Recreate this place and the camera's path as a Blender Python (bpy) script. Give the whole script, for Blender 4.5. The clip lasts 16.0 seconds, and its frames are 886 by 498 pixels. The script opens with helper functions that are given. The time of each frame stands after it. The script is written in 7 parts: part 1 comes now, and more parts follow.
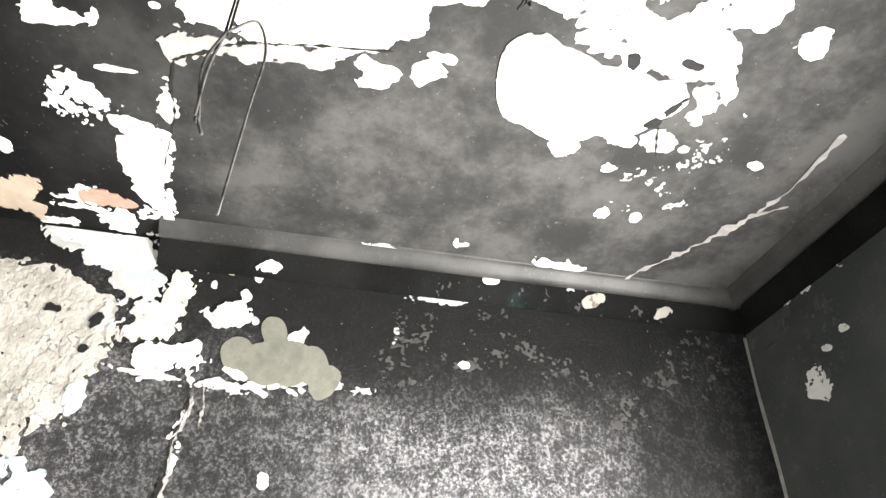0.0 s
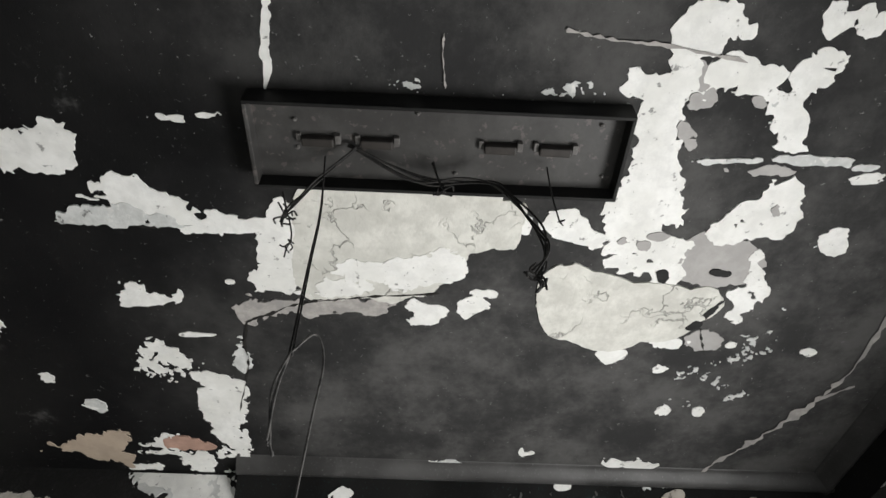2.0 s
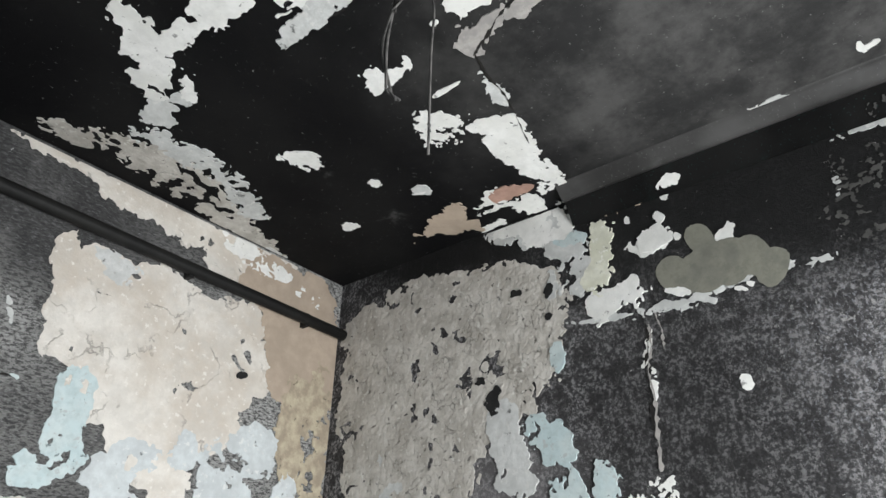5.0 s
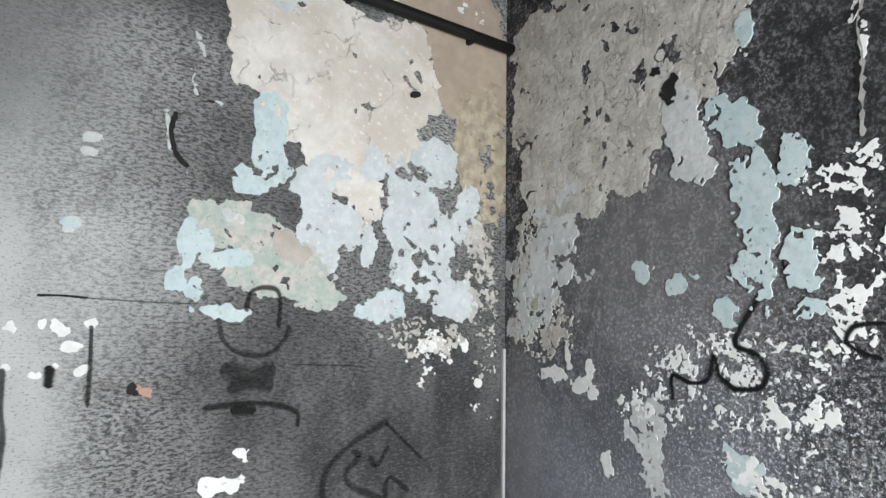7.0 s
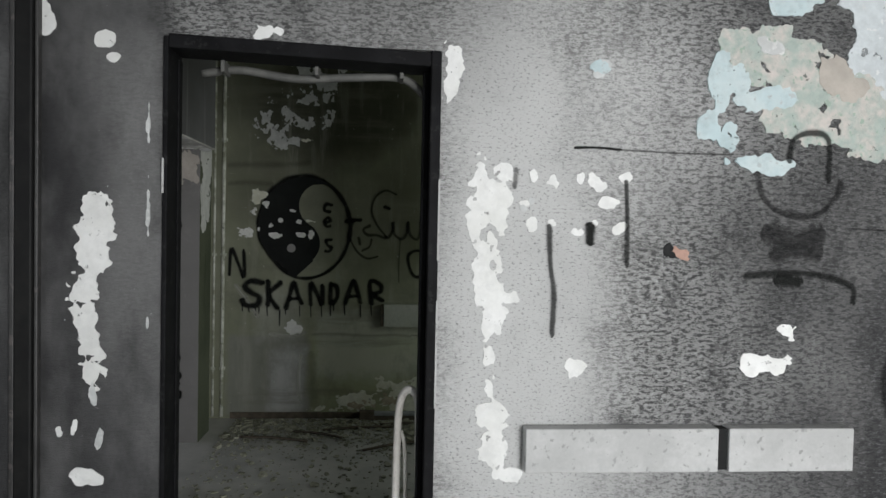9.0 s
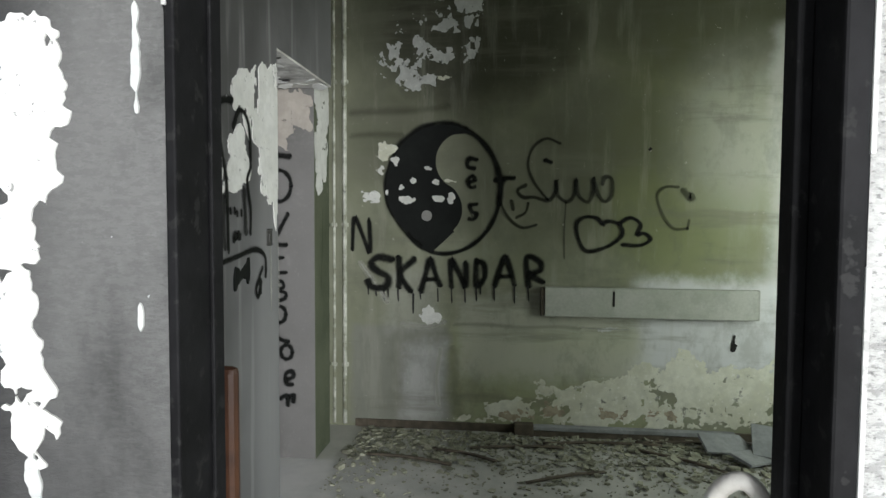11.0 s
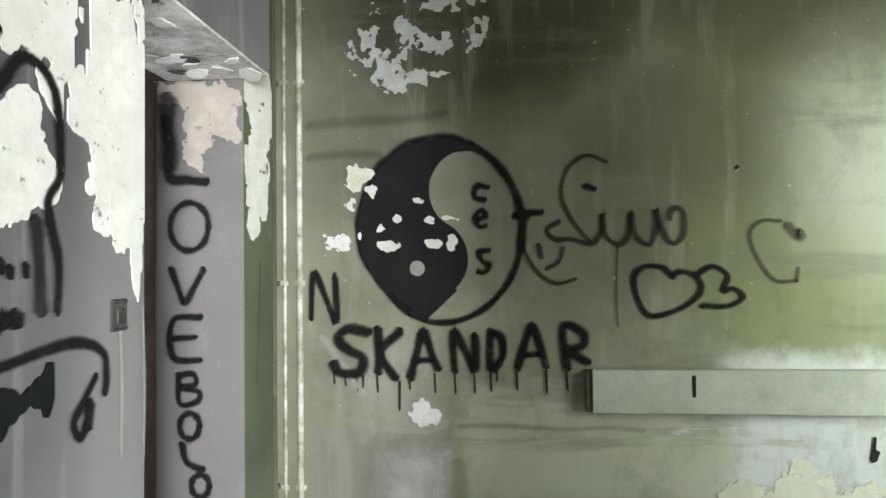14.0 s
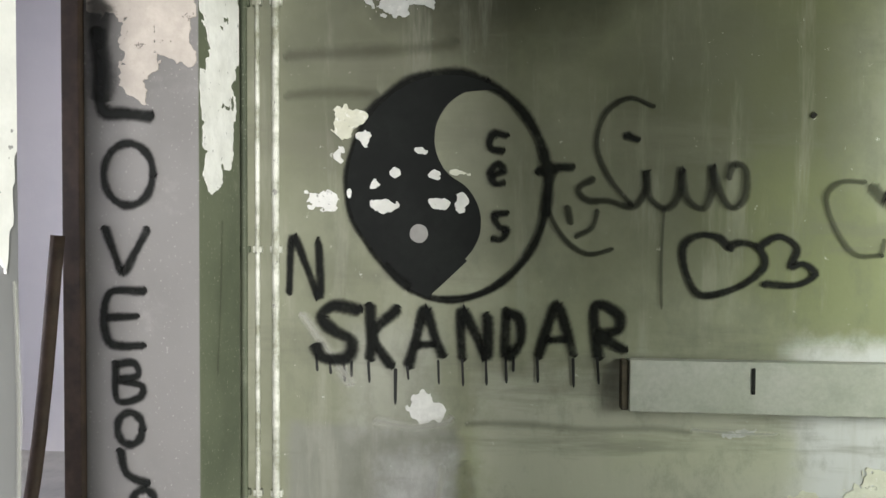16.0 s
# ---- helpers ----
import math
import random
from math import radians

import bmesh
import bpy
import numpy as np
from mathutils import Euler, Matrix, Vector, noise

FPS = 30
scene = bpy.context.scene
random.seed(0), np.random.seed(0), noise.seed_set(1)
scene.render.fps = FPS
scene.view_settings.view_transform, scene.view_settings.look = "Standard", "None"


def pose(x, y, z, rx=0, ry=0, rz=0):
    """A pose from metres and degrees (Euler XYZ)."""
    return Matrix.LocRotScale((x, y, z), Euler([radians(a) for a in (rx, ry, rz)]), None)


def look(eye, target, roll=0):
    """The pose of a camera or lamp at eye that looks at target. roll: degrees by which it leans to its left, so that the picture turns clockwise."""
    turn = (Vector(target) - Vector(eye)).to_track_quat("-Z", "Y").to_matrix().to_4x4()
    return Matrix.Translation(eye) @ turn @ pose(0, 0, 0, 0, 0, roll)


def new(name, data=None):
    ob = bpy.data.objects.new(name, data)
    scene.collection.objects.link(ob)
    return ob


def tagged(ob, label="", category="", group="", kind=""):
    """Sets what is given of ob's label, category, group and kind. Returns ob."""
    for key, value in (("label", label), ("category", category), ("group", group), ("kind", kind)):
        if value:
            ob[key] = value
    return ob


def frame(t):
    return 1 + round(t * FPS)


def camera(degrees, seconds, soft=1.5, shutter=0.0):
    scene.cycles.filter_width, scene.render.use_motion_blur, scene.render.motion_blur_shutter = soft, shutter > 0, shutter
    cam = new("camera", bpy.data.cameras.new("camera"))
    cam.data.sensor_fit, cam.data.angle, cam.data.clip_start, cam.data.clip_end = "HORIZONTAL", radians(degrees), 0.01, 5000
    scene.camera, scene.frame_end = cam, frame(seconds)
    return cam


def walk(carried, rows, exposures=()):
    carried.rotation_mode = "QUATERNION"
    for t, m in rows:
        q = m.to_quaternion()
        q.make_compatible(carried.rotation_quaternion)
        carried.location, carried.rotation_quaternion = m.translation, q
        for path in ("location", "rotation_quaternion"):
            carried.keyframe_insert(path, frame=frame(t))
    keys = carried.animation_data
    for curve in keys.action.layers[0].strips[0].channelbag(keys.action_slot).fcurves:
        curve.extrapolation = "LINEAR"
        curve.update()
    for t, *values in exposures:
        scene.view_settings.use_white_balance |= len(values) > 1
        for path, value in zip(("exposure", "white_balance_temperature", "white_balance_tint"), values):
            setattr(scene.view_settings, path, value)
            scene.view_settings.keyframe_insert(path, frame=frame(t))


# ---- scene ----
cam = camera(68.4, 16.0)
PATH = [
    (0, (-2.301, -2.12, 1.941), (-0.676, -2.408, 3.071), 1.7),
    (0.5, (-2.372, -2.134, 1.972), (-0.865, -2.289, 3.278), 0.3),
    (1, (-2.442, -2.125, 1.978), (-1.002, -2.216, 3.363), 1.8),
    (1.5, (-2.494, -2.139, 1.989), (-1.164, -2.199, 3.482), 0.6),
    (2, (-2.522, -2.136, 2.0), (-1.207, -2.183, 3.506), 0.7),
    (2.5, (-2.511, -2.168, 2.008), (-1.184, -2.103, 3.503), 1.6),
    (3, (-2.42, -2.221, 2.028), (-1.069, -1.937, 3.475), -2.2),
    (3.5, (-2.346, -2.263, 2.041), (-0.988, -1.767, 3.422), -1.5),
    (3.7, (-2.336, -2.277, 2.032), (-0.965, -1.688, 3.364), -1.8),
    (5.8, (-2.069, -2.49, 1.771), (-0.775, -1.142, 2.483), 0.8),
    (6, (-2.048, -2.491, 1.76), (-0.777, -1.077, 2.38), 0.2),
    (6.5, (-2.025, -2.485, 1.701), (-0.864, -0.91, 2.114), 1.1),
    (7, (-2.037, -2.461, 1.667), (-0.926, -0.82, 1.936), 1.1),
    (7.5, (-2.089, -2.415, 1.608), (-1.21, -0.622, 1.732), 1.9),
    (8, (-2.178, -2.317, 1.575), (-1.696, -0.376, 1.588), 1.8),
    (8.5, (-2.366, -2.133, 1.567), (-2.104, -0.151, 1.523), 0.1),
    (9, (-2.478, -1.935, 1.516), (-2.324, 0.059, 1.463), 1.2),
    (9.5, (-2.535, -1.687, 1.505), (-2.591, 0.311, 1.431), 0.4),
    (10, (-2.597, -1.46, 1.495), (-2.724, 0.531, 1.357), -0.2),
    (10.2, (-2.63, -1.305, 1.471), (-2.779, 0.686, 1.341), 0.3),
    (12.3, (-2.753, -0.166, 1.279), (-3.05, 1.81, 1.188), -1.2),
    (12.5, (-2.745, -0.089, 1.281), (-3.038, 1.887, 1.185), -1.3),
    (13, (-2.744, 0.161, 1.316), (-3.008, 2.143, 1.31), -2.0),
    (13.5, (-2.803, 0.308, 1.354), (-3.058, 2.292, 1.358), -2.5),
    (14, (-2.889, 0.479, 1.365), (-3.083, 2.469, 1.42), -0.7),
    (14.5, (-2.941, 0.592, 1.367), (-3.045, 2.589, 1.43), -0.7),
    (15, (-2.967, 0.732, 1.369), (-3.318, 2.7, 1.411), -2.4),
    (15.5, (-2.924, 0.874, 1.355), (-3.372, 2.823, 1.354), -0.1),
    (15.6, (-2.924, 0.893, 1.354), (-3.343, 2.848, 1.339), 0.5),
    (16, (-2.998, 0.979, 1.354), (-3.164, 2.971, 1.312), 0.2),
]

# ---- light ----
EXPOSURES = [(0, 1.6, 6700, 10), (0.5, 0.25, 6600, 10), (1.0, -0.25, 6550, 10), (1.5, -0.4, 6500, 10), (3.7, -0.3, 6500, 10), (5.8, 0.1, 6150, 8.5), (7.0, 0.0, 6150, 8.5), (8.0, -0.2, 6150, 9),
             (9.0, -0.2, 6250, 10), (9.5, 0.0, 6300, 10), (10.2, 0.4, 6350, 10), (12.3, 2.05, 6100, 6), (14.0, 2.1, 6300, 10), (16.0, 2.12, 6500, 11.5)]
walk(cam, [(t, look(eye, target, roll)) for t, eye, target, roll in PATH], EXPOSURES)

world = bpy.data.worlds.new("sky")
scene.world = world
world.use_nodes = True
sky = world.node_tree.nodes.new("ShaderNodeTexSky")
sky.sky_type, sky.sun_disc = "NISHITA", False
sky.sun_elevation, sky.sun_rotation = radians(42), radians(200)
back = world.node_tree.nodes["Background"]
back.inputs["Strength"].default_value = 0.055
world.node_tree.links.new(sky.outputs["Color"], back.inputs["Color"])
sun = new("sun", bpy.data.lights.new("sun", "SUN"))
sun.data.energy, sun.data.angle, sun.data.color = 0.6, radians(10), (1, 0.96, 0.9)
sun.matrix_world = look((-10, -20, 20), (0, 0, 0))


def window_light(name, at, to, width, height, watts, color):
    ob = new(name, bpy.data.lights.new(name, "AREA"))
    ob.data.shape, ob.data.size, ob.data.size_y = "RECTANGLE", width, height
    ob.data.energy, ob.data.color = watts, color
    ob.matrix_world = look(at, to)
    return ob


H = 3.42       # ceiling height
T = 0.10       # thickness of the wall between the rooms
MY = 3.32      # far wall of the second room
LX = -3.722    # side wall of the second room
JY = 2.718     # far jamb of the side doorway
RX = -3.82     # short return beside the jamb
window_light("window_light", (-1.15, -3.98, 1.4), (-1.15, 0, 1.5), 1.2, 1.3, 190, (1.0, 0.99, 0.97))
window_light("window_light", (-5.12, -2.3, 1.6), (0, -2.3, 1.6), 1.2, 1.3, 22, (0.95, 0.98, 1.0))
window_light("window_light", (-0.33, 2.15, 1.35), (-3.2, 3.3, 0.6), 1.1, 1.5, 13, (0.95, 1.0, 0.84))
window_light("window_light", (-6.55, 2.3, 1.5), (-3, 2.3, 1.4), 1.5, 1.5, 15, (0.93, 0.92, 1.0))

# ---- materials ----


class Nodes:
    """Short names for building one node material."""

    def __init__(self, name):
        self.mat = bpy.data.materials.new(name)
        self.mat.use_nodes = True
        self.tree = self.mat.node_tree
        self.bsdf = self.tree.nodes["Principled BSDF"]
        self.place = self.node("ShaderNodeTexCoord").outputs["Object"]

    def node(self, kind, **values):
        n = self.tree.nodes.new(kind)
        for key, value in values.items():
            setattr(n, key, value)
        return n

    def link(self, a, b):
        self.tree.links.new(a, b)

    def noise(self, scale, detail=4.0, rough=0.6, stretch=(1, 1, 1), shift=(0, 0, 0)):
        m = self.node("ShaderNodeMapping")
        m.inputs["Scale"].default_value, m.inputs["Location"].default_value = stretch, shift
        self.link(self.place, m.inputs["Vector"])
        n = self.node("ShaderNodeTexNoise")
        n.inputs["Scale"].default_value, n.inputs["Detail"].default_value, n.inputs["Roughness"].default_value = scale, detail, rough
        self.link(m.outputs["Vector"], n.inputs["Vector"])
        return n.outputs["Fac"]

    def ramp(self, value, lo, hi, a=0.0, b=1.0):
        r = self.node("ShaderNodeMapRange", interpolation_type="SMOOTHSTEP")
        for key, v in (("From Min", lo), ("From Max", hi), ("To Min", a), ("To Max", b)):
            r.inputs[key].default_value = v
        self.link(value, r.inputs["Value"])
        return r.outputs["Result"]

    def maths(self, op, a, b=0.0):
        m = self.node("ShaderNodeMath", operation=op)
        for slot, v in ((0, a), (1, b)):
            if isinstance(v, (int, float)):
                m.inputs[slot].default_value = v
            else:
                self.link(v, m.inputs[slot])
        return m.outputs[0]

    def mix(self, fac, a, b):
        m = self.node("ShaderNodeMix", data_type="RGBA")
        for slot, v in (("Factor", fac), ("A", a), ("B", b)):
            sock = [s for s in m.inputs if s.name == slot and s.type == ("VALUE" if slot == "Factor" else "RGBA")][0]
            if isinstance(v, tuple):
                sock.default_value = (*v, 1)
            elif isinstance(v, (int, float)):
                sock.default_value = v
            else:
                self.link(v, sock)
        return [s for s in m.outputs if s.type == "RGBA"][0]

    def blot(self, at, size, soft=0.6, ragged=0.5):
        """A stain of soot, wear or painted-in light: an uneven round mark at a place of the wall."""
        m = self.node("ShaderNodeMapping", vector_type="TEXTURE")
        m.inputs["Location"].default_value, m.inputs["Scale"].default_value = at, size
        self.link(self.place, m.inputs["Vector"])
        d = self.node("ShaderNodeVectorMath", operation="LENGTH")
        self.link(m.outputs["Vector"], d.inputs[0])
        off = self.maths("MULTIPLY", self.maths("SUBTRACT", self.noise(2.2, 5.0), 0.5), ragged * 2)
        return self.ramp(self.maths("ADD", d.outputs["Value"], off), 1 - soft, 1 + soft, 1.0, 0.0)

    def wash(self, x0, x1, z0, z1, soft):
        """A roughly square area on a wall, as a paint roller, a water line or a patch of light leaves it."""
        cut = self.node("ShaderNodeSeparateXYZ")
        self.link(self.place, cut.inputs["Vector"])
        off = self.maths("MULTIPLY", self.maths("SUBTRACT", self.noise(6.0, 5.0, 0.65), 0.5), soft * 3)
        x, z = self.maths("ADD", cut.outputs["X"], off), self.maths("ADD", cut.outputs["Z"], off)
        sides = [self.ramp(x, x0 - soft, x0 + soft), self.ramp(x, x1 - soft, x1 + soft, 1.0, 0.0), self.ramp(z, z0 - soft, z0 + soft), self.ramp(z, z1 - soft, z1 + soft, 1.0, 0.0)]
        return self.maths("MULTIPLY", self.maths("MULTIPLY", sides[0], sides[1]), self.maths("MULTIPLY", sides[2], sides[3]))

    def finish(self, color, rough=0.85, bump=None, depth=0.002, strength=0.6, gloss=0.3):
        if isinstance(color, tuple):
            self.bsdf.inputs["Base Color"].default_value = (*color, 1)
        else:
            self.link(color, self.bsdf.inputs["Base Color"])
        if isinstance(rough, float):
            self.bsdf.inputs["Roughness"].default_value = rough
        else:
            self.link(rough, self.bsdf.inputs["Roughness"])
        self.bsdf.inputs["Specular IOR Level"].default_value = gloss
        if bump is not None:
            b = self.node("ShaderNodeBump")
            b.inputs["Strength"].default_value, b.inputs["Distance"].default_value = strength, depth
            self.link(bump, b.inputs["Height"])
            self.link(b.outputs["Normal"], self.bsdf.inputs["Normal"])
        return self.mat


def paint(name, a, b, scale=6.0, rough=0.8, bump=25.0, depth=0.0015, fleck=None, gloss=0.3, cracks=0.0, pits=0.0):
    """Old paint or plaster: two tones in clouds, fine grain, now and then a fleck."""
    n = Nodes(name)
    c = n.mix(n.ramp(n.noise(scale, 6.0, 0.65), 0.38, 0.62), a, b)
    if fleck:
        c = n.mix(n.ramp(n.noise(38.0, 3.0, 0.6), 0.60, 0.66), c, fleck)
    c = n.mix(n.ramp(n.noise(scale * 3.3, 7.0, 0.7, shift=(1, 7, 3)), 0.46, 0.62, 0.0, 0.4), c, tuple(v * 0.74 for v in a))
    g = n.noise(bump, 5.0, 0.65)
    c = n.mix(n.ramp(g, 0.3, 0.7, 0.0, 0.22), c, tuple(v * 0.62 for v in a))
    if pits:
        hole = n.ramp(n.noise(pits, 5.0, 0.7, shift=(9, 4, 6)), 0.63, 0.66)
        c = n.mix(n.maths("MULTIPLY", hole, 0.85), c, tuple(v * 0.3 for v in a))
        g = n.maths("SUBTRACT", g, hole)
    if cracks:
        cell = n.node("ShaderNodeTexVoronoi", feature="DISTANCE_TO_EDGE")
        warp = n.node("ShaderNodeVectorMath", operation="ADD")
        spread = n.node("ShaderNodeCombineXYZ")
        for k in "XYZ":
            n.link(n.maths("MULTIPLY", n.noise(9.0, 4.0, 0.6, shift=(ord(k), 0, 3)), 0.28), spread.inputs[k])
        n.link(n.place, warp.inputs[0])
        n.link(spread.outputs["Vector"], warp.inputs[1])
        n.link(warp.outputs["Vector"], cell.inputs["Vector"])
        cell.inputs["Scale"].default_value = cracks
        line = n.maths("MULTIPLY", n.ramp(cell.outputs["Distance"], 0.004, 0.022, 1.0, 0.0), n.ramp(n.noise(5.0, 3.0, 0.6, shift=(2, 6, 1)), 0.48, 0.60))
        c = n.mix(n.maths("MULTIPLY", line, 0.42), c, tuple(v * 0.25 for v in a))
        g = n.maths("SUBTRACT", g, line)
    return n.finish(c, rough, g, depth, 0.8, gloss)


white_paint = paint("white_paint", (0.80, 0.80, 0.78), (0.71, 0.71, 0.68), 5, depth=0.001, pits=34.0)
cream_plaster = paint("cream_plaster", (0.64, 0.635, 0.59), (0.53, 0.525, 0.485), 7, bump=14.0, depth=0.008, cracks=4.5)
beige_plaster = paint("beige_plaster", (0.70, 0.67, 0.62), (0.53, 0.475, 0.41), 2.4, bump=26.0, depth=0.006, fleck=(0.72, 0.69, 0.64), cracks=3.5)
stone_plaster = paint("stone_plaster", (0.60, 0.575, 0.53), (0.40, 0.375, 0.335), 7, bump=30.0, depth=0.012, fleck=(0.64, 0.63, 0.59), cracks=8.0, pits=24.0)
tan_paint = paint("tan_paint", (0.44, 0.36, 0.285), (0.37, 0.305, 0.24), 4)
yellow_plaster = paint("yellow_plaster", (0.48, 0.42, 0.31), (0.30, 0.25, 0.19), 16, bump=30.0, depth=0.006, pits=24.0)
blue_paint = paint("blue_paint", (0.47, 0.57, 0.585), (0.54, 0.61, 0.61), 7, fleck=(0.44, 0.47, 0.47), pits=30.0)
pale_paint = paint("pale_paint", (0.60, 0.61, 0.60), (0.49, 0.50, 0.49), 6, fleck=(0.66, 0.66, 0.64), bump=24.0, depth=0.006, pits=15.0)
pale_blue = paint("pale_blue_paint", (0.58, 0.62, 0.63), (0.50, 0.53, 0.54), 6, fleck=(0.66, 0.67, 0.66), bump=24.0, depth=0.005, pits=15.0)
mottled_paint = paint("mottled_paint", (0.38, 0.44, 0.40), (0.56, 0.51, 0.47), 14, fleck=(0.32, 0.40, 0.33), depth=0.004, pits=26.0)
grey_undercoat = paint("grey_undercoat", (0.40, 0.39, 0.38), (0.34, 0.33, 0.32), 5, depth=0.0008)
olive_paint = paint("olive_paint", (0.17, 0.17, 0.145), (0.22, 0.22, 0.18), 7, depth=0.0008)
brick_paint = paint("exposed_brick", (0.46, 0.29, 0.23), (0.36, 0.23, 0.18), 20, depth=0.003)
yellow_white = paint("yellow_white_plaster", (0.74, 0.74, 0.64), (0.62, 0.62, 0.50), 5, bump=20.0, depth=0.003, fleck=(0.80, 0.80, 0.74), pits=17.0)
flaking = paint("flaking_plaster", (0.78, 0.77, 0.74), (0.46, 0.45, 0.42), 9, bump=9.0, depth=0.03, cracks=8.0, pits=14.0)
smoked_paint = paint("smoked_paint", (0.085, 0.084, 0.08), (0.055, 0.054, 0.052), 9, bump=20.0, depth=0.003, pits=20.0)
pink_plaster = paint("pink_plaster", (0.46, 0.42, 0.37), (0.38, 0.35, 0.31), 5, bump=22.0, depth=0.003, pits=14.0)
pipe_paint = paint("flaking_pipe_paint", (0.66, 0.67, 0.60), (0.22, 0.23, 0.16), 8, 0.5, pits=22.0)
crack_filler = paint("crack_filler", (0.40, 0.38, 0.36), (0.28, 0.27, 0.26), 20)
dark_crack = paint("dark_crack", (0.012, 0.011, 0.010), (0.02, 0.018, 0.016), 30)
black_hole = paint("bolt_hole", (0.012, 0.012, 0.012), (0.02, 0.02, 0.02), 30)
burnt_metal = paint("burnt_metal", (0.052, 0.051, 0.049), (0.030, 0.029, 0.028), 9, 0.5, 45.0, 0.0006, (0.09, 0.08, 0.075), 0.5)
soot_metal = paint("soot_metal", (0.008, 0.008, 0.008), (0.014, 0.014, 0.013), 9, 0.6, 45.0, 0.0006, gloss=0.2)
frame_metal = paint("door_frame_paint", (0.006, 0.006, 0.0065), (0.011, 0.011, 0.012), 7, 0.65, 40.0, 0.0008, (0.02, 0.02, 0.02), 0.1)
cable_black = paint("charred_cable", (0.012, 0.012, 0.012), (0.03, 0.028, 0.026), 40, 0.75)
cable_grey = paint("ashen_cable", (0.10, 0.097, 0.092), (0.03, 0.03, 0.03), 30, 0.8)
tube_white = paint("white_tube", (0.62, 0.60, 0.56), (0.46, 0.44, 0.40), 12, 0.4)
rubber_grey = paint("grey_strip", (0.12, 0.12, 0.11), (0.08, 0.08, 0.075), 12, 0.6)
raceway_paint = paint("raceway_paint", (0.52, 0.52, 0.51), (0.44, 0.44, 0.43), 4, 0.6, 60.0, 0.0006, (0.30, 0.30, 0.29))
raceway_green = paint("raceway_green", (0.40, 0.42, 0.36), (0.48, 0.49, 0.45), 2.5, 0.6, 60.0, 0.0006)
wood_red = paint("brown_wood", (0.10, 0.046, 0.026), (0.055, 0.026, 0.016), 5, 0.45, 18.0, 0.001)
wood_dark = paint("dark_wood", (0.09, 0.06, 0.045), (0.05, 0.035, 0.028), 9, 0.6)
porcelain = paint("lamp_holder", (0.035, 0.031, 0.028), (0.022, 0.02, 0.018), 20, 0.5)
tin = paint("tin_clip", (0.13, 0.125, 0.12), (0.08, 0.076, 0.072), 30, 0.4)
rubble_mat = paint("rubble", (0.34, 0.34, 0.26), (0.13, 0.13, 0.095), 13, 0.9, 30.0, 0.003, (0.42, 0.42, 0.37))
slab_mat = paint("broken_board", (0.22, 0.23, 0.235), (0.30, 0.31, 0.315), 6, 0.8)
stick_mat = paint("grey_stick", (0.12, 0.10, 0.075), (0.07, 0.06, 0.045), 16, 0.85)


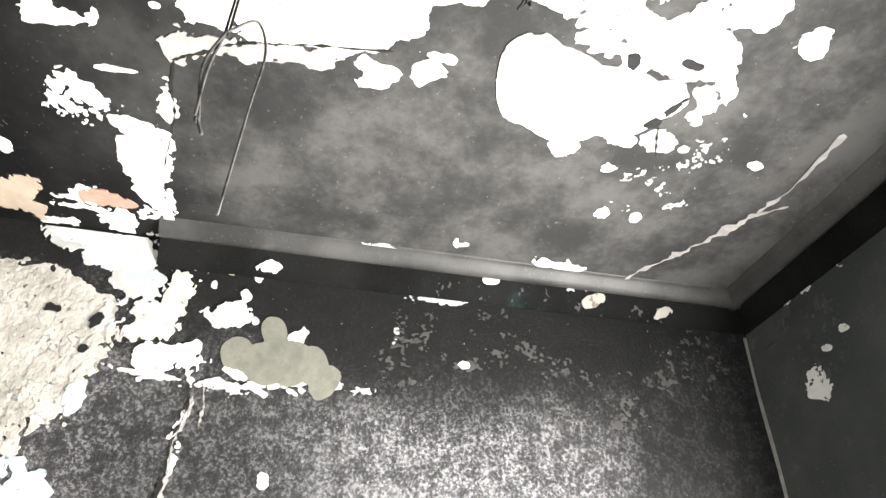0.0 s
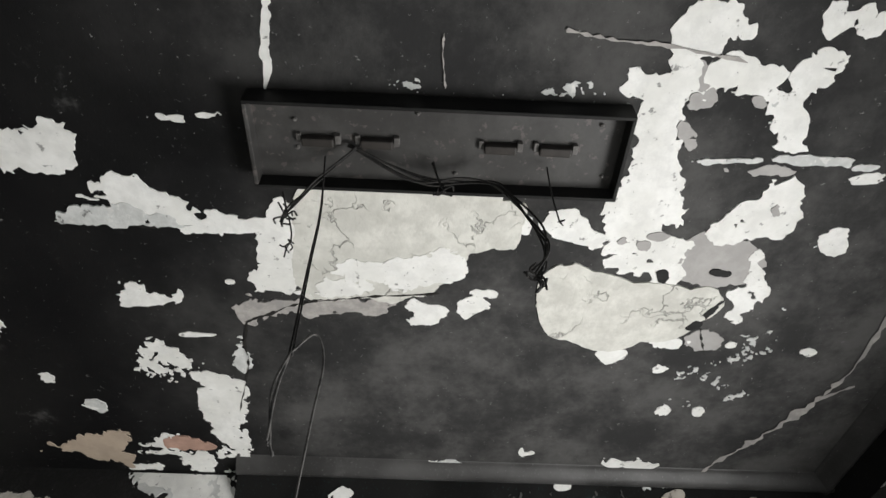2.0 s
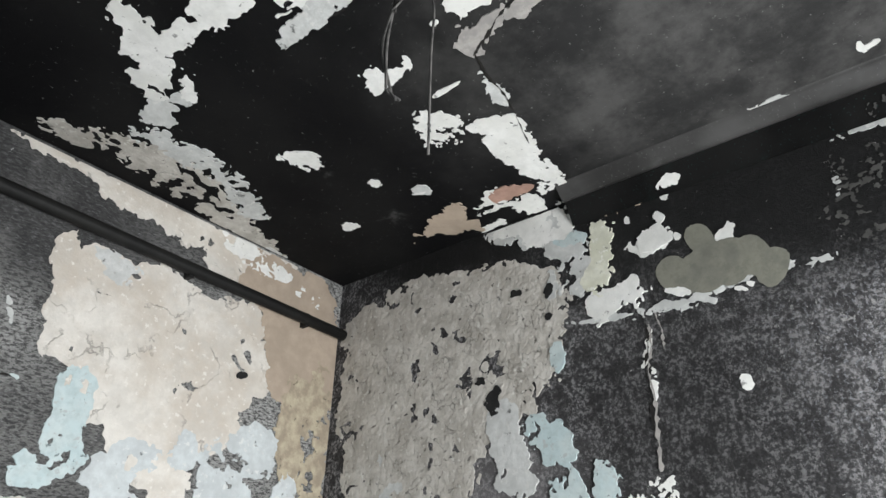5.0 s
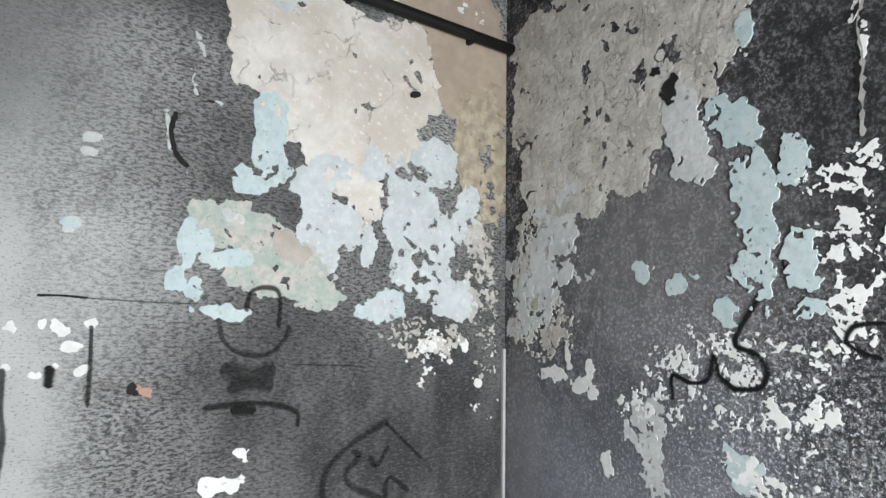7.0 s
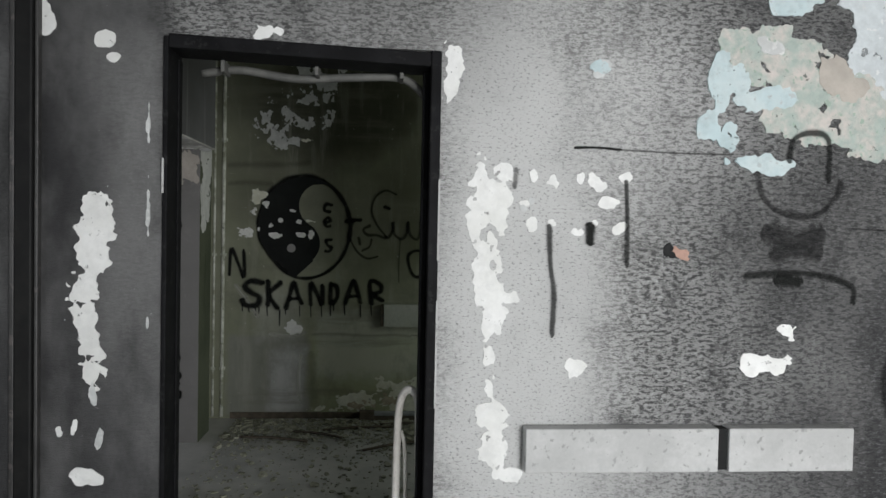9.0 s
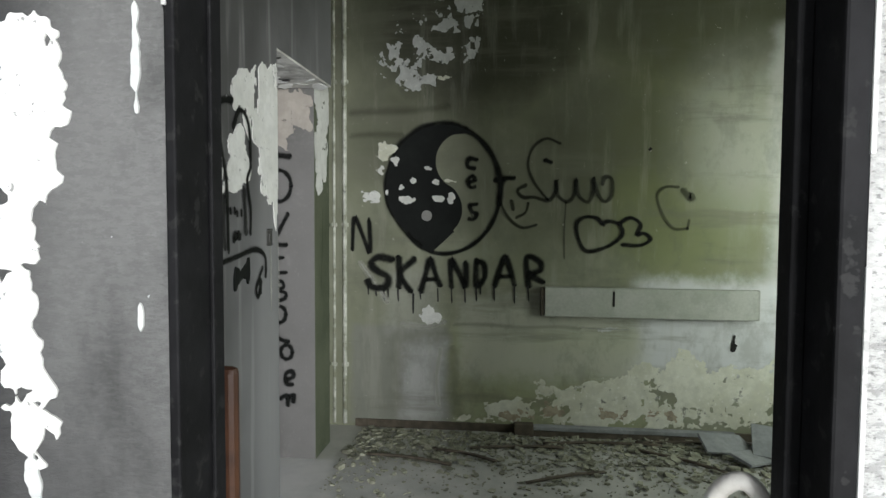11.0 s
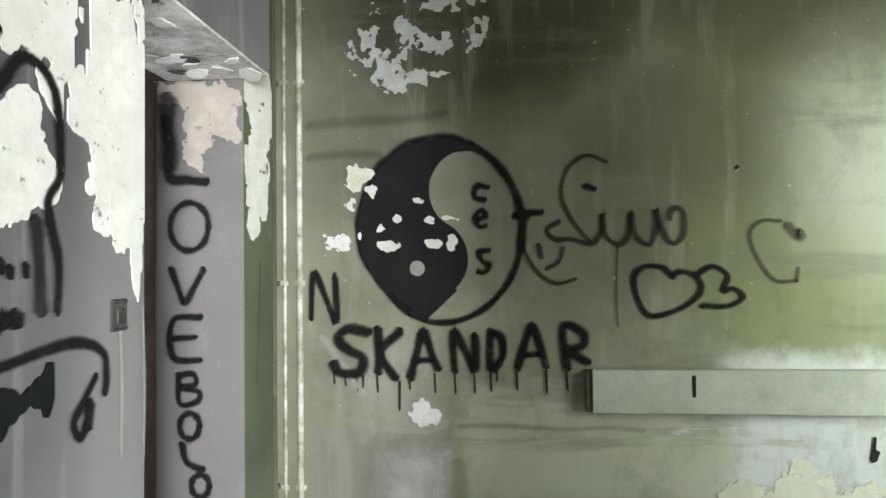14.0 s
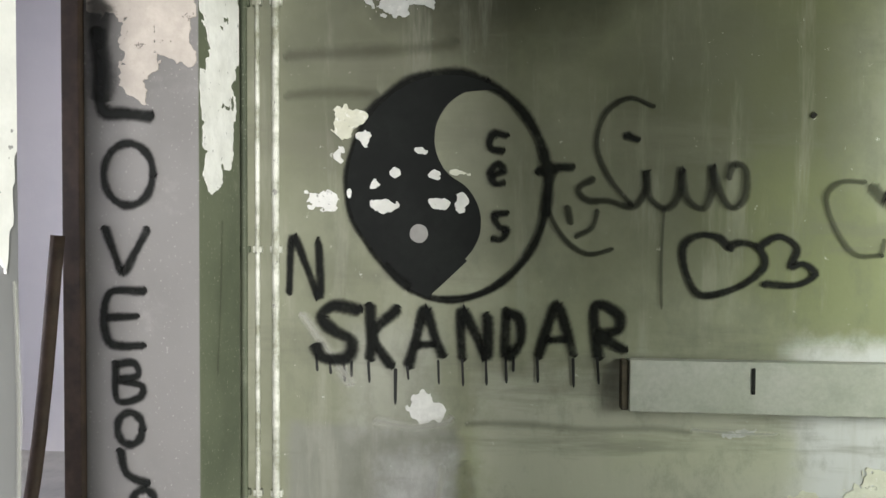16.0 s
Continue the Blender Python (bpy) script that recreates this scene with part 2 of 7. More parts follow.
def rough_wall():
    """Roller-textured wall beside the door: pale near the door from wiping and painted-in light, dark dashes further
    on, soot by the corner.
    """
    n = Nodes("rough_sooty_paint")
    dash = n.noise(84.0, 6.0, 0.74, (0.5, 1, 1.25))
    fine = n.noise(150.0, 3.0, 0.6, (0.6, 1, 1.2))
    clouds = n.noise(1.6, 5.0, 0.6)
    base = n.mix(n.ramp(clouds, 0.35, 0.65), (0.37, 0.37, 0.36), (0.25, 0.25, 0.24))
    # wiped paint, with the pool of light right of the door coloured in
    paler = n.maths("MAXIMUM", n.maths("MULTIPLY", n.blot((-1.8, 0, 1.85), (0.40, 9, 0.33), 0.6), 0.7), n.blot((-2.10, 0, 1.2), (0.30, 9, 1.5), 0.55, 0.8))
    paler = n.maths("MAXIMUM", paler, n.maths("MULTIPLY", n.blot((-2.0, 0, 2.5), (0.45, 9, 0.6), 0.7), 0.5))
    paler = n.maths("MAXIMUM", paler, n.maths("MULTIPLY", n.blot((-1.75, 0, 0.68), (0.5, 9, 0.22), 0.6, 0.6), 0.8))
    base = n.mix(n.maths("MULTIPLY", paler, 0.85), base, (0.56, 0.56, 0.55))
    stipple = n.maths("MULTIPLY", n.ramp(dash, 0.485, 0.54), n.maths("SUBTRACT", 0.92, n.maths("MULTIPLY", paler, 0.92)))
    c = n.mix(stipple, base, (0.065, 0.065, 0.064))
    c = n.mix(n.maths("MULTIPLY", n.ramp(fine, 0.55, 0.66), 0.6), c, (0.07, 0.07, 0.07))
    scorch = n.maths("MULTIPLY", n.ramp(n.noise(7.0, 7.0, 0.74, shift=(4, 2, 8)), 0.50, 0.64), n.maths("SUBTRACT", 0.7, n.maths("MULTIPLY", paler, 0.62)))
    c = n.mix(scorch, c, (0.07, 0.069, 0.068))
    c = n.mix(n.maths("MULTIPLY", n.ramp(n.noise(120.0, 5.0, 0.7, (0.5, 1, 1.2), (3, 3, 3)), 0.54, 0.61), 0.6), c, (0.52, 0.53, 0.52))
    soot = n.maths("MAXIMUM", n.blot((-0.45, 0, 0.95), (1.05, 9, 1.12), 0.6), n.blot((-1.6, 0, 3.25), (0.9, 9, 0.45), 0.5))
    soot = n.maths("MAXIMUM", soot, n.maths("MULTIPLY", n.blot((-1.15, 0, 2.3), (0.45, 9, 0.5), 0.6), 0.72))
    soot = n.maths("MAXIMUM", soot, n.maths("MULTIPLY", n.blot((-1.0, 0, 1.45), (0.60, 9, 0.55), 0.6), 0.88))
    soot = n.maths("MAXIMUM", soot, n.maths("MULTIPLY", n.blot((-3.45, 0, 0.9), (0.15, 9, 2.4), 0.6, 0.5), 0.97))
    soot = n.maths("MAXIMUM", soot, n.maths("MULTIPLY", n.blot((-4.4, 0, 1.0), (0.82, 9, 2.6), 0.3, 0.3), 0.6))
    soot = n.maths("MAXIMUM", soot, n.maths("MULTIPLY", n.blot((-2.6, 0, 2.95), (1.7, 9, 0.62), 0.5), 0.25))
    soot = n.maths("MAXIMUM", soot, n.maths("MULTIPLY", n.blot((-3.5, 0, 2.3), (0.34, 9, 0.38), 0.5), 0.9))
    film = n.mix(n.ramp(n.noise(4.0, 5.0, 0.6, (1, 1, 0.6), (2, 9, 5)), 0.42, 0.66), (0.026, 0.026, 0.027), (0.095, 0.094, 0.093))
    soot = n.maths("MAXIMUM", soot, n.maths("MULTIPLY", n.blot((-3.65, 0, 0.75), (0.55, 9, 0.62), 0.6), 0.97))
    smeared = n.maths("MULTIPLY", n.blot((-3.9, 0, 1.3), (0.85, 9, 2.8), 0.1, 0.05), 0.9)
    smeared = n.maths("MAXIMUM", smeared, n.maths("MULTIPLY", n.blot((-2.75, 0, 2.62), (0.85, 9, 0.66), 0.4, 0.4), 0.5))
    smoke = n.mix(n.ramp(n.noise(3.2, 6.0, 0.62, (1, 1, 0.45), (8, 2, 2)), 0.38, 0.64), (0.165, 0.164, 0.162), (0.038, 0.038, 0.037))
    c = n.mix(smeared, c, smoke)
    c = n.mix(n.maths("MULTIPLY", soot, 0.90), c, film)
    ridge = n.ramp(n.noise(85.0, 6.0, 0.74, (0.45, 1, 1.3), (6, 1, 4)), 0.53, 0.60, 0.0, 0.36)
    right = n.node("ShaderNodeSeparateXYZ")
    n.link(n.place, right.inputs["Vector"])
    c = n.mix(n.maths("MULTIPLY", ridge, n.ramp(right.outputs["X"], -2.0, -1.5)), c, (0.24, 0.24, 0.245))
    c = n.mix(n.maths("MULTIPLY", n.ramp(dash, 0.50, 0.57, 0.0, 0.55), n.ramp(right.outputs["X"], -1.95, -1.5)), c, (0.035, 0.035, 0.036))
    c = n.mix(n.ramp(n.noise(26.0, 5.0, 0.75, shift=(7, 3, 1)), 0.685, 0.70), c, (0.46, 0.48, 0.47))
    height = n.maths("ADD", dash, n.maths("MULTIPLY", fine, 0.4))
    return n.finish(c, 0.75, height, 0.006, 0.9, 0.2)


def speckled_wall():
    """Burnt wall with a blistered paint skin: dark, speckled with grey."""
    n = Nodes("speckled_burnt_paint")
    grain = n.noise(64.0, 6.0, 0.75)
    clouds = n.noise(1.8, 6.0, 0.65, shift=(3, 1, 2))
    c = n.mix(n.ramp(clouds, 0.35, 0.65), (0.040, 0.040, 0.043), (0.085, 0.085, 0.087))
    c = n.mix(n.ramp(grain, 0.475, 0.56), c, (0.27, 0.265, 0.27))
    char = n.ramp(n.noise(13.0, 7.0, 0.75, shift=(6, 1, 4)), 0.46, 0.56, 0.0, 0.85)
    c = n.mix(char, c, (0.028, 0.027, 0.028))
    grey = n.maths("MAXIMUM", n.blot((0, -0.9, 1.95), (9, 0.5, 0.45), 0.6), n.blot((0, -0.12, 1.2), (9, 0.12, 0.7), 0.5))
    c = n.mix(n.maths("MULTIPLY", grey, 0.5), c, (0.26, 0.25, 0.255))
    # bluish window sheen low on the wall, given as a paler colour
    c = n.mix(n.maths("MULTIPLY", n.blot((0, -0.7, 1.0), (9, 0.65, 0.55), 0.6), 0.6), c, (0.30, 0.305, 0.34))
    blister = n.ramp(n.noise(21.0, 6.0, 0.78, shift=(2, 2, 9)), 0.60, 0.63)
    wide = n.maths("MAXIMUM", n.blot((0, -0.5, 1.7), (9, 0.5, 0.8), 0.6), n.blot((0, -2.3, 2.75), (9, 0.6, 0.3), 0.6))
    c = n.mix(n.maths("MULTIPLY", blister, n.maths("MULTIPLY", wide, 0.8)), c, (0.40, 0.395, 0.385))
    fine = n.ramp(n.noise(78.0, 6.0, 0.8), 0.55, 0.58)
    low = n.maths("MAXIMUM", n.blot((0, -1.25, 1.2), (9, 0.75, 0.65), 0.6), n.maths("MULTIPLY", n.blot((0, -2.5, 2.55), (9, 0.55, 0.35), 0.6), 0.3))
    c = n.mix(n.maths("MULTIPLY", fine, low), c, (0.66, 0.68, 0.74))
    soot = n.maths("MAXIMUM", n.blot((0, -2.5, 3.30), (9, 1.7, 0.48), 0.4), n.maths("MULTIPLY", n.blot((0, -3.5, 2.0), (9, 0.5, 1.6), 0.5), 0.3))
    soot = n.maths("MAXIMUM", soot, n.blot((0, -0.95, 3.40), (9, 0.7, 0.2), 0.4))
    soot = n.maths("MAXIMUM", soot, n.maths("MULTIPLY", n.blot((0, -0.75, 1.38), (9, 0.32, 0.22), 0.6), 0.4))
    soot = n.maths("MAXIMUM", soot, n.maths("MULTIPLY", n.blot((0, -1.75, 2.3), (9, 0.40, 0.75), 0.6), 0.6))
    soot = n.maths("MAXIMUM", soot, n.maths("MULTIPLY", n.blot((0, -3.75, 2.9), (9, 0.55, 1.3), 0.35, 0.5), 0.9))
    c = n.mix(n.maths("MULTIPLY", soot, 0.97), c, (0.009, 0.009, 0.009))
    c = n.mix(n.ramp(n.noise(34.0, 6.0, 0.78, shift=(5, 3, 7)), 0.655, 0.675), c, (0.42, 0.41, 0.40))
    return n.finish(c, 0.72, grain, 0.007, 1.0, 0.2)


def ceiling_paint():
    n = Nodes("sooty_ceiling_paint")
    c = n.mix(n.ramp(n.noise(1.5, 6.0, 0.6), 0.35, 0.65), (0.0045, 0.0045, 0.005), (0.010, 0.010, 0.010))
    paler = n.maths("MAXIMUM", n.blot((-0.75, -3.0, H), (1.0, 1.5, 9), 0.4, 0.4), n.maths("MULTIPLY", n.blot((-2.1, -2.4, H), (0.5, 0.8, 9), 0.6), 0.8))
    cut = n.node("ShaderNodeSeparateXYZ")
    n.link(n.place, cut.inputs["Vector"])
    edge = n.maths("ADD", n.maths("MULTIPLY", cut.outputs["X"], 0.175), n.maths("MULTIPLY", n.noise(7.0, 4.0, 0.6), 0.03))
    panel = n.ramp(n.maths("SUBTRACT", n.maths("SUBTRACT", edge, 1.41), cut.outputs["Y"]), -0.006, 0.01)
    panel = n.maths("MULTIPLY", panel, n.ramp(cut.outputs["X"], -1.2, -0.95, 0.0, 0.48))
    panel = n.maths("MULTIPLY", panel, n.ramp(cut.outputs["X"], -0.6, -0.1, 1.0, 0.3))
    paler = n.maths("MAXIMUM", paler, panel)
    grey = n.mix(n.ramp(n.noise(2.6, 7.0, 0.72), 0.38, 0.66), (0.032, 0.032, 0.032), (0.086, 0.085, 0.083))
    c = n.mix(paler, c, grey)
    c = n.mix(n.ramp(n.noise(5.5, 6.0, 0.7, shift=(5, 5, 5)), 0.62, 0.78, 0.0, 0.5), c, (0.10, 0.10, 0.098))
    c = n.mix(n.ramp(n.noise(60.0, 6.0, 0.75), 0.645, 0.685), c, (0.20, 0.20, 0.195))
    return n.finish(c, 0.68, n.noise(26.0, 6.0, 0.7), 0.0025, 0.6, 0.08)


def sooty(name, a, b, smear, scale=1.3, gloss=0.35, rough=0.62):
    n = Nodes(name)
    c = n.mix(n.ramp(n.noise(scale, 5.0, 0.6), 0.35, 0.65), a, b)
    c = n.mix(n.ramp(n.noise(4.5, 6.0, 0.7, shift=(5, 5, 5)), 0.58, 0.75, 0.0, 0.6), c, smear)
    c = n.mix(n.ramp(n.noise(120.0, 2.0, 0.5), 0.66, 0.72), c, smear)
    g = n.noise(30.0, 5.0, 0.7)
    return n.finish(c, rough, g, 0.002, 0.5, gloss)


def mural_wall():
    """Green-grey paint, sooted above, darker beside the corner, with pale roller washes, painted-in light, and damp
    below.
    """
    n = Nodes("green_grey_paint")
    c = n.mix(n.ramp(n.noise(1.4, 6.0, 0.65), 0.35, 0.65), (0.22, 0.23, 0.155), (0.31, 0.32, 0.235))
    c = n.mix(n.maths("MULTIPLY", n.blot((-1.6, MY, 1.9), (0.55, 9, 0.8), 0.6), 0.7), c, (0.30, 0.33, 0.15))
    soot = n.maths("MAXIMUM", n.blot((-3.0, MY, 2.48), (0.85, 9, 0.56), 0.5), n.maths("MULTIPLY", n.blot((-2.2, MY, 1.75), (0.68, 9, 0.62), 0.6), 0.72))
    soot = n.maths("MAXIMUM", soot, n.maths("MULTIPLY", n.blot((-3.55, MY, 1.95), (0.30, 9, 0.35), 0.5), 0.6))
    soot = n.maths("MAXIMUM", soot, n.maths("MULTIPLY", n.blot((-1.6, MY, 2.6), (0.9, 9, 0.5), 0.5), 0.75))
    c = n.mix(n.maths("MULTIPLY", soot, 0.92), c, (0.040, 0.041, 0.026))
    c = n.mix(n.maths("MULTIPLY", n.wash(-3.13, -1.9, 0.02, 0.66, 0.05), 0.8), c, (0.35, 0.37, 0.225))
    c = n.mix(n.maths("MULTIPLY", n.blot((-1.75, MY, 1.25), (0.45, 9, 0.35), 0.6), 0.5), c, (0.22, 0.25, 0.10))
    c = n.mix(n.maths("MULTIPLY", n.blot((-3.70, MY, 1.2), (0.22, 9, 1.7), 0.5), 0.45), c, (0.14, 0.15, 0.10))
    # whitish haze on the window side, put into the colour
    c = n.mix(n.maths("MULTIPLY", n.blot((-1.38, MY, 1.85), (0.32, 9, 0.42), 0.7), 0.55), c, (0.58, 0.59, 0.55))
    c = n.mix(n.maths("MULTIPLY", n.wash(-1.22, -1.06, 0.7, 2.5, 0.05), 0.6), c, (0.62, 0.63, 0.62))
    c = n.mix(n.maths("MULTIPLY", n.wash(-2.0, -0.6, 0.40, 0.98, 0.07), 0.85), c, (0.68, 0.69, 0.71))
    c = n.mix(n.maths("MULTIPLY", n.wash(-3.05, -1.95, 0.34, 0.88, 0.08), 0.75), c, (0.50, 0.505, 0.43))
    c = n.mix(n.maths("MULTIPLY", n.wash(-2.6, -1.95, 0.52, 0.66, 0.04), 0.5), c, (0.44, 0.46, 0.34))
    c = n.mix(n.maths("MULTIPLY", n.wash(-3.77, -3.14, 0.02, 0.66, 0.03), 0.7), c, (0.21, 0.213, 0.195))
    # pale patch of light from the doorway, painted into the wall colour
    c = n.mix(n.maths("MULTIPLY", n.wash(-3.42, -3.16, 0.05, 0.56, 0.06), 0.7), c, (0.50, 0.50, 0.50))
    c = n.mix(n.maths("MULTIPLY", n.wash(-3.55, -3.20, 0.62, 1.02, 0.06), 0.35), c, (0.45, 0.455, 0.43))
    c = n.mix(n.maths("MULTIPLY", n.blot((-2.98, MY, 1.55), (0.22, 9, 0.34), 0.3, 0.2), 0.35), c, (0.12, 0.12, 0.09))
    runs = n.ramp(n.noise(9.0, 5.0, 0.65, (1, 1, 0.12)), 0.52, 0.70, 0.0, 0.3)
    c = n.mix(runs, c, (0.40, 0.40, 0.34))
    bands = n.ramp(n.noise(5.0, 5.0, 0.65, (0.15, 1, 1.2), (4, 0, 2)), 0.52, 0.68, 0.0, 0.5)
    c = n.mix(bands, c, (0.16, 0.16, 0.12))
    c = n.mix(n.ramp(n.noise(5.0, 7.0, 0.72, (1, 1, 0.6), (2, 3, 8)), 0.48, 0.66, 0.0, 0.32), c, (0.13, 0.135, 0.10))
    c = n.mix(n.ramp(n.noise(30.0, 5.0, 0.75, shift=(1, 8, 2)), 0.68, 0.70, 0.0, 0.8), c, (0.60, 0.60, 0.54))
    g = n.noise(35.0, 5.0, 0.65)
    return n.finish(c, 0.55, g, 0.0015, 0.6, 0.4)


def side_wall():
    n = Nodes("grey_wall_paint")
    c = n.mix(n.ramp(n.noise(1.1, 5.0, 0.6), 0.35, 0.65), (0.14, 0.14, 0.144), (0.19, 0.19, 0.196))
    soot = n.maths("MAXIMUM", n.blot((LX, 1.3, 1.85), (9, 0.7, 0.5), 0.6), n.blot((LX, 0.5, 1.5), (9, 0.75, 1.5), 0.5))
    soot = n.maths("MAXIMUM", soot, n.blot((LX, 1.2, 2.4), (9, 0.9, 0.6), 0.5))
    c = n.mix(n.maths("MULTIPLY", soot, 0.75), c, (0.060, 0.059, 0.058))
    streak = n.ramp(n.noise(14.0, 4.0, 0.6, (1, 1, 0.06)), 0.55, 0.72, 0.0, 0.4)
    c = n.mix(streak, c, (0.36, 0.36, 0.36))
    # paler by the doorway edge: the wall's gloss put into its colour
    c = n.mix(n.maths("MULTIPLY", n.blot((LX, 1.80, 0.8), (9, 0.12, 1.0), 0.6), 0.25), c, (0.42, 0.42, 0.425))
    return n.finish(c, 0.6, n.noise(40.0, 4.0, 0.6), 0.001, 0.5, 0.4)


def spray_paint(name, color, cover, firm=0.28):
    """Sprayed paint: dense in the middle of the line, misty at its edges."""
    n = Nodes(name)
    n.place = n.node("ShaderNodeTexCoord").outputs["Object"]
    uv = n.node("ShaderNodeUVMap")
    cut = n.node("ShaderNodeSeparateXYZ")
    n.link(uv.outputs["UV"], cut.inputs["Vector"])
    across = n.maths("ABSOLUTE", n.maths("SUBTRACT", n.maths("MULTIPLY", cut.outputs["Y"], 2.0), 1.0))
    mist = n.maths("ADD", across, n.maths("MULTIPLY", n.maths("SUBTRACT", n.noise(70.0, 4.0, 0.7), 0.5), 0.5))
    alpha = n.maths("MULTIPLY", n.ramp(mist, firm, 0.95, 1.0, 0.0), n.ramp(n.noise(12.0, 4.0, 0.6), 0.2, 0.5, cover * 0.75, cover))
    n.link(alpha, n.bsdf.inputs["Alpha"])
    return n.finish(color, 0.7, gloss=0.15)


spray = spray_paint("black_spray_paint", (0.008, 0.009, 0.008), 0.95)
grime = spray_paint("water_grime", (0.06, 0.06, 0.04), 0.27, 0.0)
pale_run = spray_paint("pale_water_run", (0.55, 0.55, 0.50), 0.42, 0.0)
mid_spray = spray_paint("thin_spray_paint", (0.010, 0.011, 0.010), 0.70)
faint_spray = spray_paint("faint_spray_paint", (0.010, 0.010, 0.010), 0.50)
paint_drip = paint("black_paint_drip", (0.018, 0.019, 0.018), (0.02, 0.02, 0.02), 20, 0.5)
mural_black = paint("black_wall_paint", (0.005, 0.0065, 0.006), (0.009, 0.011, 0.010), 5, 0.6, 30.0, 0.0008, gloss=0.2)

wall_a_mat, wall_b_mat = rough_wall(), speckled_wall()
ceiling_mat = ceiling_paint()
wall_c_mat = sooty("burnt_wall_paint", (0.038, 0.043, 0.042), (0.075, 0.080, 0.078), (0.16, 0.16, 0.16), gloss=0.3)
# lighter than the cornice face: the bead's highlight is put into its colour
cove_mat = sooty("bead_highlight_paint", (0.022, 0.0217, 0.0213), (0.072, 0.071, 0.070), (0.095, 0.094, 0.092), 1.6, 0.4, 0.5)
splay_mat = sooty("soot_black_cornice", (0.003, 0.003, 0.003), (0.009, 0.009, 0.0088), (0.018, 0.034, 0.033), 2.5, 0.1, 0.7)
mural_mat, side_mat = mural_wall(), side_wall()
jamb_mat = sooty("jamb_paint", (0.14, 0.137, 0.13), (0.19, 0.185, 0.178), (0.27, 0.26, 0.25))
return_mat = sooty("green_stained_paint", (0.055, 0.068, 0.042), (0.115, 0.13, 0.085), (0.24, 0.25, 0.19))
plain_mat = sooty("old_wall_paint", (0.30, 0.30, 0.28), (0.36, 0.36, 0.33), (0.42, 0.42, 0.40))
pale_wall_mat = sooty("pale_wall_paint", (0.62, 0.61, 0.64), (0.68, 0.67, 0.69), (0.72, 0.72, 0.73))
floor_mat = sooty("dusty_floor", (0.32, 0.32, 0.30), (0.44, 0.435, 0.405), (0.50, 0.495, 0.46), 3.0, 0.5, 0.55)

# ---- builders ----


def obj(name, bm, material, parent=None, label=""):
    me = bpy.data.meshes.new(name)
    bm.to_mesh(me)
    bm.free()
    me.materials.append(material)
    ob = new(name, me)
    if parent is not None:
        ob.parent = parent
    if label:
        tagged(ob, label)
    return ob


def part(name, bm, material, parent, label=""):
    return obj(name, bm, material, parent, label)


def thing(name, label, category, group=""):
    return tagged(new(name), label, category, group)


def box(bm, lo, hi, bevel=0.0):
    made = bmesh.ops.create_cube(bm, size=1.0)["verts"]
    for v in made:
        v.co = [lo[k] + (v.co[k] + 0.5) * (hi[k] - lo[k]) for k in range(3)]
    if bevel:
        edges = list({e for v in made for e in v.link_edges})
        bmesh.ops.bevel(bm, geom=edges, offset=bevel, segments=2, affect="EDGES", profile=0.5)
    return bm


def boxes(*spans):
    bm = bmesh.new()
    for lo, hi, *bevel in spans:
        box(bm, lo, hi, *bevel)
    return bm


def tube(bm, pts, radius, sides=8):
    """A round bar or cable along a smoothed line."""
    line = smooth(pts, 6)
    rings = []
    side = Vector((0.3, 0.7, 0.2))
    for k, p in enumerate(line):
        way = (line[min(k + 1, len(line) - 1)] - line[max(k - 1, 0)]).normalized()
        side = (side - side.dot(way) * way).normalized()
        up = way.cross(side)
        rings.append([bm.verts.new(p + radius * (math.cos(a) * side + math.sin(a) * up)) for a in (2 * math.pi * s / sides for s in range(sides))])
    for a, b in zip(rings, rings[1:]):
        for s in range(sides):
            bm.faces.new((a[s], a[(s + 1) % sides], b[(s + 1) % sides], b[s])).smooth = True
    bm.faces.new(rings[0][::-1])
    bm.faces.new(rings[-1])
    return bm


def smooth(pts, steps):
    """A line through the points, rounded at each (Catmull-Rom)."""
    p = [Vector(q) for q in pts]
    if len(p) < 3:
        return [p[0].lerp(p[-1], s / steps) for s in range(steps + 1)]
    p = [2 * p[0] - p[1], *p, 2 * p[-1] - p[-2]]
    line = []
    for a, b, c, d in zip(p, p[1:], p[2:], p[3:]):
        for s in range(steps):
            t = s / steps
            line.append(0.5 * (2 * b + (c - a) * t + (2 * a - 5 * b + 4 * c - d) * t * t + (3 * b - a - 3 * c + d) * t**3))
    return line + [p[-2]]


PLANES = {
    "A": (lambda u, v, h: (u, -h, v), (-5.0, -0.004, 0.02, H - 0.012)),
    "B": (lambda u, v, h: (-h, u, v), (-3.89, -0.004, 0.02, H - 0.012)),
    "C": (lambda u, v, h: (u, v, H - h), (-4.9, -0.01, -3.88, -0.01)),
    "K": (lambda u, v, h: (-0.006 - 0.531 * (v - 3.29) - h, u, v - 0.5 * h), (-3.8, -0.09, 3.293, H - 0.004)),
    "S": (lambda u, v, h: (u, -3.9 + h, v), (-1.15, -0.004, 0.05, H - 0.07)),
    "M": (lambda u, v, h: (u, MY - h, v), (-3.76, -0.41, 0.055, 3.0)),
    "L": (lambda u, v, h: (LX + h, u, v), (0.2, 1.905, 0.02, 3.0)),
    "J": (lambda u, v, h: (u, JY - h, v), (-4.14, RX - 0.004, 0.02, 2.055)),
    "R": (lambda u, v, h: (RX + h, u, v), (JY + 0.004, 2.996, 0.02, 3.0)),
}


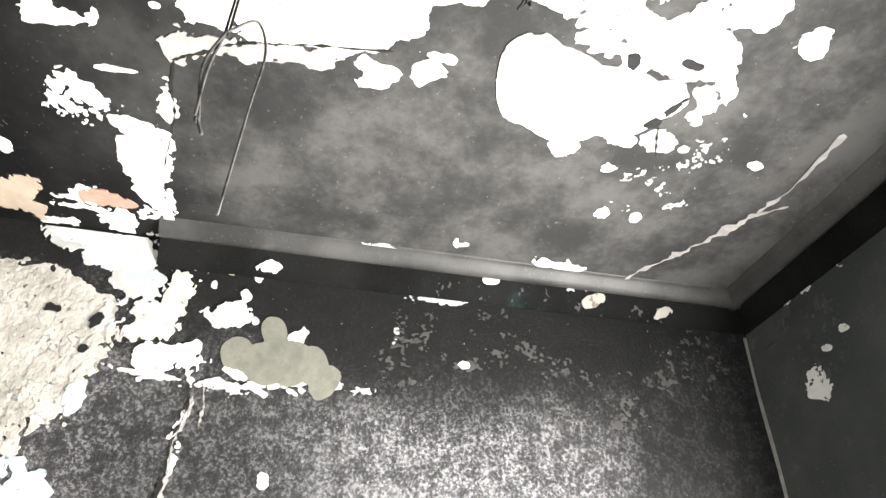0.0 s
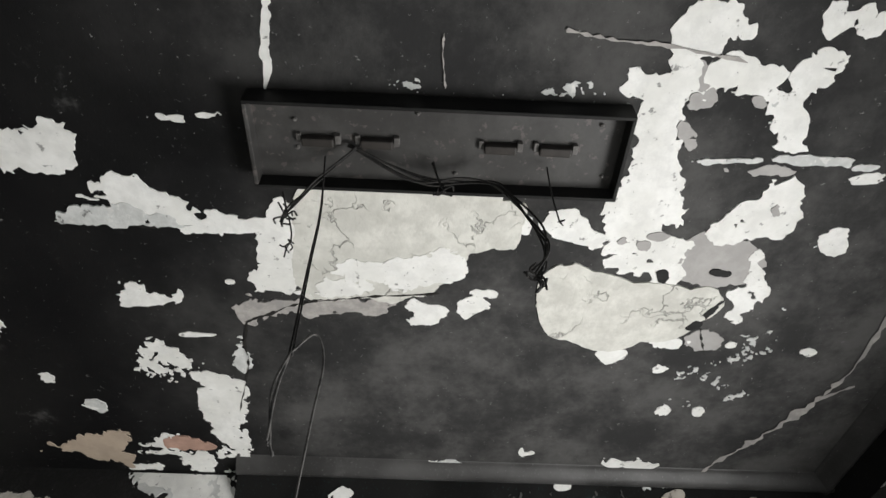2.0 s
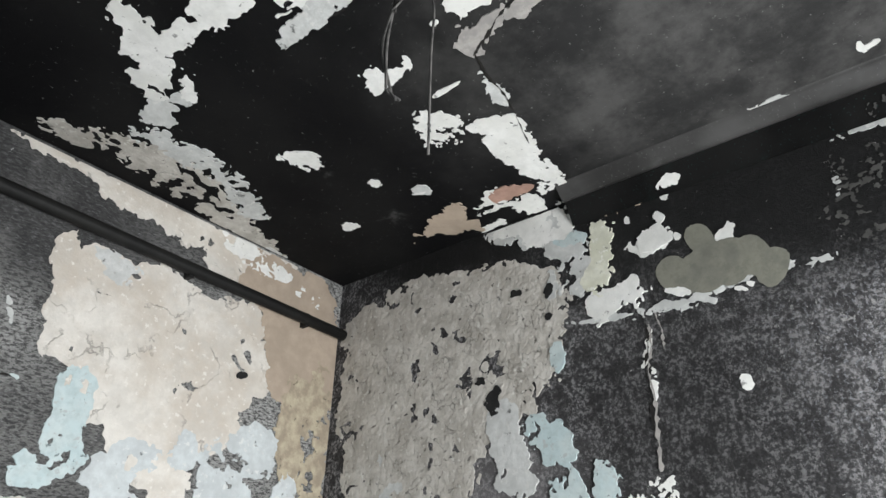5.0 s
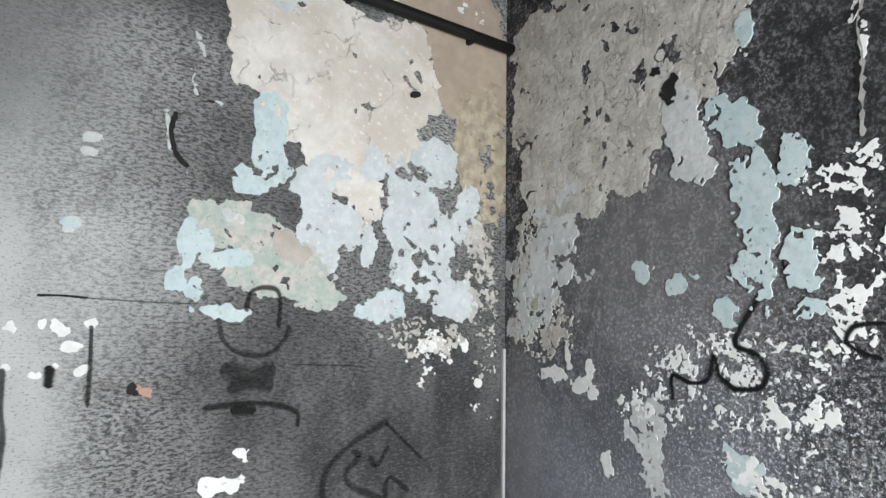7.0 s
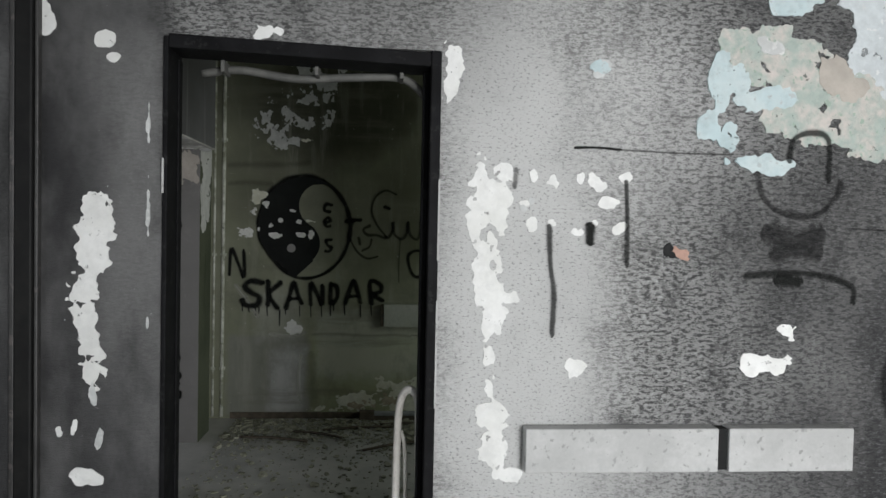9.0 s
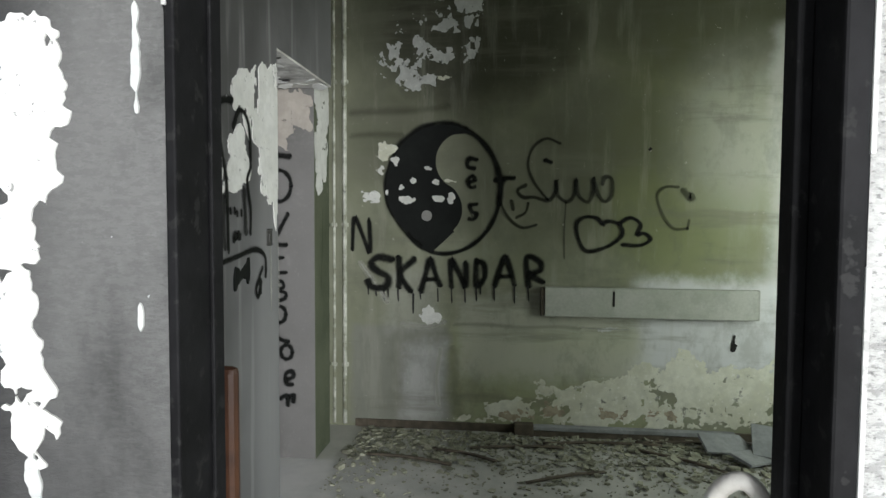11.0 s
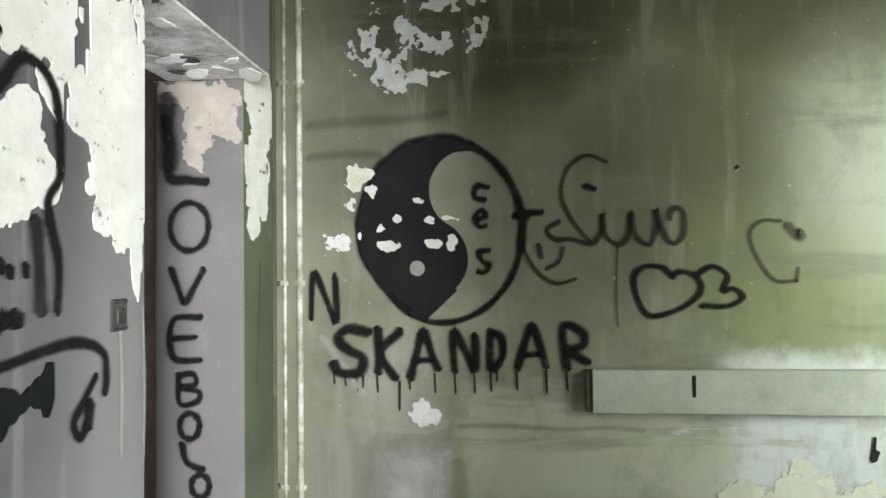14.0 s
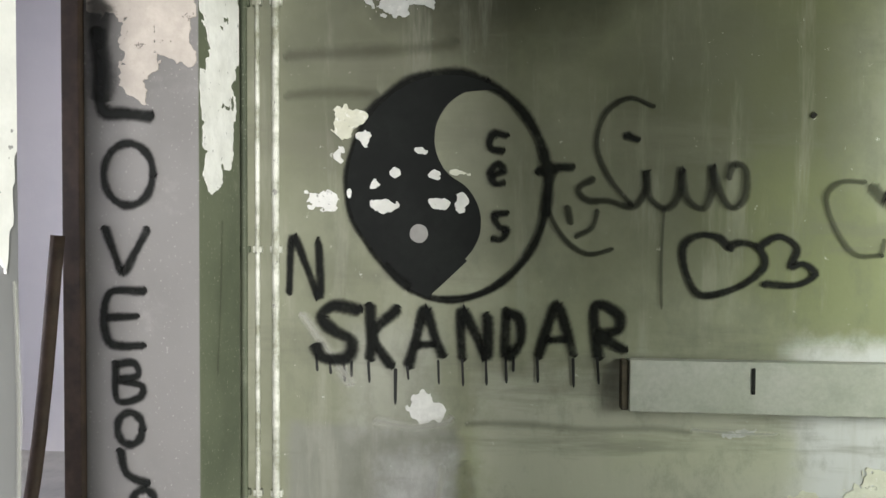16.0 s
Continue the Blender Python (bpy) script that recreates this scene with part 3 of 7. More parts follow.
def lattice(u, v, scale, seed):
    """Smooth random numbers from -1 to 1 over a plane."""
    x, y = u * scale, v * scale
    i, j = np.floor(x), np.floor(y)
    f, g = x - i, y - j
    f, g = f * f * (3 - 2 * f), g * g * (3 - 2 * g)

    def at(a, b):
        k = np.sin(a * 127.1 + b * 311.7 + seed * 74.7) * 43758.5453
        return 2 * (k - np.floor(k)) - 1

    return (at(i, j) * (1 - f) + at(i + 1, j) * f) * (1 - g) + (at(i, j + 1) * (1 - f) + at(i + 1, j + 1) * f) * g


def chips(u, v, scale, seed):
    """Random numbers from -1 to 1 in angular cells, as paint breaks."""
    u, v = u + 0.3 / scale * lattice(u, v, scale * 2.3, seed + 5), v + 0.3 / scale * lattice(u, v, scale * 2.3, seed + 6)
    x, y = u * scale, v * scale
    i, j = np.floor(x), np.floor(y)
    best, value = np.full(u.shape, 9.0), np.zeros(u.shape)
    for a in (-1, 0, 1):
        for b in (-1, 0, 1):
            p, q = i + a, j + b
            r = [np.sin(p * 127.1 + q * 311.7 + seed * 17.3 + s * 53.9) * 43758.5453 for s in range(3)]
            r = [k - np.floor(k) for k in r]
            d = (p + r[0] - x) ** 2 + (q + r[1] - y) ** 2
            near = d < best
            best, value = np.where(near, d, best), np.where(near, 2 * r[2] - 1, value)
    return value


def ragged(u, v, seed):
    return lattice(u, v, 6, seed) * 0.45 + chips(u, v, 16, seed + 1) * 0.5 + chips(u, v, 42, seed + 2) * 0.45 + lattice(u, v, 90, seed + 3) * 0.25


def patch(name, parent, plane, material, seed, lobes, rough=0.02, holes=0.0, lift=0.002, p=2.2, clean=False, drawn=1.0, shape=None):
    """A flake or layer of paint or plaster with a ragged edge, a little proud of its wall: the union of rounded lobes."""
    to_world, (u0, u1, v0, v1) = PLANES[plane]
    lift += (seed % 37) * 0.00004
    reach = [max(a, b) + rough + 0.02 for _, _, a, b, _ in lobes]
    lo_u, hi_u = max(u0, min(c[0] - r for c, r in zip(lobes, reach))), min(u1, max(c[0] + r for c, r in zip(lobes, reach)))
    lo_v, hi_v = max(v0, min(c[1] - r for c, r in zip(lobes, reach))), min(v1, max(c[1] + r for c, r in zip(lobes, reach)))
    if hi_u - lo_u < 0.004 or hi_v - lo_v < 0.004:
        return None
    step = max(0.003, min(0.008, min(hi_u - lo_u, hi_v - lo_v) / 14))
    if "speckle" in name:
        step = 0.0035
    nu, nv = int((hi_u - lo_u) / step) + 2, int((hi_v - lo_v) / step) + 2
    us, vs = np.linspace(lo_u, hi_u, nu), np.linspace(lo_v, hi_v, nv)
    u, v = np.meshgrid(us, vs, indexing="ij")
    field = np.full(u.shape, -9.0)
    bend = 0.0 if (clean and rough < 0.0095) or shape is not None else min(0.022, 0.6 * min(min(q[2:4]) for q in lobes))
    wu = u + bend * (lattice(u, v, 11, seed + 21) + 0.5 * chips(u, v, 23, seed + 22))
    wv = v + bend * (lattice(u, v * drawn, 11, seed + 23) + 0.5 * chips(u, v * drawn, 23, seed + 24))
    for cu, cv, a, b, turn in lobes:
        c, s = math.cos(radians(turn)), math.sin(radians(turn))
        du, dv = (wu - cu) * c + (wv - cv) * s, (wv - cv) * c - (wu - cu) * s
        k = (np.abs(du / a) ** p + np.abs(dv / b) ** p) ** (1 / p)
        field = np.maximum(field, (1 - k) * min(a, b) * 1.15)
    if shape is not None:
        field = shape(u, v)
    least = min(min(a, b) for _, _, a, b, _ in lobes)
    field = field + (rough if clean else max(rough * 1.25, min(0.02, 0.55 * least))) * ragged(u, v * drawn, seed)
    if holes:
        fine = 2.6 if "speckle" in name else 1.0
        w = v * drawn
        pits = chips(u, w, 11 * fine, seed + 7) * 0.55 + chips(u, w, 30 * fine, seed + 8) * 0.45 + lattice(u, w, 9, seed + 9) * 0.45
        field = np.minimum(field, (0.86 - 1.1 * holes - pits) * 0.03)
    field[0, :], field[-1, :], field[:, 0], field[:, -1] = (np.minimum(field[s], -1e-4) for s in ((0, slice(None)), (-1, slice(None)), (slice(None), 0), (slice(None), -1)))
    inside = field > 0
    bm_verts, faces, seen = [], [], {}

    def vert(key, uu, vv):
        if key not in seen:
            seen[key] = len(bm_verts)
            bm_verts.append(to_world(uu, vv, lift))
        return seen[key]

    busy = inside[:-1, :-1] | inside[1:, :-1] | inside[1:, 1:] | inside[:-1, 1:]
    for i, j in np.argwhere(busy):
        ring_ = ((i, j), (i + 1, j), (i + 1, j + 1), (i, j + 1))
        face = []
        for q in range(4):
            a, b = ring_[q], ring_[(q + 1) % 4]
            if inside[a]:
                face.append(vert(a, us[a[0]], vs[a[1]]))
            if inside[a] != inside[b]:
                t = field[a] / (field[a] - field[b])
                key = (min(a, b), max(a, b))
                face.append(vert(key, us[a[0]] + t * (us[b[0]] - us[a[0]]), vs[a[1]] + t * (vs[b[1]] - vs[a[1]])))
        if len(face) > 2:
            faces.append(face)
    if not faces:
        return None
    rim = {}
    for face in faces:
        for a, b in zip(face, face[1:] + face[:1]):
            if (b, a) in rim:
                del rim[(b, a)]
            else:
                rim[(a, b)] = 1
    low = {}
    n = [Vector(to_world(0, 0, lift)) - Vector(to_world(0, 0, -0.001))][0]
    for a, b in rim:
        for k in (a, b):
            if k not in low:
                low[k] = len(bm_verts)
                bm_verts.append(tuple(Vector(bm_verts[k]) - n))
        faces.append([b, a, low[a], low[b]])
    me = bpy.data.meshes.new(name)
    me.from_pydata([tuple(map(float, q)) for q in bm_verts], [], faces)
    me.materials.append(material)
    ob = new(name, me)
    ob.parent = parent
    return ob


def stroke(name, parent, plane, material, pts, width, lift=0.0045):
    """A line of sprayed paint or a crack: a flat ribbon along a rounded line, tapered at both ends."""
    to_world = PLANES[plane][0]
    line = smooth([(a, b, 0) for a, b in pts], 8)
    n = Vector((line[1] - line[0]).normalized())
    line = [line[0] - n * width * 0.35] + line
    me, rows, faces, uvs = bpy.data.meshes.new(name), [], [], []
    last = len(line) - 1
    jitter = random.Random(int(pts[0][0] * 1000))
    for k, q in enumerate(line):
        way = (line[min(k + 1, last)] - line[max(k - 1, 0)]).normalized()
        out = Vector((-way.y, way.x, 0)) * width * 0.68
        if name == "crack":
            q = q + out * jitter.uniform(-0.3, 0.3)
            out = out * jitter.choice((0.12, 0.3, 0.5, 0.9))
        out *= (1 + 0.12 * math.sin(k * 0.37 + pts[0][0] * 9)) * (0.45 if k in (0, last) else 1)
        rows += [to_world(q.x + out.x, q.y + out.y, lift + 0.00002 * k), to_world(q.x - out.x, q.y - out.y, lift + 0.00002 * k)]
    for k in range(last):
        faces.append((2 * k, 2 * k + 1, 2 * k + 3, 2 * k + 2))
        uvs += [(k, 0), (k, 1), (k + 1, 1), (k + 1, 0)]
    me.from_pydata([tuple(r) for r in rows], [], faces)
    layer = me.uv_layers.new(name="UVMap")
    for spot, value in zip(layer.data, uvs):
        spot.uv = value
    me.materials.append(material)
    ob = new(name, me)
    ob.parent = parent
    return ob


def ring(name, parent, plane, material, lobe, width):
    cu, cv, a, b, turn = lobe
    c, s = math.cos(radians(turn)), math.sin(radians(turn))
    pts = []
    for k in range(15):
        x, y = a * math.cos(2 * math.pi * k / 14), b * math.sin(2 * math.pi * k / 14)
        pts.append((cu + x * c - y * s, cv + x * s + y * c))
    return stroke(name, parent, plane, material, pts, width)


def wall(name, bm, material, label):
    return tagged(obj(name, bm, material), label, "wall", kind="structure")


# ---- structure ----
DX0, DX1, DZ = -3.135, -2.345, 2.05   # doorway between the rooms
wall_a = wall("wall_north", boxes(((-5.0, 0, 0), (DX0, T, H)), ((DX1, 0, 0), (0.0, T, H)), ((DX0, 0, DZ), (DX1, T, H))), wall_a_mat, "rough sooty grey wall with peeling paint around a doorway")
wall_b = wall("wall_east", boxes(((0, -4.1, 0), (0.2, T, H))), wall_b_mat, "burnt speckled wall with peeling blue and beige paint")
wall_c = wall("wall_south", boxes(((-5.2, -4.1, 0), (-1.75, -3.9, H)), ((-0.55, -4.1, 0), (0, -3.9, H)), ((-1.75, -4.1, 0), (-0.55, -3.9, 0.75)), ((-1.75, -4.1, 2.05), (-0.55, -3.9, H))), wall_c_mat, "burnt black wall with a window opening")
wall_d = wall("wall_west", boxes(((-5.2, -3.9, 0), (-5.0, -2.9, H)), ((-5.2, -1.7, 0), (-5.0, T, H)), ((-5.2, -2.9, 0), (-5.0, -1.7, 0.95)), ((-5.2, -2.9, 2.25), (-5.0, -1.7, H))), wall_c_mat, "burnt black wall with a small window opening")
floor_1 = tagged(obj("floor", boxes(((-7.2, -4.1, -0.2), (1.3, 5.2, 0.0))), floor_mat), "dusty grey floor littered with plaster dust", "floor", kind="structure")
ceiling = tagged(obj("ceiling", boxes(((-5.2, -4.1, H), (0.2, T, H + 0.2))), ceiling_mat), "soot-black ceiling with peeling white paint", "ceiling", kind="structure")


def cove(bm, a, b, inward, profile, rounded):
    """A moulding from a to b under the ceiling, of steps out from the wall and down from the ceiling."""
    rows = []
    for q in (a, b):
        rows.append([bm.verts.new((q[0] + inward[0] * o, q[1] + inward[1] * o, H - d)) for o, d in profile])
    m = len(profile)
    for k in range(m):
        f = bm.faces.new((rows[0][k], rows[0][(k + 1) % m], rows[1][(k + 1) % m], rows[1][k]))
        f.smooth = k in rounded
    bm.normal_update()
    bmesh.ops.recalc_face_normals(bm, faces=bm.faces)
    return bm


SPLAY = [(0.0, 0.132), (0.005, 0.132), (0.007, 0.126), (0.020, 0.100), (0.037, 0.068), (0.054, 0.036), (0.064, 0.016), (0.064, -0.01), (-0.01, -0.01), (-0.01, 0.132)]
BEAD = [(0.056, 0.030), (0.062, 0.040), (0.074, 0.043), (0.088, 0.040), (0.102, 0.031), (0.114, 0.019), (0.124, 0.009), (0.140, 0.002), (0.150, 0.0), (0.150, -0.01), (0.056, -0.01)]
# one cornice in two tones: highlight painted on the bead, darker face below
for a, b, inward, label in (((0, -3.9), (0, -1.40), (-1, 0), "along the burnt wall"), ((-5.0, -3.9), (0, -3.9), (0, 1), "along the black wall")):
    tagged(obj("trim", cove(bmesh.new(), a, b, inward, SPLAY, (2, 3, 4, 5)), splay_mat), "soot-black splayed cornice, darker than its bead, " + label, "cornice", kind="structure")
    tagged(obj("trim", cove(bmesh.new(), a, b, inward, BEAD, range(9)), cove_mat), "rounded bead of the cornice, lightened for its highlight, " + label, "cornice", kind="structure")

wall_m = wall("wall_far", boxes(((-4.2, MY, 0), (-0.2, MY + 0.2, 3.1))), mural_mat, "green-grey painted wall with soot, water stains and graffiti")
wall_l = wall("wall_side", boxes(((-4.1, T, 0), (LX, 1.91, 3.1)), ((-4.1, 1.91, 2.06), (LX, JY, 3.1))), side_mat, "grey painted side wall with peeling white paint beside a doorway")
wall_r = wall("wall_return", boxes(((-4.15, JY, 0), (RX, 3.0, 3.1)), ((-4.15, 3.0, 0), (-3.95, MY, 3.1))), jamb_mat, "door jamb with grey paint and bare plaster")
return_face = obj("wall_return", boxes(((RX - 0.002, JY + 0.003, 0), (RX + 0.0015, 3.0, 3.1)), ((-3.952, 3.003, 0), (-3.9485, MY, 3.1))), return_mat)
tagged(return_face, "narrow green-stained strip of wall by the corner", "wall", kind="structure")
wall("wall_window", boxes(((-0.4, T, 0), (-0.2, 1.6, 3.1)), ((-0.4, 3.1, 0), (-0.2, MY, 3.1)), ((-0.4, 1.6, 0), (-0.2, 3.1, 0.6)), ((-0.4, 1.6, 2.3), (-0.2, 3.1, 3.1))), plain_mat, "plain old wall with a wide window opening")
tagged(obj("ceiling", boxes(((-4.1, T, 3.1), (-0.2, MY + 0.2, 3.3))), plain_mat), "old stained ceiling of the second room", "ceiling", kind="structure")
wall("wall_next_room", boxes(((-6.9, 0.6, 0), (-6.7, 1.5, 3.1)), ((-6.9, 3.1, 0), (-6.7, 4.8, 3.1)), ((-6.9, 1.5, 0), (-6.7, 3.1, 0.7)), ((-6.9, 1.5, 2.3), (-6.7, 3.1, 3.1)), ((-6.9, 4.8, 0), (-4.1, 5.0, 3.1)), ((-6.9, 0.4, 0), (-4.1, 0.6, 3.1)), ((-4.15, MY + 0.0, 0), (-4.1, 5.0, 3.1))), pale_wall_mat, "pale lilac-white walls of the next room")
tagged(obj("ceiling", boxes(((-6.9, 0.4, 3.1), (-4.1, 5.0, 3.3))), pale_wall_mat), "pale ceiling of the next room", "ceiling", kind="structure")

# ---- doorway between the rooms ----
door_frame = tagged(new("door_1"), "soot-blackened metal door frame without a door", "door frame", kind="structure")
part("jamb", boxes(((DX0 - 0.004, -0.012, 0), (DX0 + 0.010, T + 0.012, DZ + 0.008), 0.003)), frame_metal, door_frame)
part("jamb", boxes(((DX1 - 0.030, -0.012, 0), (DX1 + 0.001, T + 0.012, DZ - 0.004), 0.004)), frame_metal, door_frame)
bm = boxes(((DX0 + 0.010, -0.012, DZ - 0.033), (DX1 - 0.030, T + 0.012, DZ + 0.008), 0.004))
for v in bm.verts:
    v.co.z += 0.008 - 0.026 * (v.co.x - DX0) / (DX1 - DX0)
part("head", bm, frame_metal, door_frame)
part("stop", boxes(((DX0 + 0.010, T - 0.03, 0), (DX0 + 0.016, T, DZ - 0.04), 0.002)), frame_metal, door_frame)
part("stop", boxes(((DX1 - 0.050, T - 0.04, 0), (DX1 - 0.030, T, DZ - 0.05), 0.003)), frame_metal, door_frame)
for x, z, h in ((DX0 - 0.002, 1.66, 0.05), (DX1 + 0.001, 1.55, 0.12), (DX1 + 0.001, 1.15, 0.16)):
    part("bare_edge", boxes(((x - 0.003, -0.0145, z - h), (x + 0.003, -0.010, z + h), 0.001)), raceway_paint, door_frame)

seal = thing("sagging_cable", "grey plastic conduit sagging under the door head", "cable")
part("hose", tube(bmesh.new(), [(DX0 + 0.06, T + 0.05, 1.99), (-2.96, T + 0.05, 2.005), (-2.79, T + 0.05, 1.985), (-2.62, T + 0.05, 1.995), (-2.47, T + 0.05, 2.0), (-2.41, T + 0.05, 1.97), (DX1 - 0.03, T + 0.05, 1.93)], 0.013), rubber_grey, seal)
for x in (-3.0, -2.72, -2.46):
    part("clip", boxes(((x - 0.006, T - 0.01, 1.985), (x + 0.006, T + 0.066, 2.02), 0.002)), rubber_grey, seal)

pipe_rail = thing("bent_tube", "white bent metal tube standing in the doorway", "tube")
part("tube", tube(bmesh.new(), [(-2.46, 0.20, 0.0), (-2.455, 0.20, 0.4), (-2.452, 0.20, 0.8), (-2.445, 0.18, 0.95), (-2.42, 0.145, 1.008), (-2.39, 0.13, 0.985), (-2.385, 0.13, 0.9), (-2.38, 0.13, 0.5), (-2.38, 0.13, 0.0)], 0.013, 10), tube_white, pipe_rail)
part("wire", tube(bmesh.new(), [(-2.44, 0.2, 0.86), (-2.425, 0.2, 0.78), (-2.42, 0.2, 0.5), (-2.42, 0.2, 0.0)], 0.007, 8), tube_white, pipe_rail)


def raceway(name, lo, hi, gap, material, label):
    """A flat cable duct on the wall: base and two covers with a gap."""
    ob = thing(name, label, "cable duct")
    part("base", boxes(((lo[0] + 0.004, lo[1] + 0.012, lo[2] + 0.004), (hi[0] - 0.004, hi[1], hi[2] - 0.004))), soot_metal, ob)
    part("cover", boxes(((lo[0], lo[1], lo[2]), (gap[0], hi[1], hi[2]), 0.004)), material, ob)
    part("cover", boxes(((gap[1], lo[1], lo[2]), (hi[0], hi[1], hi[2]), 0.004)), material, ob)
    return ob


raceway("cable_duct", (-2.075, -0.05, 0.805), (-1.052, 0.0, 0.938), (-1.483, -1.450), raceway_paint, "pale grey cable duct with a split cover on the rough wall")
far_duct = raceway("cable_duct", (-2.54, MY - 0.05, 0.745), (-1.28, MY, 0.925), (-1.284, -1.282), raceway_green, "greenish-white cable duct on the mural wall")
part("slot", boxes(((-2.132, MY - 0.054, 0.815), (-2.120, MY - 0.045, 0.905), 0.002)), soot_metal, far_duct)
# thin dark box in place of the shadow beside the duct end
part("end_shade", boxes(((-2.566, MY - 0.042, 0.748), (-2.541, MY, 0.922), 0.004)), stick_mat, far_duct, "brown strip standing in for the shadow at the duct end")

wall_pipe = thing("wall_pipe", "black sooty pipe running along the top of the wall", "pipe")
part("pipe", tube(bmesh.new(), [(-4.95, -0.045, 3.19), (-2.5, -0.045, 3.165), (0.0, -0.045, 3.12)], 0.028, 12), soot_metal, wall_pipe)
for x in (-3.6, -2.2, -0.9, -0.25):
    z = 3.12 - x * 0.0142
    part("bracket", boxes(((x - 0.012, -0.05, z - 0.034), (x + 0.012, 0.0, z + 0.034), 0.004)), soot_metal, wall_pipe)

conduit = thing("wall_conduit", "dark vertical conduit with scuffed pale edges on the sooty wall", "conduit")
part("channel", boxes(((-3.535, -0.03, 0), (-3.485, 0.0, H), 0.006)), soot_metal, conduit)
part("edge_strip", boxes(((-3.551, -0.022, 0), (-3.537, 0.0, H), 0.003)), burnt_metal, conduit)
part("edge_strip", boxes(((-3.483, -0.022, 0), (-3.473, 0.0, H), 0.003)), burnt_metal, conduit)

corner_line = thing("corner_conduit", "thin white conduit down the room corner", "conduit")
part("conduit", boxes(((-0.022, -0.018, 0.0), (-0.006, 0.0, 1.62), 0.003)), raceway_paint, corner_line)

# ---- burnt ceiling lamp ----
LX0, LX1, LY0, LY1, LZ = -1.760, -1.528, -2.610, -1.697, H - 0.062
lamp = thing("ceiling_lamp", "burnt fluorescent lamp housing without tubes or cover", "ceiling lamp")
part("housing", boxes(((LX0, LY0, LZ + 0.045), (LX1, LY1, H), 0.002)), burnt_metal, lamp)
part("rim", boxes(((LX0 - 0.008, LY0 - 0.008, LZ), (LX0 + 0.002, LY1 + 0.008, H), 0.002)), soot_metal, lamp)
part("rim", boxes(((LX1 - 0.002, LY0 - 0.008, LZ), (LX1 + 0.008, LY1 + 0.008, H), 0.002)), soot_metal, lamp)
part("rim", boxes(((LX0 + 0.002, LY0 - 0.008, LZ), (LX1 - 0.002, LY0 + 0.002, H), 0.002)), soot_metal, lamp)
part("rim", boxes(((LX0 + 0.002, LY1 - 0.002, LZ), (LX1 - 0.002, LY1 + 0.008, H), 0.002)), burnt_metal, lamp)
for y in (-1.854, -2.0, -2.307, -2.445):
    h = part("ballast", boxes(((-1.658, y - 0.04, LZ + 0.022), (-1.634, y + 0.04, LZ + 0.046), 0.004)), porcelain, lamp)
    part("clip", boxes(((-1.665, y - 0.056, LZ + 0.03), (-1.640, y - 0.042, LZ + 0.046), 0.002)), tin, h)
    part("clip", boxes(((-1.665, y + 0.042, LZ + 0.034), (-1.640, y + 0.054, LZ + 0.046), 0.002)), tin, h)
for x, y in ((-1.70, -1.80), (-1.62, -1.80), (-1.57, -2.58), (-1.72, -2.55), (-1.56, -2.2), (-1.73, -2.1)):
    bm = bmesh.new()
    bmesh.ops.create_uvsphere(bm, u_segments=8, v_segments=5, radius=0.006, matrix=Matrix.Translation((x, y, LZ + 0.043)))
    part("screw", bm, tin, lamp)

rng = random.Random(4)


def frayed(name, pts, radius, mat, label, strands=3, spread=0.012, tuft=0):
    """A burnt cable: a few thin strands wound loosely along one line, with loose ends."""
    ob = thing(name, label, "cable")
    for _ in range(strands):
        part("strand", tube(bmesh.new(), [tuple(c + rng.uniform(-spread, spread) * (0.3 if k == 0 else 1) for c in p) for k, p in enumerate(pts)], radius * 0.68, 6), mat, ob)
    for _ in range(tuft):
        e = pts[-1]
        tip = tuple(c + rng.uniform(-0.026, 0.026) for c in e)
        part("frayed_end", tube(bmesh.new(), [e, tuple((a + b) / 2 + rng.uniform(-0.012, 0.012) for a, b in zip(e, tip)), tip], radius * 0.6, 5), mat, ob)
    return ob


frayed("burnt_cable", [(-1.64, -1.93, LZ + 0.03), (-1.57, -2.10, LZ - 0.01), (-1.57, -2.22, LZ - 0.0), (-1.59, -2.30, LZ - 0.05), (-1.63, -2.37, 3.12), (-1.66, -2.385, 3.0), (-1.714, -2.335, 2.86)], 0.004, cable_black, "charred bundle of wires hanging from the lamp", 4, 0.012, 9)
frayed("burnt_cable", [(-1.64, -1.95, LZ + 0.02), (-1.56, -1.86, LZ - 0.02), (-1.55, -1.80, LZ - 0.10), (-1.56, -1.80, LZ - 0.16)], 0.004, cable_black, "charred wires curling out of the lamp", 3, 0.012, 9)
frayed("burnt_cable", [(-1.57, -1.78, LZ - 0.08), (-1.57, -1.82, 3.15), (-1.58, -1.835, 3.08)], 0.003, cable_black, "short charred wire with a knotted end", 1, 0.004, 5)
frayed("burnt_cable", [(-1.61, -1.87, LZ + 0.02), (-1.61, -1.89, 3.16), (-1.635, -1.905, 2.95), (-1.668, -1.915, 2.694)], 0.003, cable_black, "long charred cable hanging from the lamp", 2, 0.004)
frayed("burnt_cable", [(-1.668, -1.915, 2.70), (-1.672, -1.905, 2.62), (-1.666, -1.911, 2.53)], 0.0035, cable_grey, "ash-covered end of the hanging cable", 2, 0.005, 2)
frayed("burnt_cable", [(-1.668, -1.915, 2.70), (-1.645, -1.945, 2.765), (-1.630, -1.965, 2.72), (-1.625, -1.965, 2.6), (-1.626, -1.959, 2.42)], 0.003, cable_grey, "ash-grey cable end looped over the hanging cable", 1, 0.003)
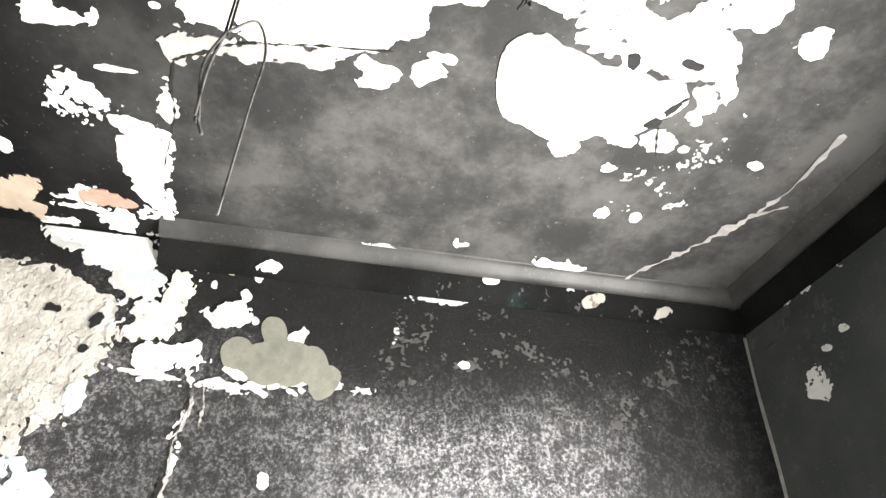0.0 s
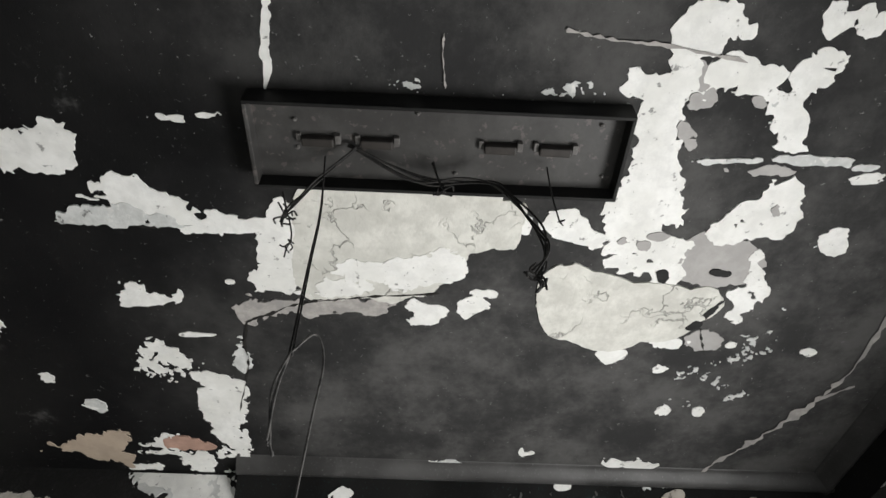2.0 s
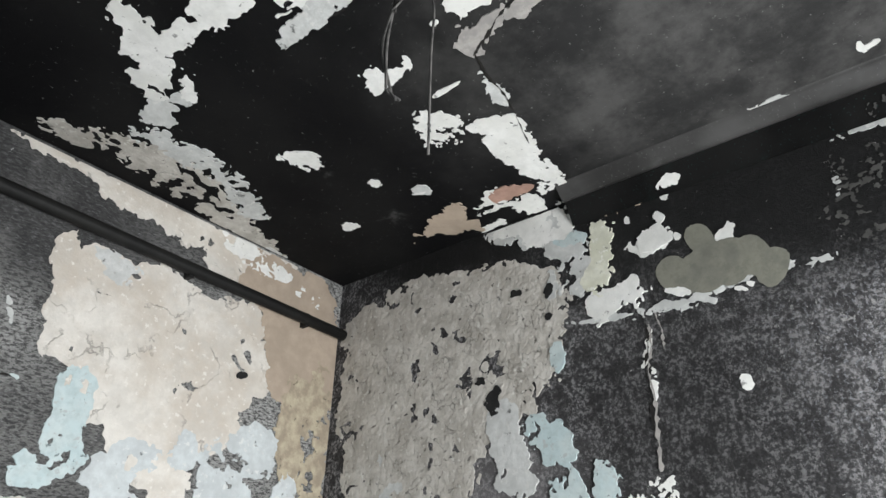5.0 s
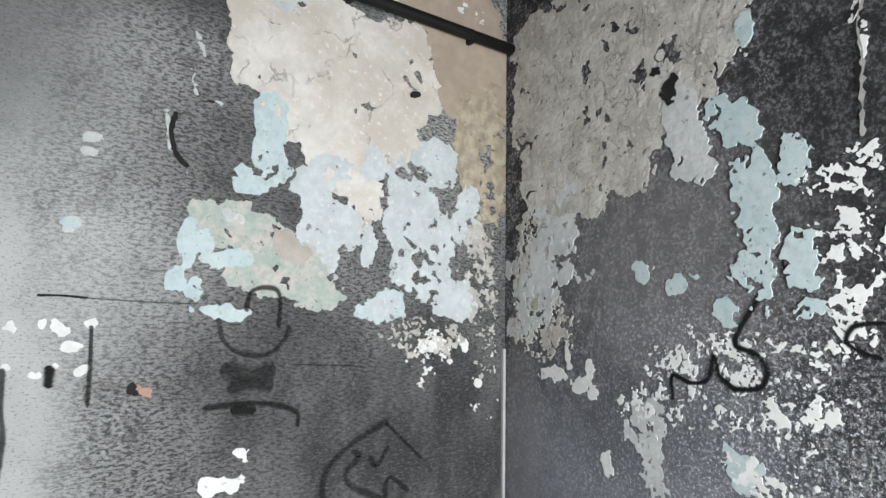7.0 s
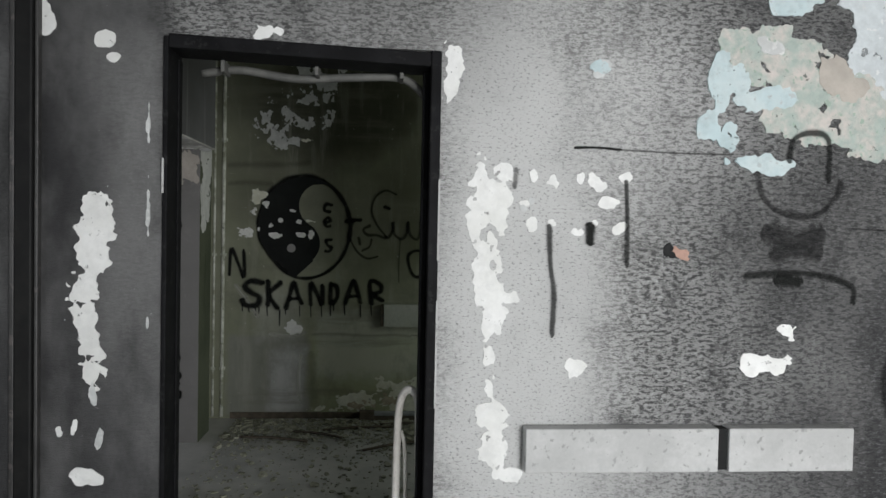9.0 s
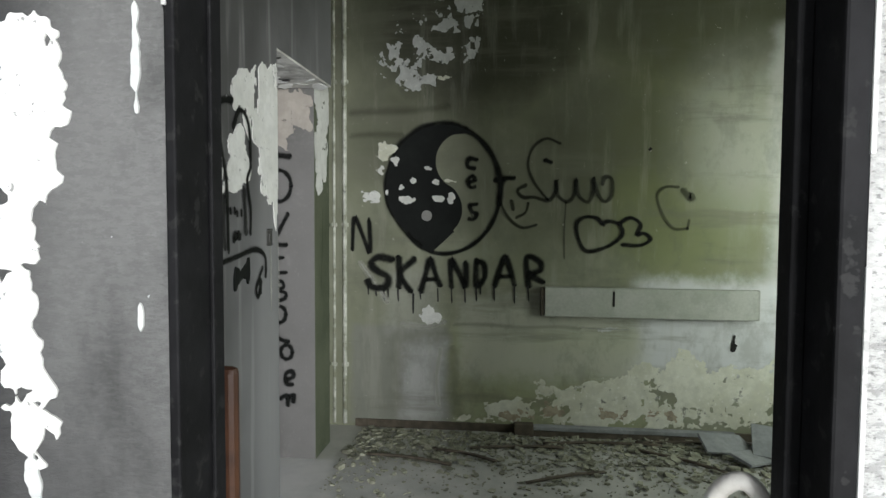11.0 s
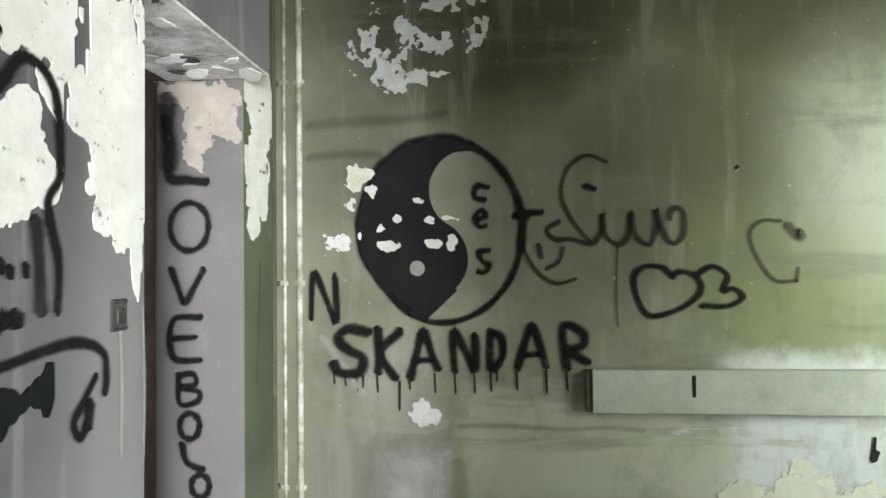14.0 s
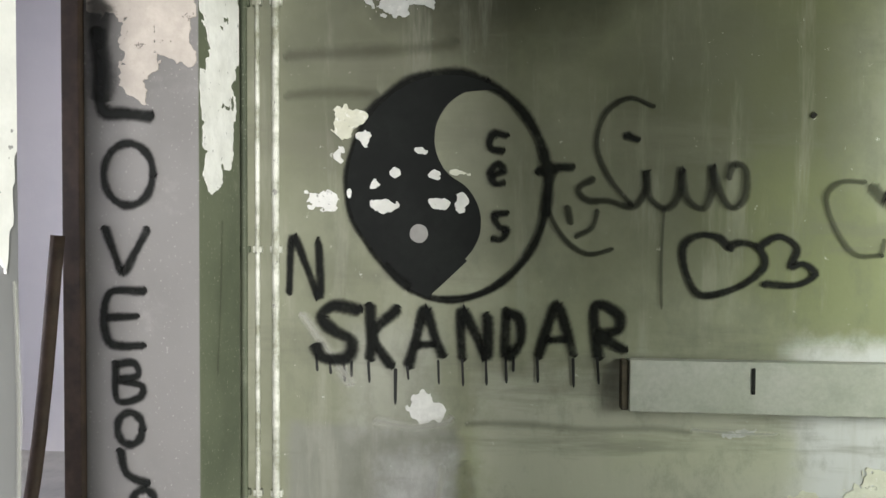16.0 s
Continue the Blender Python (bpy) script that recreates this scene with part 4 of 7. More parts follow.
frayed("burnt_cable", [(-1.60, -2.43, LZ + 0.03), (-1.58, -2.44, LZ - 0.05), (-1.575, -2.44, LZ - 0.16)], 0.003, cable_black, "single charred wire hanging from the lamp", 1, 0.004, 2)
frayed("burnt_cable", [(-1.60, -2.14, LZ + 0.03), (-1.585, -2.16, LZ - 0.02), (-1.58, -2.17, LZ - 0.06)], 0.003, cable_black, "tuft of charred wires under the lamp", 2, 0.008, 6)

# ---- second room ----
for x, r, mat in ((-3.955, 0.013, return_mat), (-3.905, 0.009, pipe_paint), (-3.835, 0.014, pipe_paint)):
    c = thing("corner_pipe", "painted vertical conduit in the room corner", "pipe", "corner pipes")
    part("pipe", tube(bmesh.new(), [(x + 0.03, MY - r - 0.004, 0.02), (x + 0.03, MY - r - 0.004, 1.5), (x + 0.03, MY - r - 0.004, 3.09)], r, 10), mat, c)
    for z in (0.4, 1.3, 2.2):
        part("bracket", boxes(((x + 0.03 - r - 0.008, MY - 0.02, z - 0.012), (x + 0.03 + r + 0.008, MY, z + 0.012), 0.003)), mat, c)

base = tagged(obj("baseboard", boxes(((-3.74, MY - 0.016, 0.0), (-0.4, MY, 0.05), 0.003)), stick_mat), "dark rotten skirting along the mural wall", "skirting", kind="structure")

switch = thing("wall_socket_hole", "broken socket box in the grey wall", "socket")
part("box", boxes(((LX - 0.01, 1.78, 1.235), (LX + 0.004, 1.838, 1.305), 0.004)), smoked_paint, switch)
for y, z in ((1.783, 1.238), (1.783, 1.296)):
    part("lip", boxes(((LX, y, z), (LX + 0.007, y + 0.052, z + 0.006), 0.001)), burnt_metal, switch)
part("terminal", boxes(((LX, 1.797, 1.252), (LX + 0.008, 1.822, 1.284), 0.002)), burnt_metal, switch)

inner_frame = tagged(new("door_2"), "dark brown wooden door frame at the side doorway", "door frame", kind="structure")
part("jamb", boxes(((-4.205, JY - 0.02, 0), (-4.152, JY + 0.06, 2.05), 0.004)), wood_dark, inner_frame)
part("jamb", boxes(((-4.205, 1.86, 0), (-4.102, 1.905, 2.05), 0.004)), wood_dark, inner_frame)
part("head", boxes(((-4.205, 1.86, 2.05), (-4.102, JY, 2.10), 0.004)), wood_dark, inner_frame)
rng = random.Random(9)
rng_flake = random.Random(31)


def shard(bm, at, size, thick, turn, tilt):
    """A broken flat piece with an uneven outline."""
    n = rng.randint(4, 7)
    m = pose(*at, tilt, rng.uniform(-8, 8), turn)
    rim = [(size * rng.uniform(0.65, 1.1) * math.cos(2 * math.pi * k / n), size * rng.uniform(0.45, 0.9) * math.sin(2 * math.pi * k / n)) for k in range(n)]
    top = [bm.verts.new(m @ Vector((x, y, thick / 2))) for x, y in rim]
    low = [bm.verts.new(m @ Vector((x * 0.97, y * 0.97, -thick / 2))) for x, y in rim]
    bm.faces.new(top)
    bm.faces.new(low[::-1])
    for k in range(n):
        bm.faces.new((low[k], low[(k + 1) % n], top[(k + 1) % n], top[k]))
    return bm


soffit = obj("trim", boxes(((-4.1, 1.912, 2.05), (LX - 0.002, JY - 0.002, 2.0595))), flaking)
tagged(soffit, "flaking plaster soffit over the side doorway", "soffit", kind="structure")

for k in range(26):
    bm = shard(bmesh.new(), (rng_flake.uniform(-4.06, -3.76), rng_flake.uniform(1.96, 2.68), 2.044), rng_flake.uniform(0.02, 0.075), 0.003, rng_flake.uniform(0, 360), rng_flake.uniform(-16, 16))
    part("flake", bm, white_paint if k % 3 else smoked_paint, soffit)

stick = thing("leaning_board", "dark wooden batten leaning in the side doorway", "board")
part("batten", tube(bmesh.new(), [(-4.30, 2.50, 0.0), (-4.235, 2.62, 0.7), (-4.19, 2.66, 1.35)], 0.02, 6), wood_dark, stick)

panel = thing("wooden_cabinet", "reddish-brown varnished wooden cabinet with a rounded top corner", "cabinet")
part("side", boxes(((-3.70, 0.70, 0.0), (-3.376, 0.74, 1.0), 0.016)), wood_red, panel)
part("foot", boxes(((-3.70, 0.67, 0.0), (-3.38, 0.699, 0.05), 0.004)), wood_red, panel)
part("moulding", boxes(((-3.70, 0.690, 0.905), (-3.40, 0.699, 0.925), 0.003)), wood_dark, panel)
part("moulding", boxes(((-3.70, 0.690, 0.835), (-3.40, 0.699, 0.845), 0.003)), wood_dark, panel)

# broken boards and sticks on the floor by the far wall
rng = random.Random(9)
trunking = thing("floor_trunking", "grey flat trunking lying along the foot of the stained wall", "cable duct")
part("cover", boxes(((-2.64, MY - 0.075, 0.038), (-1.40, MY - 0.017, 0.064), 0.004)), slab_mat, trunking)
part("base", boxes(((-2.64, MY - 0.07, 0.0), (-1.40, MY - 0.02, 0.038), 0.003)), stick_mat, trunking)
part("end_block", boxes(((-2.72, MY - 0.085, 0.0), (-2.60, MY - 0.017, 0.075), 0.006)), stick_mat, trunking)
for x, y, w, d, turn, tilt in ((-1.50, 3.08, 0.30, 0.16, 8, 22), (-1.17, 3.02, 0.42, 0.26, -14, 24), (-1.42, 2.92, 0.20, 0.14, 35, 10), (-0.78, 3.05, 0.34, 0.24, 12, 14)):
    b = thing("broken_board", "broken grey board lying tilted on the rubble", "board", "broken boards")
    bm = boxes(((-w / 2, -d / 2, -0.008), (w / 2, d / 2, 0.008), 0.002))
    for v in bm.verts:
        if v.co.x > 0 and v.co.y > 0:
            v.co.x -= w * 0.18
    bm.transform(pose(x, y, 0.03 + d / 2 * math.sin(radians(tilt)), tilt, 4, turn))
    part("sheet", bm, slab_mat, b)
for x, y, length, turn in ((-2.7, 3.0, 0.55, 8), (-3.0, 2.85, 0.4, -22), (-2.2, 3.12, 0.7, 4), (-1.8, 2.9, 0.5, -35), (-2.45, 2.6, 0.45, 25), (-3.3, 2.75, 0.5, -12), (-1.6, 3.2, 0.8, 3)):
    s = thing("stick", "thin grey stick lying on the floor", "stick", "floor sticks")
    c, d = math.cos(radians(turn)) * length / 2, math.sin(radians(turn)) * length / 2
    part("twig", tube(bmesh.new(), [(x - c, y - d, 0.014), (x + 0.01, y + 0.012, 0.02), (x + c, y + d, 0.014)], 0.009, 6), stick_mat, s)
bm = bmesh.new()
for _ in range(8500):
    near = rng.random() < 0.6
    x, y = rng.uniform(-3.68, -0.45), (MY - 0.05 - abs(rng.gauss(0, 0.35)) if near else rng.uniform(0.5, MY - 0.1))
    if y < 0.4 or (x < -3.3 and 0.5 < y < 1.0):
        continue
    s = min(0.05, rng.expovariate(1 / 0.007) + 0.003)
    shard(bm, (x, y, s * 0.22 + 0.002), s, s * rng.uniform(0.15, 0.6), rng.uniform(0, 360), rng.uniform(-25, 25))
tagged(obj("rubble", bm, rubble_mat), "crumbled plaster and dirt strewn over the floor", "rubble", kind="stuff")
spot = thing("wall_gouge", "small dark gouges in the painted wall", "gouge")
for x, z, w, h in ((-1.92, 1.77, 0.012, 0.006), (-1.41, 0.60, 0.012, 0.05), (-1.405, 0.575, 0.02, 0.02)):
    stroke("gouge", spot, "M", dark_crack, [(x - w / 2, z - h), (x, z), (x + w / 2, z + h)], max(0.01, w))

# ---- painted disc ----
lettering = thing("graffiti_lettering", "black spray-painted SKANDAR lettering with thin paint drips on the wall", "graffiti")
stroke("letter_s", lettering, "M", spray, [(-3.501, 1.080), (-3.592, 1.095), (-3.638, 1.052), (-3.593, 1.005), (-3.526, 0.966), (-3.545, 0.905), (-3.634, 0.905), (-3.663, 0.958)], 0.050)
stroke("letter_k", lettering, "M", spray, [(-3.458, 1.096), (-3.454, 0.985), (-3.459, 0.891)], 0.045)
stroke("letter_k", lettering, "M", spray, [(-3.357, 1.086), (-3.444, 0.990), (-3.374, 0.867)], 0.043)
stroke("letter_a", lettering, "M", spray, [(-3.316, 0.881), (-3.287, 0.984), (-3.257, 1.083), (-3.220, 0.984), (-3.188, 0.909)], 0.043)
stroke("letter_a", lettering, "M", spray, [(-3.292, 0.956), (-3.211, 0.960)], 0.033)
stroke("letter_n", lettering, "M", spray, [(-3.122, 0.913), (-3.125, 1.078), (-3.078, 1.007), (-3.032, 0.918), (-3.030, 1.082)], 0.043)
stroke("letter_d", lettering, "M", spray, [(-2.964, 1.086), (-2.962, 0.927), (-2.914, 0.971), (-2.918, 1.058), (-2.969, 1.081)], 0.041)
stroke("letter_a", lettering, "M", spray, [(-2.849, 0.926), (-2.820, 1.017), (-2.786, 1.108), (-2.750, 1.017), (-2.723, 0.921)], 0.041)
stroke("letter_a", lettering, "M", spray, [(-2.820, 0.982), (-2.746, 0.987)], 0.029)
stroke("letter_r", lettering, "M", spray, [(-2.640, 0.926), (-2.651, 1.103), (-2.572, 1.079), (-2.569, 1.023), (-2.629, 1.000), (-2.538, 0.944)], 0.043)
stroke("drip", lettering, "M", paint_drip, [(-3.658, 0.915), (-3.654, 0.853)], 0.007)
stroke("drip", lettering, "M", paint_drip, [(-3.608, 0.891), (-3.603, 0.844)], 0.007)
stroke("drip", lettering, "M", paint_drip, [(-3.555, 0.891), (-3.551, 0.815)], 0.007)
stroke("drip", lettering, "M", paint_drip, [(-3.526, 0.891), (-3.527, 0.834)], 0.007)
stroke("drip", lettering, "M", paint_drip, [(-3.464, 0.891), (-3.460, 0.815)], 0.007)
stroke("drip", lettering, "M", paint_drip, [(-3.364, 0.867), (-3.365, 0.738)], 0.009)
stroke("drip", lettering, "M", paint_drip, [(-3.321, 0.879), (-3.317, 0.829)], 0.007)
stroke("drip", lettering, "M", paint_drip, [(-3.209, 0.902), (-3.206, 0.815)], 0.007)
stroke("drip", lettering, "M", paint_drip, [(-3.122, 0.909), (-3.118, 0.810)], 0.007)
stroke("drip", lettering, "M", paint_drip, [(-3.037, 0.908), (-3.034, 0.815)], 0.007)
stroke("drip", lettering, "M", paint_drip, [(-2.966, 0.917), (-2.963, 0.824)], 0.007)
stroke("drip", lettering, "M", paint_drip, [(-2.938, 0.917), (-2.939, 0.866)], 0.007)
stroke("drip", lettering, "M", paint_drip, [(-2.854, 0.922), (-2.851, 0.829)], 0.007)
stroke("drip", lettering, "M", paint_drip, [(-2.728, 0.917), (-2.725, 0.814)], 0.007)
stroke("drip", lettering, "M", paint_drip, [(-2.644, 0.926), (-2.637, 0.828)], 0.007)
stroke("letter_n", lettering, "M", spray, [(-3.759, 1.141), (-3.746, 1.344), (-3.693, 1.236), (-3.645, 1.128), (-3.649, 1.348)], 0.032)
mural = thing("yin_yang_mural", "large black spray-painted yin-yang circle on the sooty wall", "graffiti")


def disc_edge(angle):
    """The uneven radius of the sprayed circle, flattened low on one side."""
    c, d = np.cos(angle) / 0.362, np.sin(angle) / 0.404
    away = np.abs((angle - radians(225) + np.pi) % (2 * np.pi) - np.pi)
    return 1 / np.sqrt(c * c + d * d) - 0.032 * np.exp(-((away / 0.45) ** 2))


def dark_half(u, v):
    """Inside the circle, and on the dark side of its curved divide."""
    x, z = u + 3.18, v - 1.524
    inside = disc_edge(np.arctan2(z, x)) - np.hypot(x, z)
    upper = np.where(v > 1.872, -2.97, -3.045 - np.sqrt(np.maximum(0, 0.18**2 - (v - 1.70) ** 2)))
    lower = np.maximum(-3.235 + np.sqrt(np.maximum(0, 0.178**2 - (v - 1.40) ** 2)), -3.1 - (1.267 - v) * 1.07 - 9 * (v > 1.267))
    blend = np.clip((v - 1.535) / 0.03, 0, 1)
    return np.minimum(inside, (upper * blend + lower * (1 - blend)) - u)


turns = [radians(a) for a in range(-110, 251, 12)]
for a, b, width in ((0, 9, 0.030), (8, 16, 0.040), (15, 22, 0.056), (21, 31, 0.036)):
    stroke("outline", mural, "M", spray, [(-3.18 + float(disc_edge(g)) * math.cos(g), 1.524 + float(disc_edge(g)) * math.sin(g)) for g in turns[a:b]], width)
stroke("inner_letter", mural, "M", spray, [(-2.966, 1.709), (-3.013, 1.715), (-3.025, 1.668), (-2.971, 1.652)], 0.031)
stroke("inner_letter", mural, "M", spray, [(-3.015, 1.568), (-2.977, 1.584), (-2.995, 1.610), (-3.024, 1.577), (-3.006, 1.539), (-2.968, 1.543)], 0.028)
stroke("inner_letter", mural, "M", spray, [(-2.964, 1.434), (-3.009, 1.425), (-2.993, 1.387), (-2.965, 1.373), (-2.984, 1.340), (-3.022, 1.345)], 0.029)
script = thing("arabic_style_scribble", "looping black spray-painted script on the green-grey wall", "graffiti")
stroke("scribble", script, "M", mid_spray, [(-2.457, 1.806), (-2.540, 1.836), (-2.621, 1.783), (-2.651, 1.673), (-2.608, 1.561), (-2.524, 1.457)], 0.020)
stroke("scribble", script, "M", mid_spray, [(-2.662, 1.553), (-2.714, 1.520), (-2.680, 1.478), (-2.610, 1.477), (-2.524, 1.457), (-2.481, 1.517), (-2.480, 1.583), (-2.468, 1.493), (-2.413, 1.450), (-2.370, 1.492), (-2.359, 1.586), (-2.343, 1.492), (-2.286, 1.449), (-2.255, 1.514), (-2.255, 1.596), (-2.227, 1.502), (-2.187, 1.452), (-2.145, 1.489), (-2.143, 1.582), (-2.184, 1.601), (-2.203, 1.548)], 0.026)
stroke("scribble", script, "M", spray, [(-2.547, 1.706), (-2.501, 1.687)], 0.032)
stroke("scribble", script, "M", spray, [(-2.854, 1.582), (-2.795, 1.593), (-2.724, 1.596)], 0.038)
stroke("scribble", script, "M", mid_spray, [(-2.795, 1.581), (-2.825, 1.475), (-2.768, 1.352), (-2.683, 1.290), (-2.589, 1.308)], 0.021)
stroke("scribble", script, "M", mid_spray, [(-2.750, 1.455), (-2.739, 1.391)], 0.025)
stroke("scribble", script, "M", mid_spray, [(-2.721, 1.351), (-2.665, 1.383), (-2.645, 1.449)], 0.020)
stroke("scribble", script, "M", faint_spray, [(-2.418, 1.446), (-2.426, 1.259), (-2.424, 1.096)], 0.012)
hearts = thing("heart_scribbles", "row of black spray-painted heart outlines on the wall", "graffiti")
stroke("heart", hearts, "M", spray, [(-2.197, 1.313), (-2.231, 1.350), (-2.299, 1.356), (-2.351, 1.314), (-2.335, 1.212), (-2.281, 1.146), (-2.154, 1.182), (-2.077, 1.251), (-2.099, 1.316), (-2.167, 1.331), (-2.197, 1.303)], 0.028)
stroke("heart", hearts, "M", spray, [(-2.099, 1.316), (-2.030, 1.353), (-1.969, 1.315), (-1.987, 1.250), (-1.948, 1.259), (-1.908, 1.224), (-1.972, 1.186), (-2.086, 1.191)], 0.027)
stroke("heart", hearts, "M", faint_spray, [(-1.692, 1.289), (-1.782, 1.294), (-1.847, 1.387), (-1.876, 1.490), (-1.828, 1.540), (-1.744, 1.539)], 0.022)
stroke("heart", hearts, "M", faint_spray, [(-1.722, 1.520), (-1.683, 1.478), (-1.655, 1.491)], 0.052)
stroke("heart", hearts, "M", faint_spray, [(-1.692, 1.289), (-1.684, 1.348)], 0.018)
love = thing("vertical_lettering", "black spray-painted LOVE lettering running down the door jamb", "graffiti")
stroke("letter_l", love, "J", spray, [(-4.107, 1.917), (-4.099, 1.811), (-4.094, 1.700), (-4.024, 1.688), (-3.943, 1.678)], 0.040)
stroke("smudge", love, "J", mid_spray, [(-4.100, 1.985), (-4.105, 1.90), (-4.095, 1.80), (-4.10, 1.72)], 0.075)
ring("letter_o", love, "J", spray, (-4.02, 1.52, 0.072, 0.086, 0), 0.026)
stroke("letter_v", love, "J", spray, [(-4.089, 1.370), (-4.062, 1.298), (-4.037, 1.249), (-4.000, 1.307), (-3.962, 1.376)], 0.028)
stroke("letter_e", love, "J", spray, [(-3.977, 1.196), (-4.081, 1.185), (-4.081, 1.054), (-3.969, 1.042)], 0.028)
stroke("letter_e", love, "J", spray, [(-4.081, 1.121), (-3.988, 1.125)], 0.024)
stroke("letter_b", love, "J", spray, [(-4.061, 0.994), (-4.057, 0.890), (-3.994, 0.897), (-3.984, 0.930), (-4.046, 0.945), (-3.996, 0.960), (-4.007, 0.994), (-4.061, 0.990)], 0.024)
ring("letter_o", love, "J", spray, (-4.02, 0.81, 0.037, 0.045, 0), 0.026)
stroke("letter_r", love, "J", spray, [(-4.049, 0.747), (-4.030, 0.682), (-3.961, 0.653)], 0.028)
ring("letter_d", love, "J", spray, (-3.98, 0.6, 0.033, 0.039, 0), 0.026)
stroke("letter_e", love, "J", spray, [(-3.987, 0.444), (-3.942, 0.461), (-3.952, 0.493), (-3.986, 0.476), (-3.982, 0.423), (-3.938, 0.418)], 0.028)
stroke("letter_r", love, "J", spray, [(-4.018, 0.337), (-3.979, 0.356), (-3.976, 0.290)], 0.028)
stroke("letter_r", love, "J", spray, [(-3.980, 0.338), (-3.940, 0.360), (-3.947, 0.312)], 0.029)
doodle = thing("spray_doodle", "abstract black spray-painted lines and dots on the grey wall", "graffiti")
stroke("line", doodle, "L", spray, [(1.467, 1.764), (1.395, 1.754), (1.342, 1.715), (1.351, 1.649), (1.403, 1.505), (1.415, 1.371), (1.419, 1.223)], 0.028)
stroke("line", doodle, "L", spray, [(1.468, 1.671), (1.528, 1.740), (1.602, 1.700), (1.618, 1.551), (1.586, 1.488), (1.614, 1.379), (1.610, 1.282)], 0.026)
stroke("dot", doodle, "L", spray, [(1.475, 1.384), (1.476, 1.360)], 0.020)
stroke("dot", doodle, "L", spray, [(1.532, 1.377), (1.533, 1.353)], 0.020)
stroke("dot", doodle, "L", spray, [(1.509, 1.291), (1.512, 1.267)], 0.041)
stroke("line", doodle, "L", spray, [(1.213, 1.146), (1.287, 1.185), (1.473, 1.208), (1.653, 1.228), (1.746, 1.200), (1.760, 1.150), (1.753, 1.107)], 0.024)
stroke("dot", doodle, "L", spray, [(1.707, 1.099), (1.699, 1.049)], 0.041)
stroke("dot", doodle, "L", spray, [(1.441, 1.382), (1.441, 1.360)], 0.020)
stroke("dot", doodle, "L", spray, [(1.496, 1.372), (1.497, 1.352)], 0.021)
stroke("dot", doodle, "L", spray, [(1.464, 1.272), (1.478, 1.291), (1.489, 1.270)], 0.032)
stroke("line", doodle, "L", mid_spray, [(1.388, 1.427), (1.385, 1.329), (1.391, 1.236)], 0.029)
stroke("line", doodle, "L", mid_spray, [(1.556, 1.455), (1.565, 1.378), (1.570, 1.283)], 0.038)
stroke("line", doodle, "L", spray, [(1.727, 1.152), (1.686, 1.107), (1.659, 1.074), (1.677, 1.042), (1.704, 1.064)], 0.023)
scrawl = thing("spray_scrawl", "faint black spray-painted scrawl and drips on the rough wall", "graffiti")
stroke("drip", scrawl, "A", mid_spray, [(-2.009, 1.540), (-2.003, 1.421), (-1.990, 1.336), (-1.994, 1.202)], 0.018)
stroke("drip", scrawl, "A", mid_spray, [(-1.776, 1.679), (-1.769, 1.546), (-1.768, 1.418)], 0.016)
stroke("drip", scrawl, "A", spray, [(-1.883, 1.543), (-1.884, 1.482)], 0.032)
stroke("drip", scrawl, "A", faint_spray, [(-2.113, 1.707), (-2.119, 1.648)], 0.016)
stroke("line", scrawl, "A", mid_spray, [(-1.263, 1.756), (-1.249, 1.823), (-1.189, 1.845), (-1.137, 1.819), (-1.135, 1.690)], 0.021)
stroke("line", scrawl, "A", faint_spray, [(-1.363, 1.715), (-1.342, 1.642), (-1.277, 1.595), (-1.176, 1.590), (-1.108, 1.648), (-1.091, 1.705)], 0.021)
stroke("line", scrawl, "A", faint_spray, [(-1.320, 1.538), (-1.246, 1.513), (-1.136, 1.533)], 0.070)
stroke("line", scrawl, "A", faint_spray, [(-1.299, 1.469), (-1.227, 1.479), (-1.143, 1.468)], 0.053)
stroke("line", scrawl, "A", mid_spray, [(-1.392, 1.399), (-1.261, 1.410), (-1.150, 1.404), (-1.046, 1.371), (-1.038, 1.314)], 0.022)
stroke("line", scrawl, "A", spray, [(-1.287, 1.390), (-1.204, 1.382)], 0.038)
stroke("line", scrawl, "A", faint_spray, [(-0.644, 1.311), (-0.793, 1.238), (-0.913, 1.128), (-0.908, 0.985), (-0.831, 0.894), (-0.887, 0.734), (-0.767, 0.835), (-0.644, 0.932), (-0.659, 1.000), (-0.787, 1.060), (-0.826, 1.116), (-0.766, 1.182), (-0.804, 1.205)], 0.028)
stroke("line", scrawl, "A", faint_spray, [(-0.634, 0.875), (-0.631, 1.079), (-0.525, 1.018)], 0.024)
stroke("line", scrawl, "A", faint_spray, [(-0.716, 1.171), (-0.684, 1.136), (-0.628, 1.215)], 0.025)
stroke("line", scrawl, "A", faint_spray, [(-0.644, 1.306), (-0.450, 1.134)], 0.015)
stroke("scratch", scrawl, "A", spray, [(-1.936, 1.777), (-1.863, 1.779), (-1.793, 1.774)], 0.009)
stroke("scratch", scrawl, "A", faint_spray, [(-1.793, 1.774), (-1.616, 1.770), (-1.437, 1.770)], 0.006)
stroke("scratch", scrawl, "A", faint_spray, [(-1.064, 1.552), (-0.768, 1.543)], 0.006)
scrawl_b = thing("spray_scrawl", "looping black spray-painted scrawl on the speckled wall", "graffiti")
stroke("line", scrawl_b, "B", spray, [(-1.289, 1.813), (-1.216, 1.709), (-1.203, 1.659), (-1.271, 1.631), (-1.306, 1.585), (-1.285, 1.530), (-1.207, 1.516), (-1.167, 1.528)], 0.021)
stroke("line", scrawl_b, "B", spray, [(-0.949, 1.466), (-0.951, 1.547), (-1.027, 1.526), (-1.094, 1.542), (-1.121, 1.623), (-1.138, 1.557), (-1.172, 1.532)], 0.019)
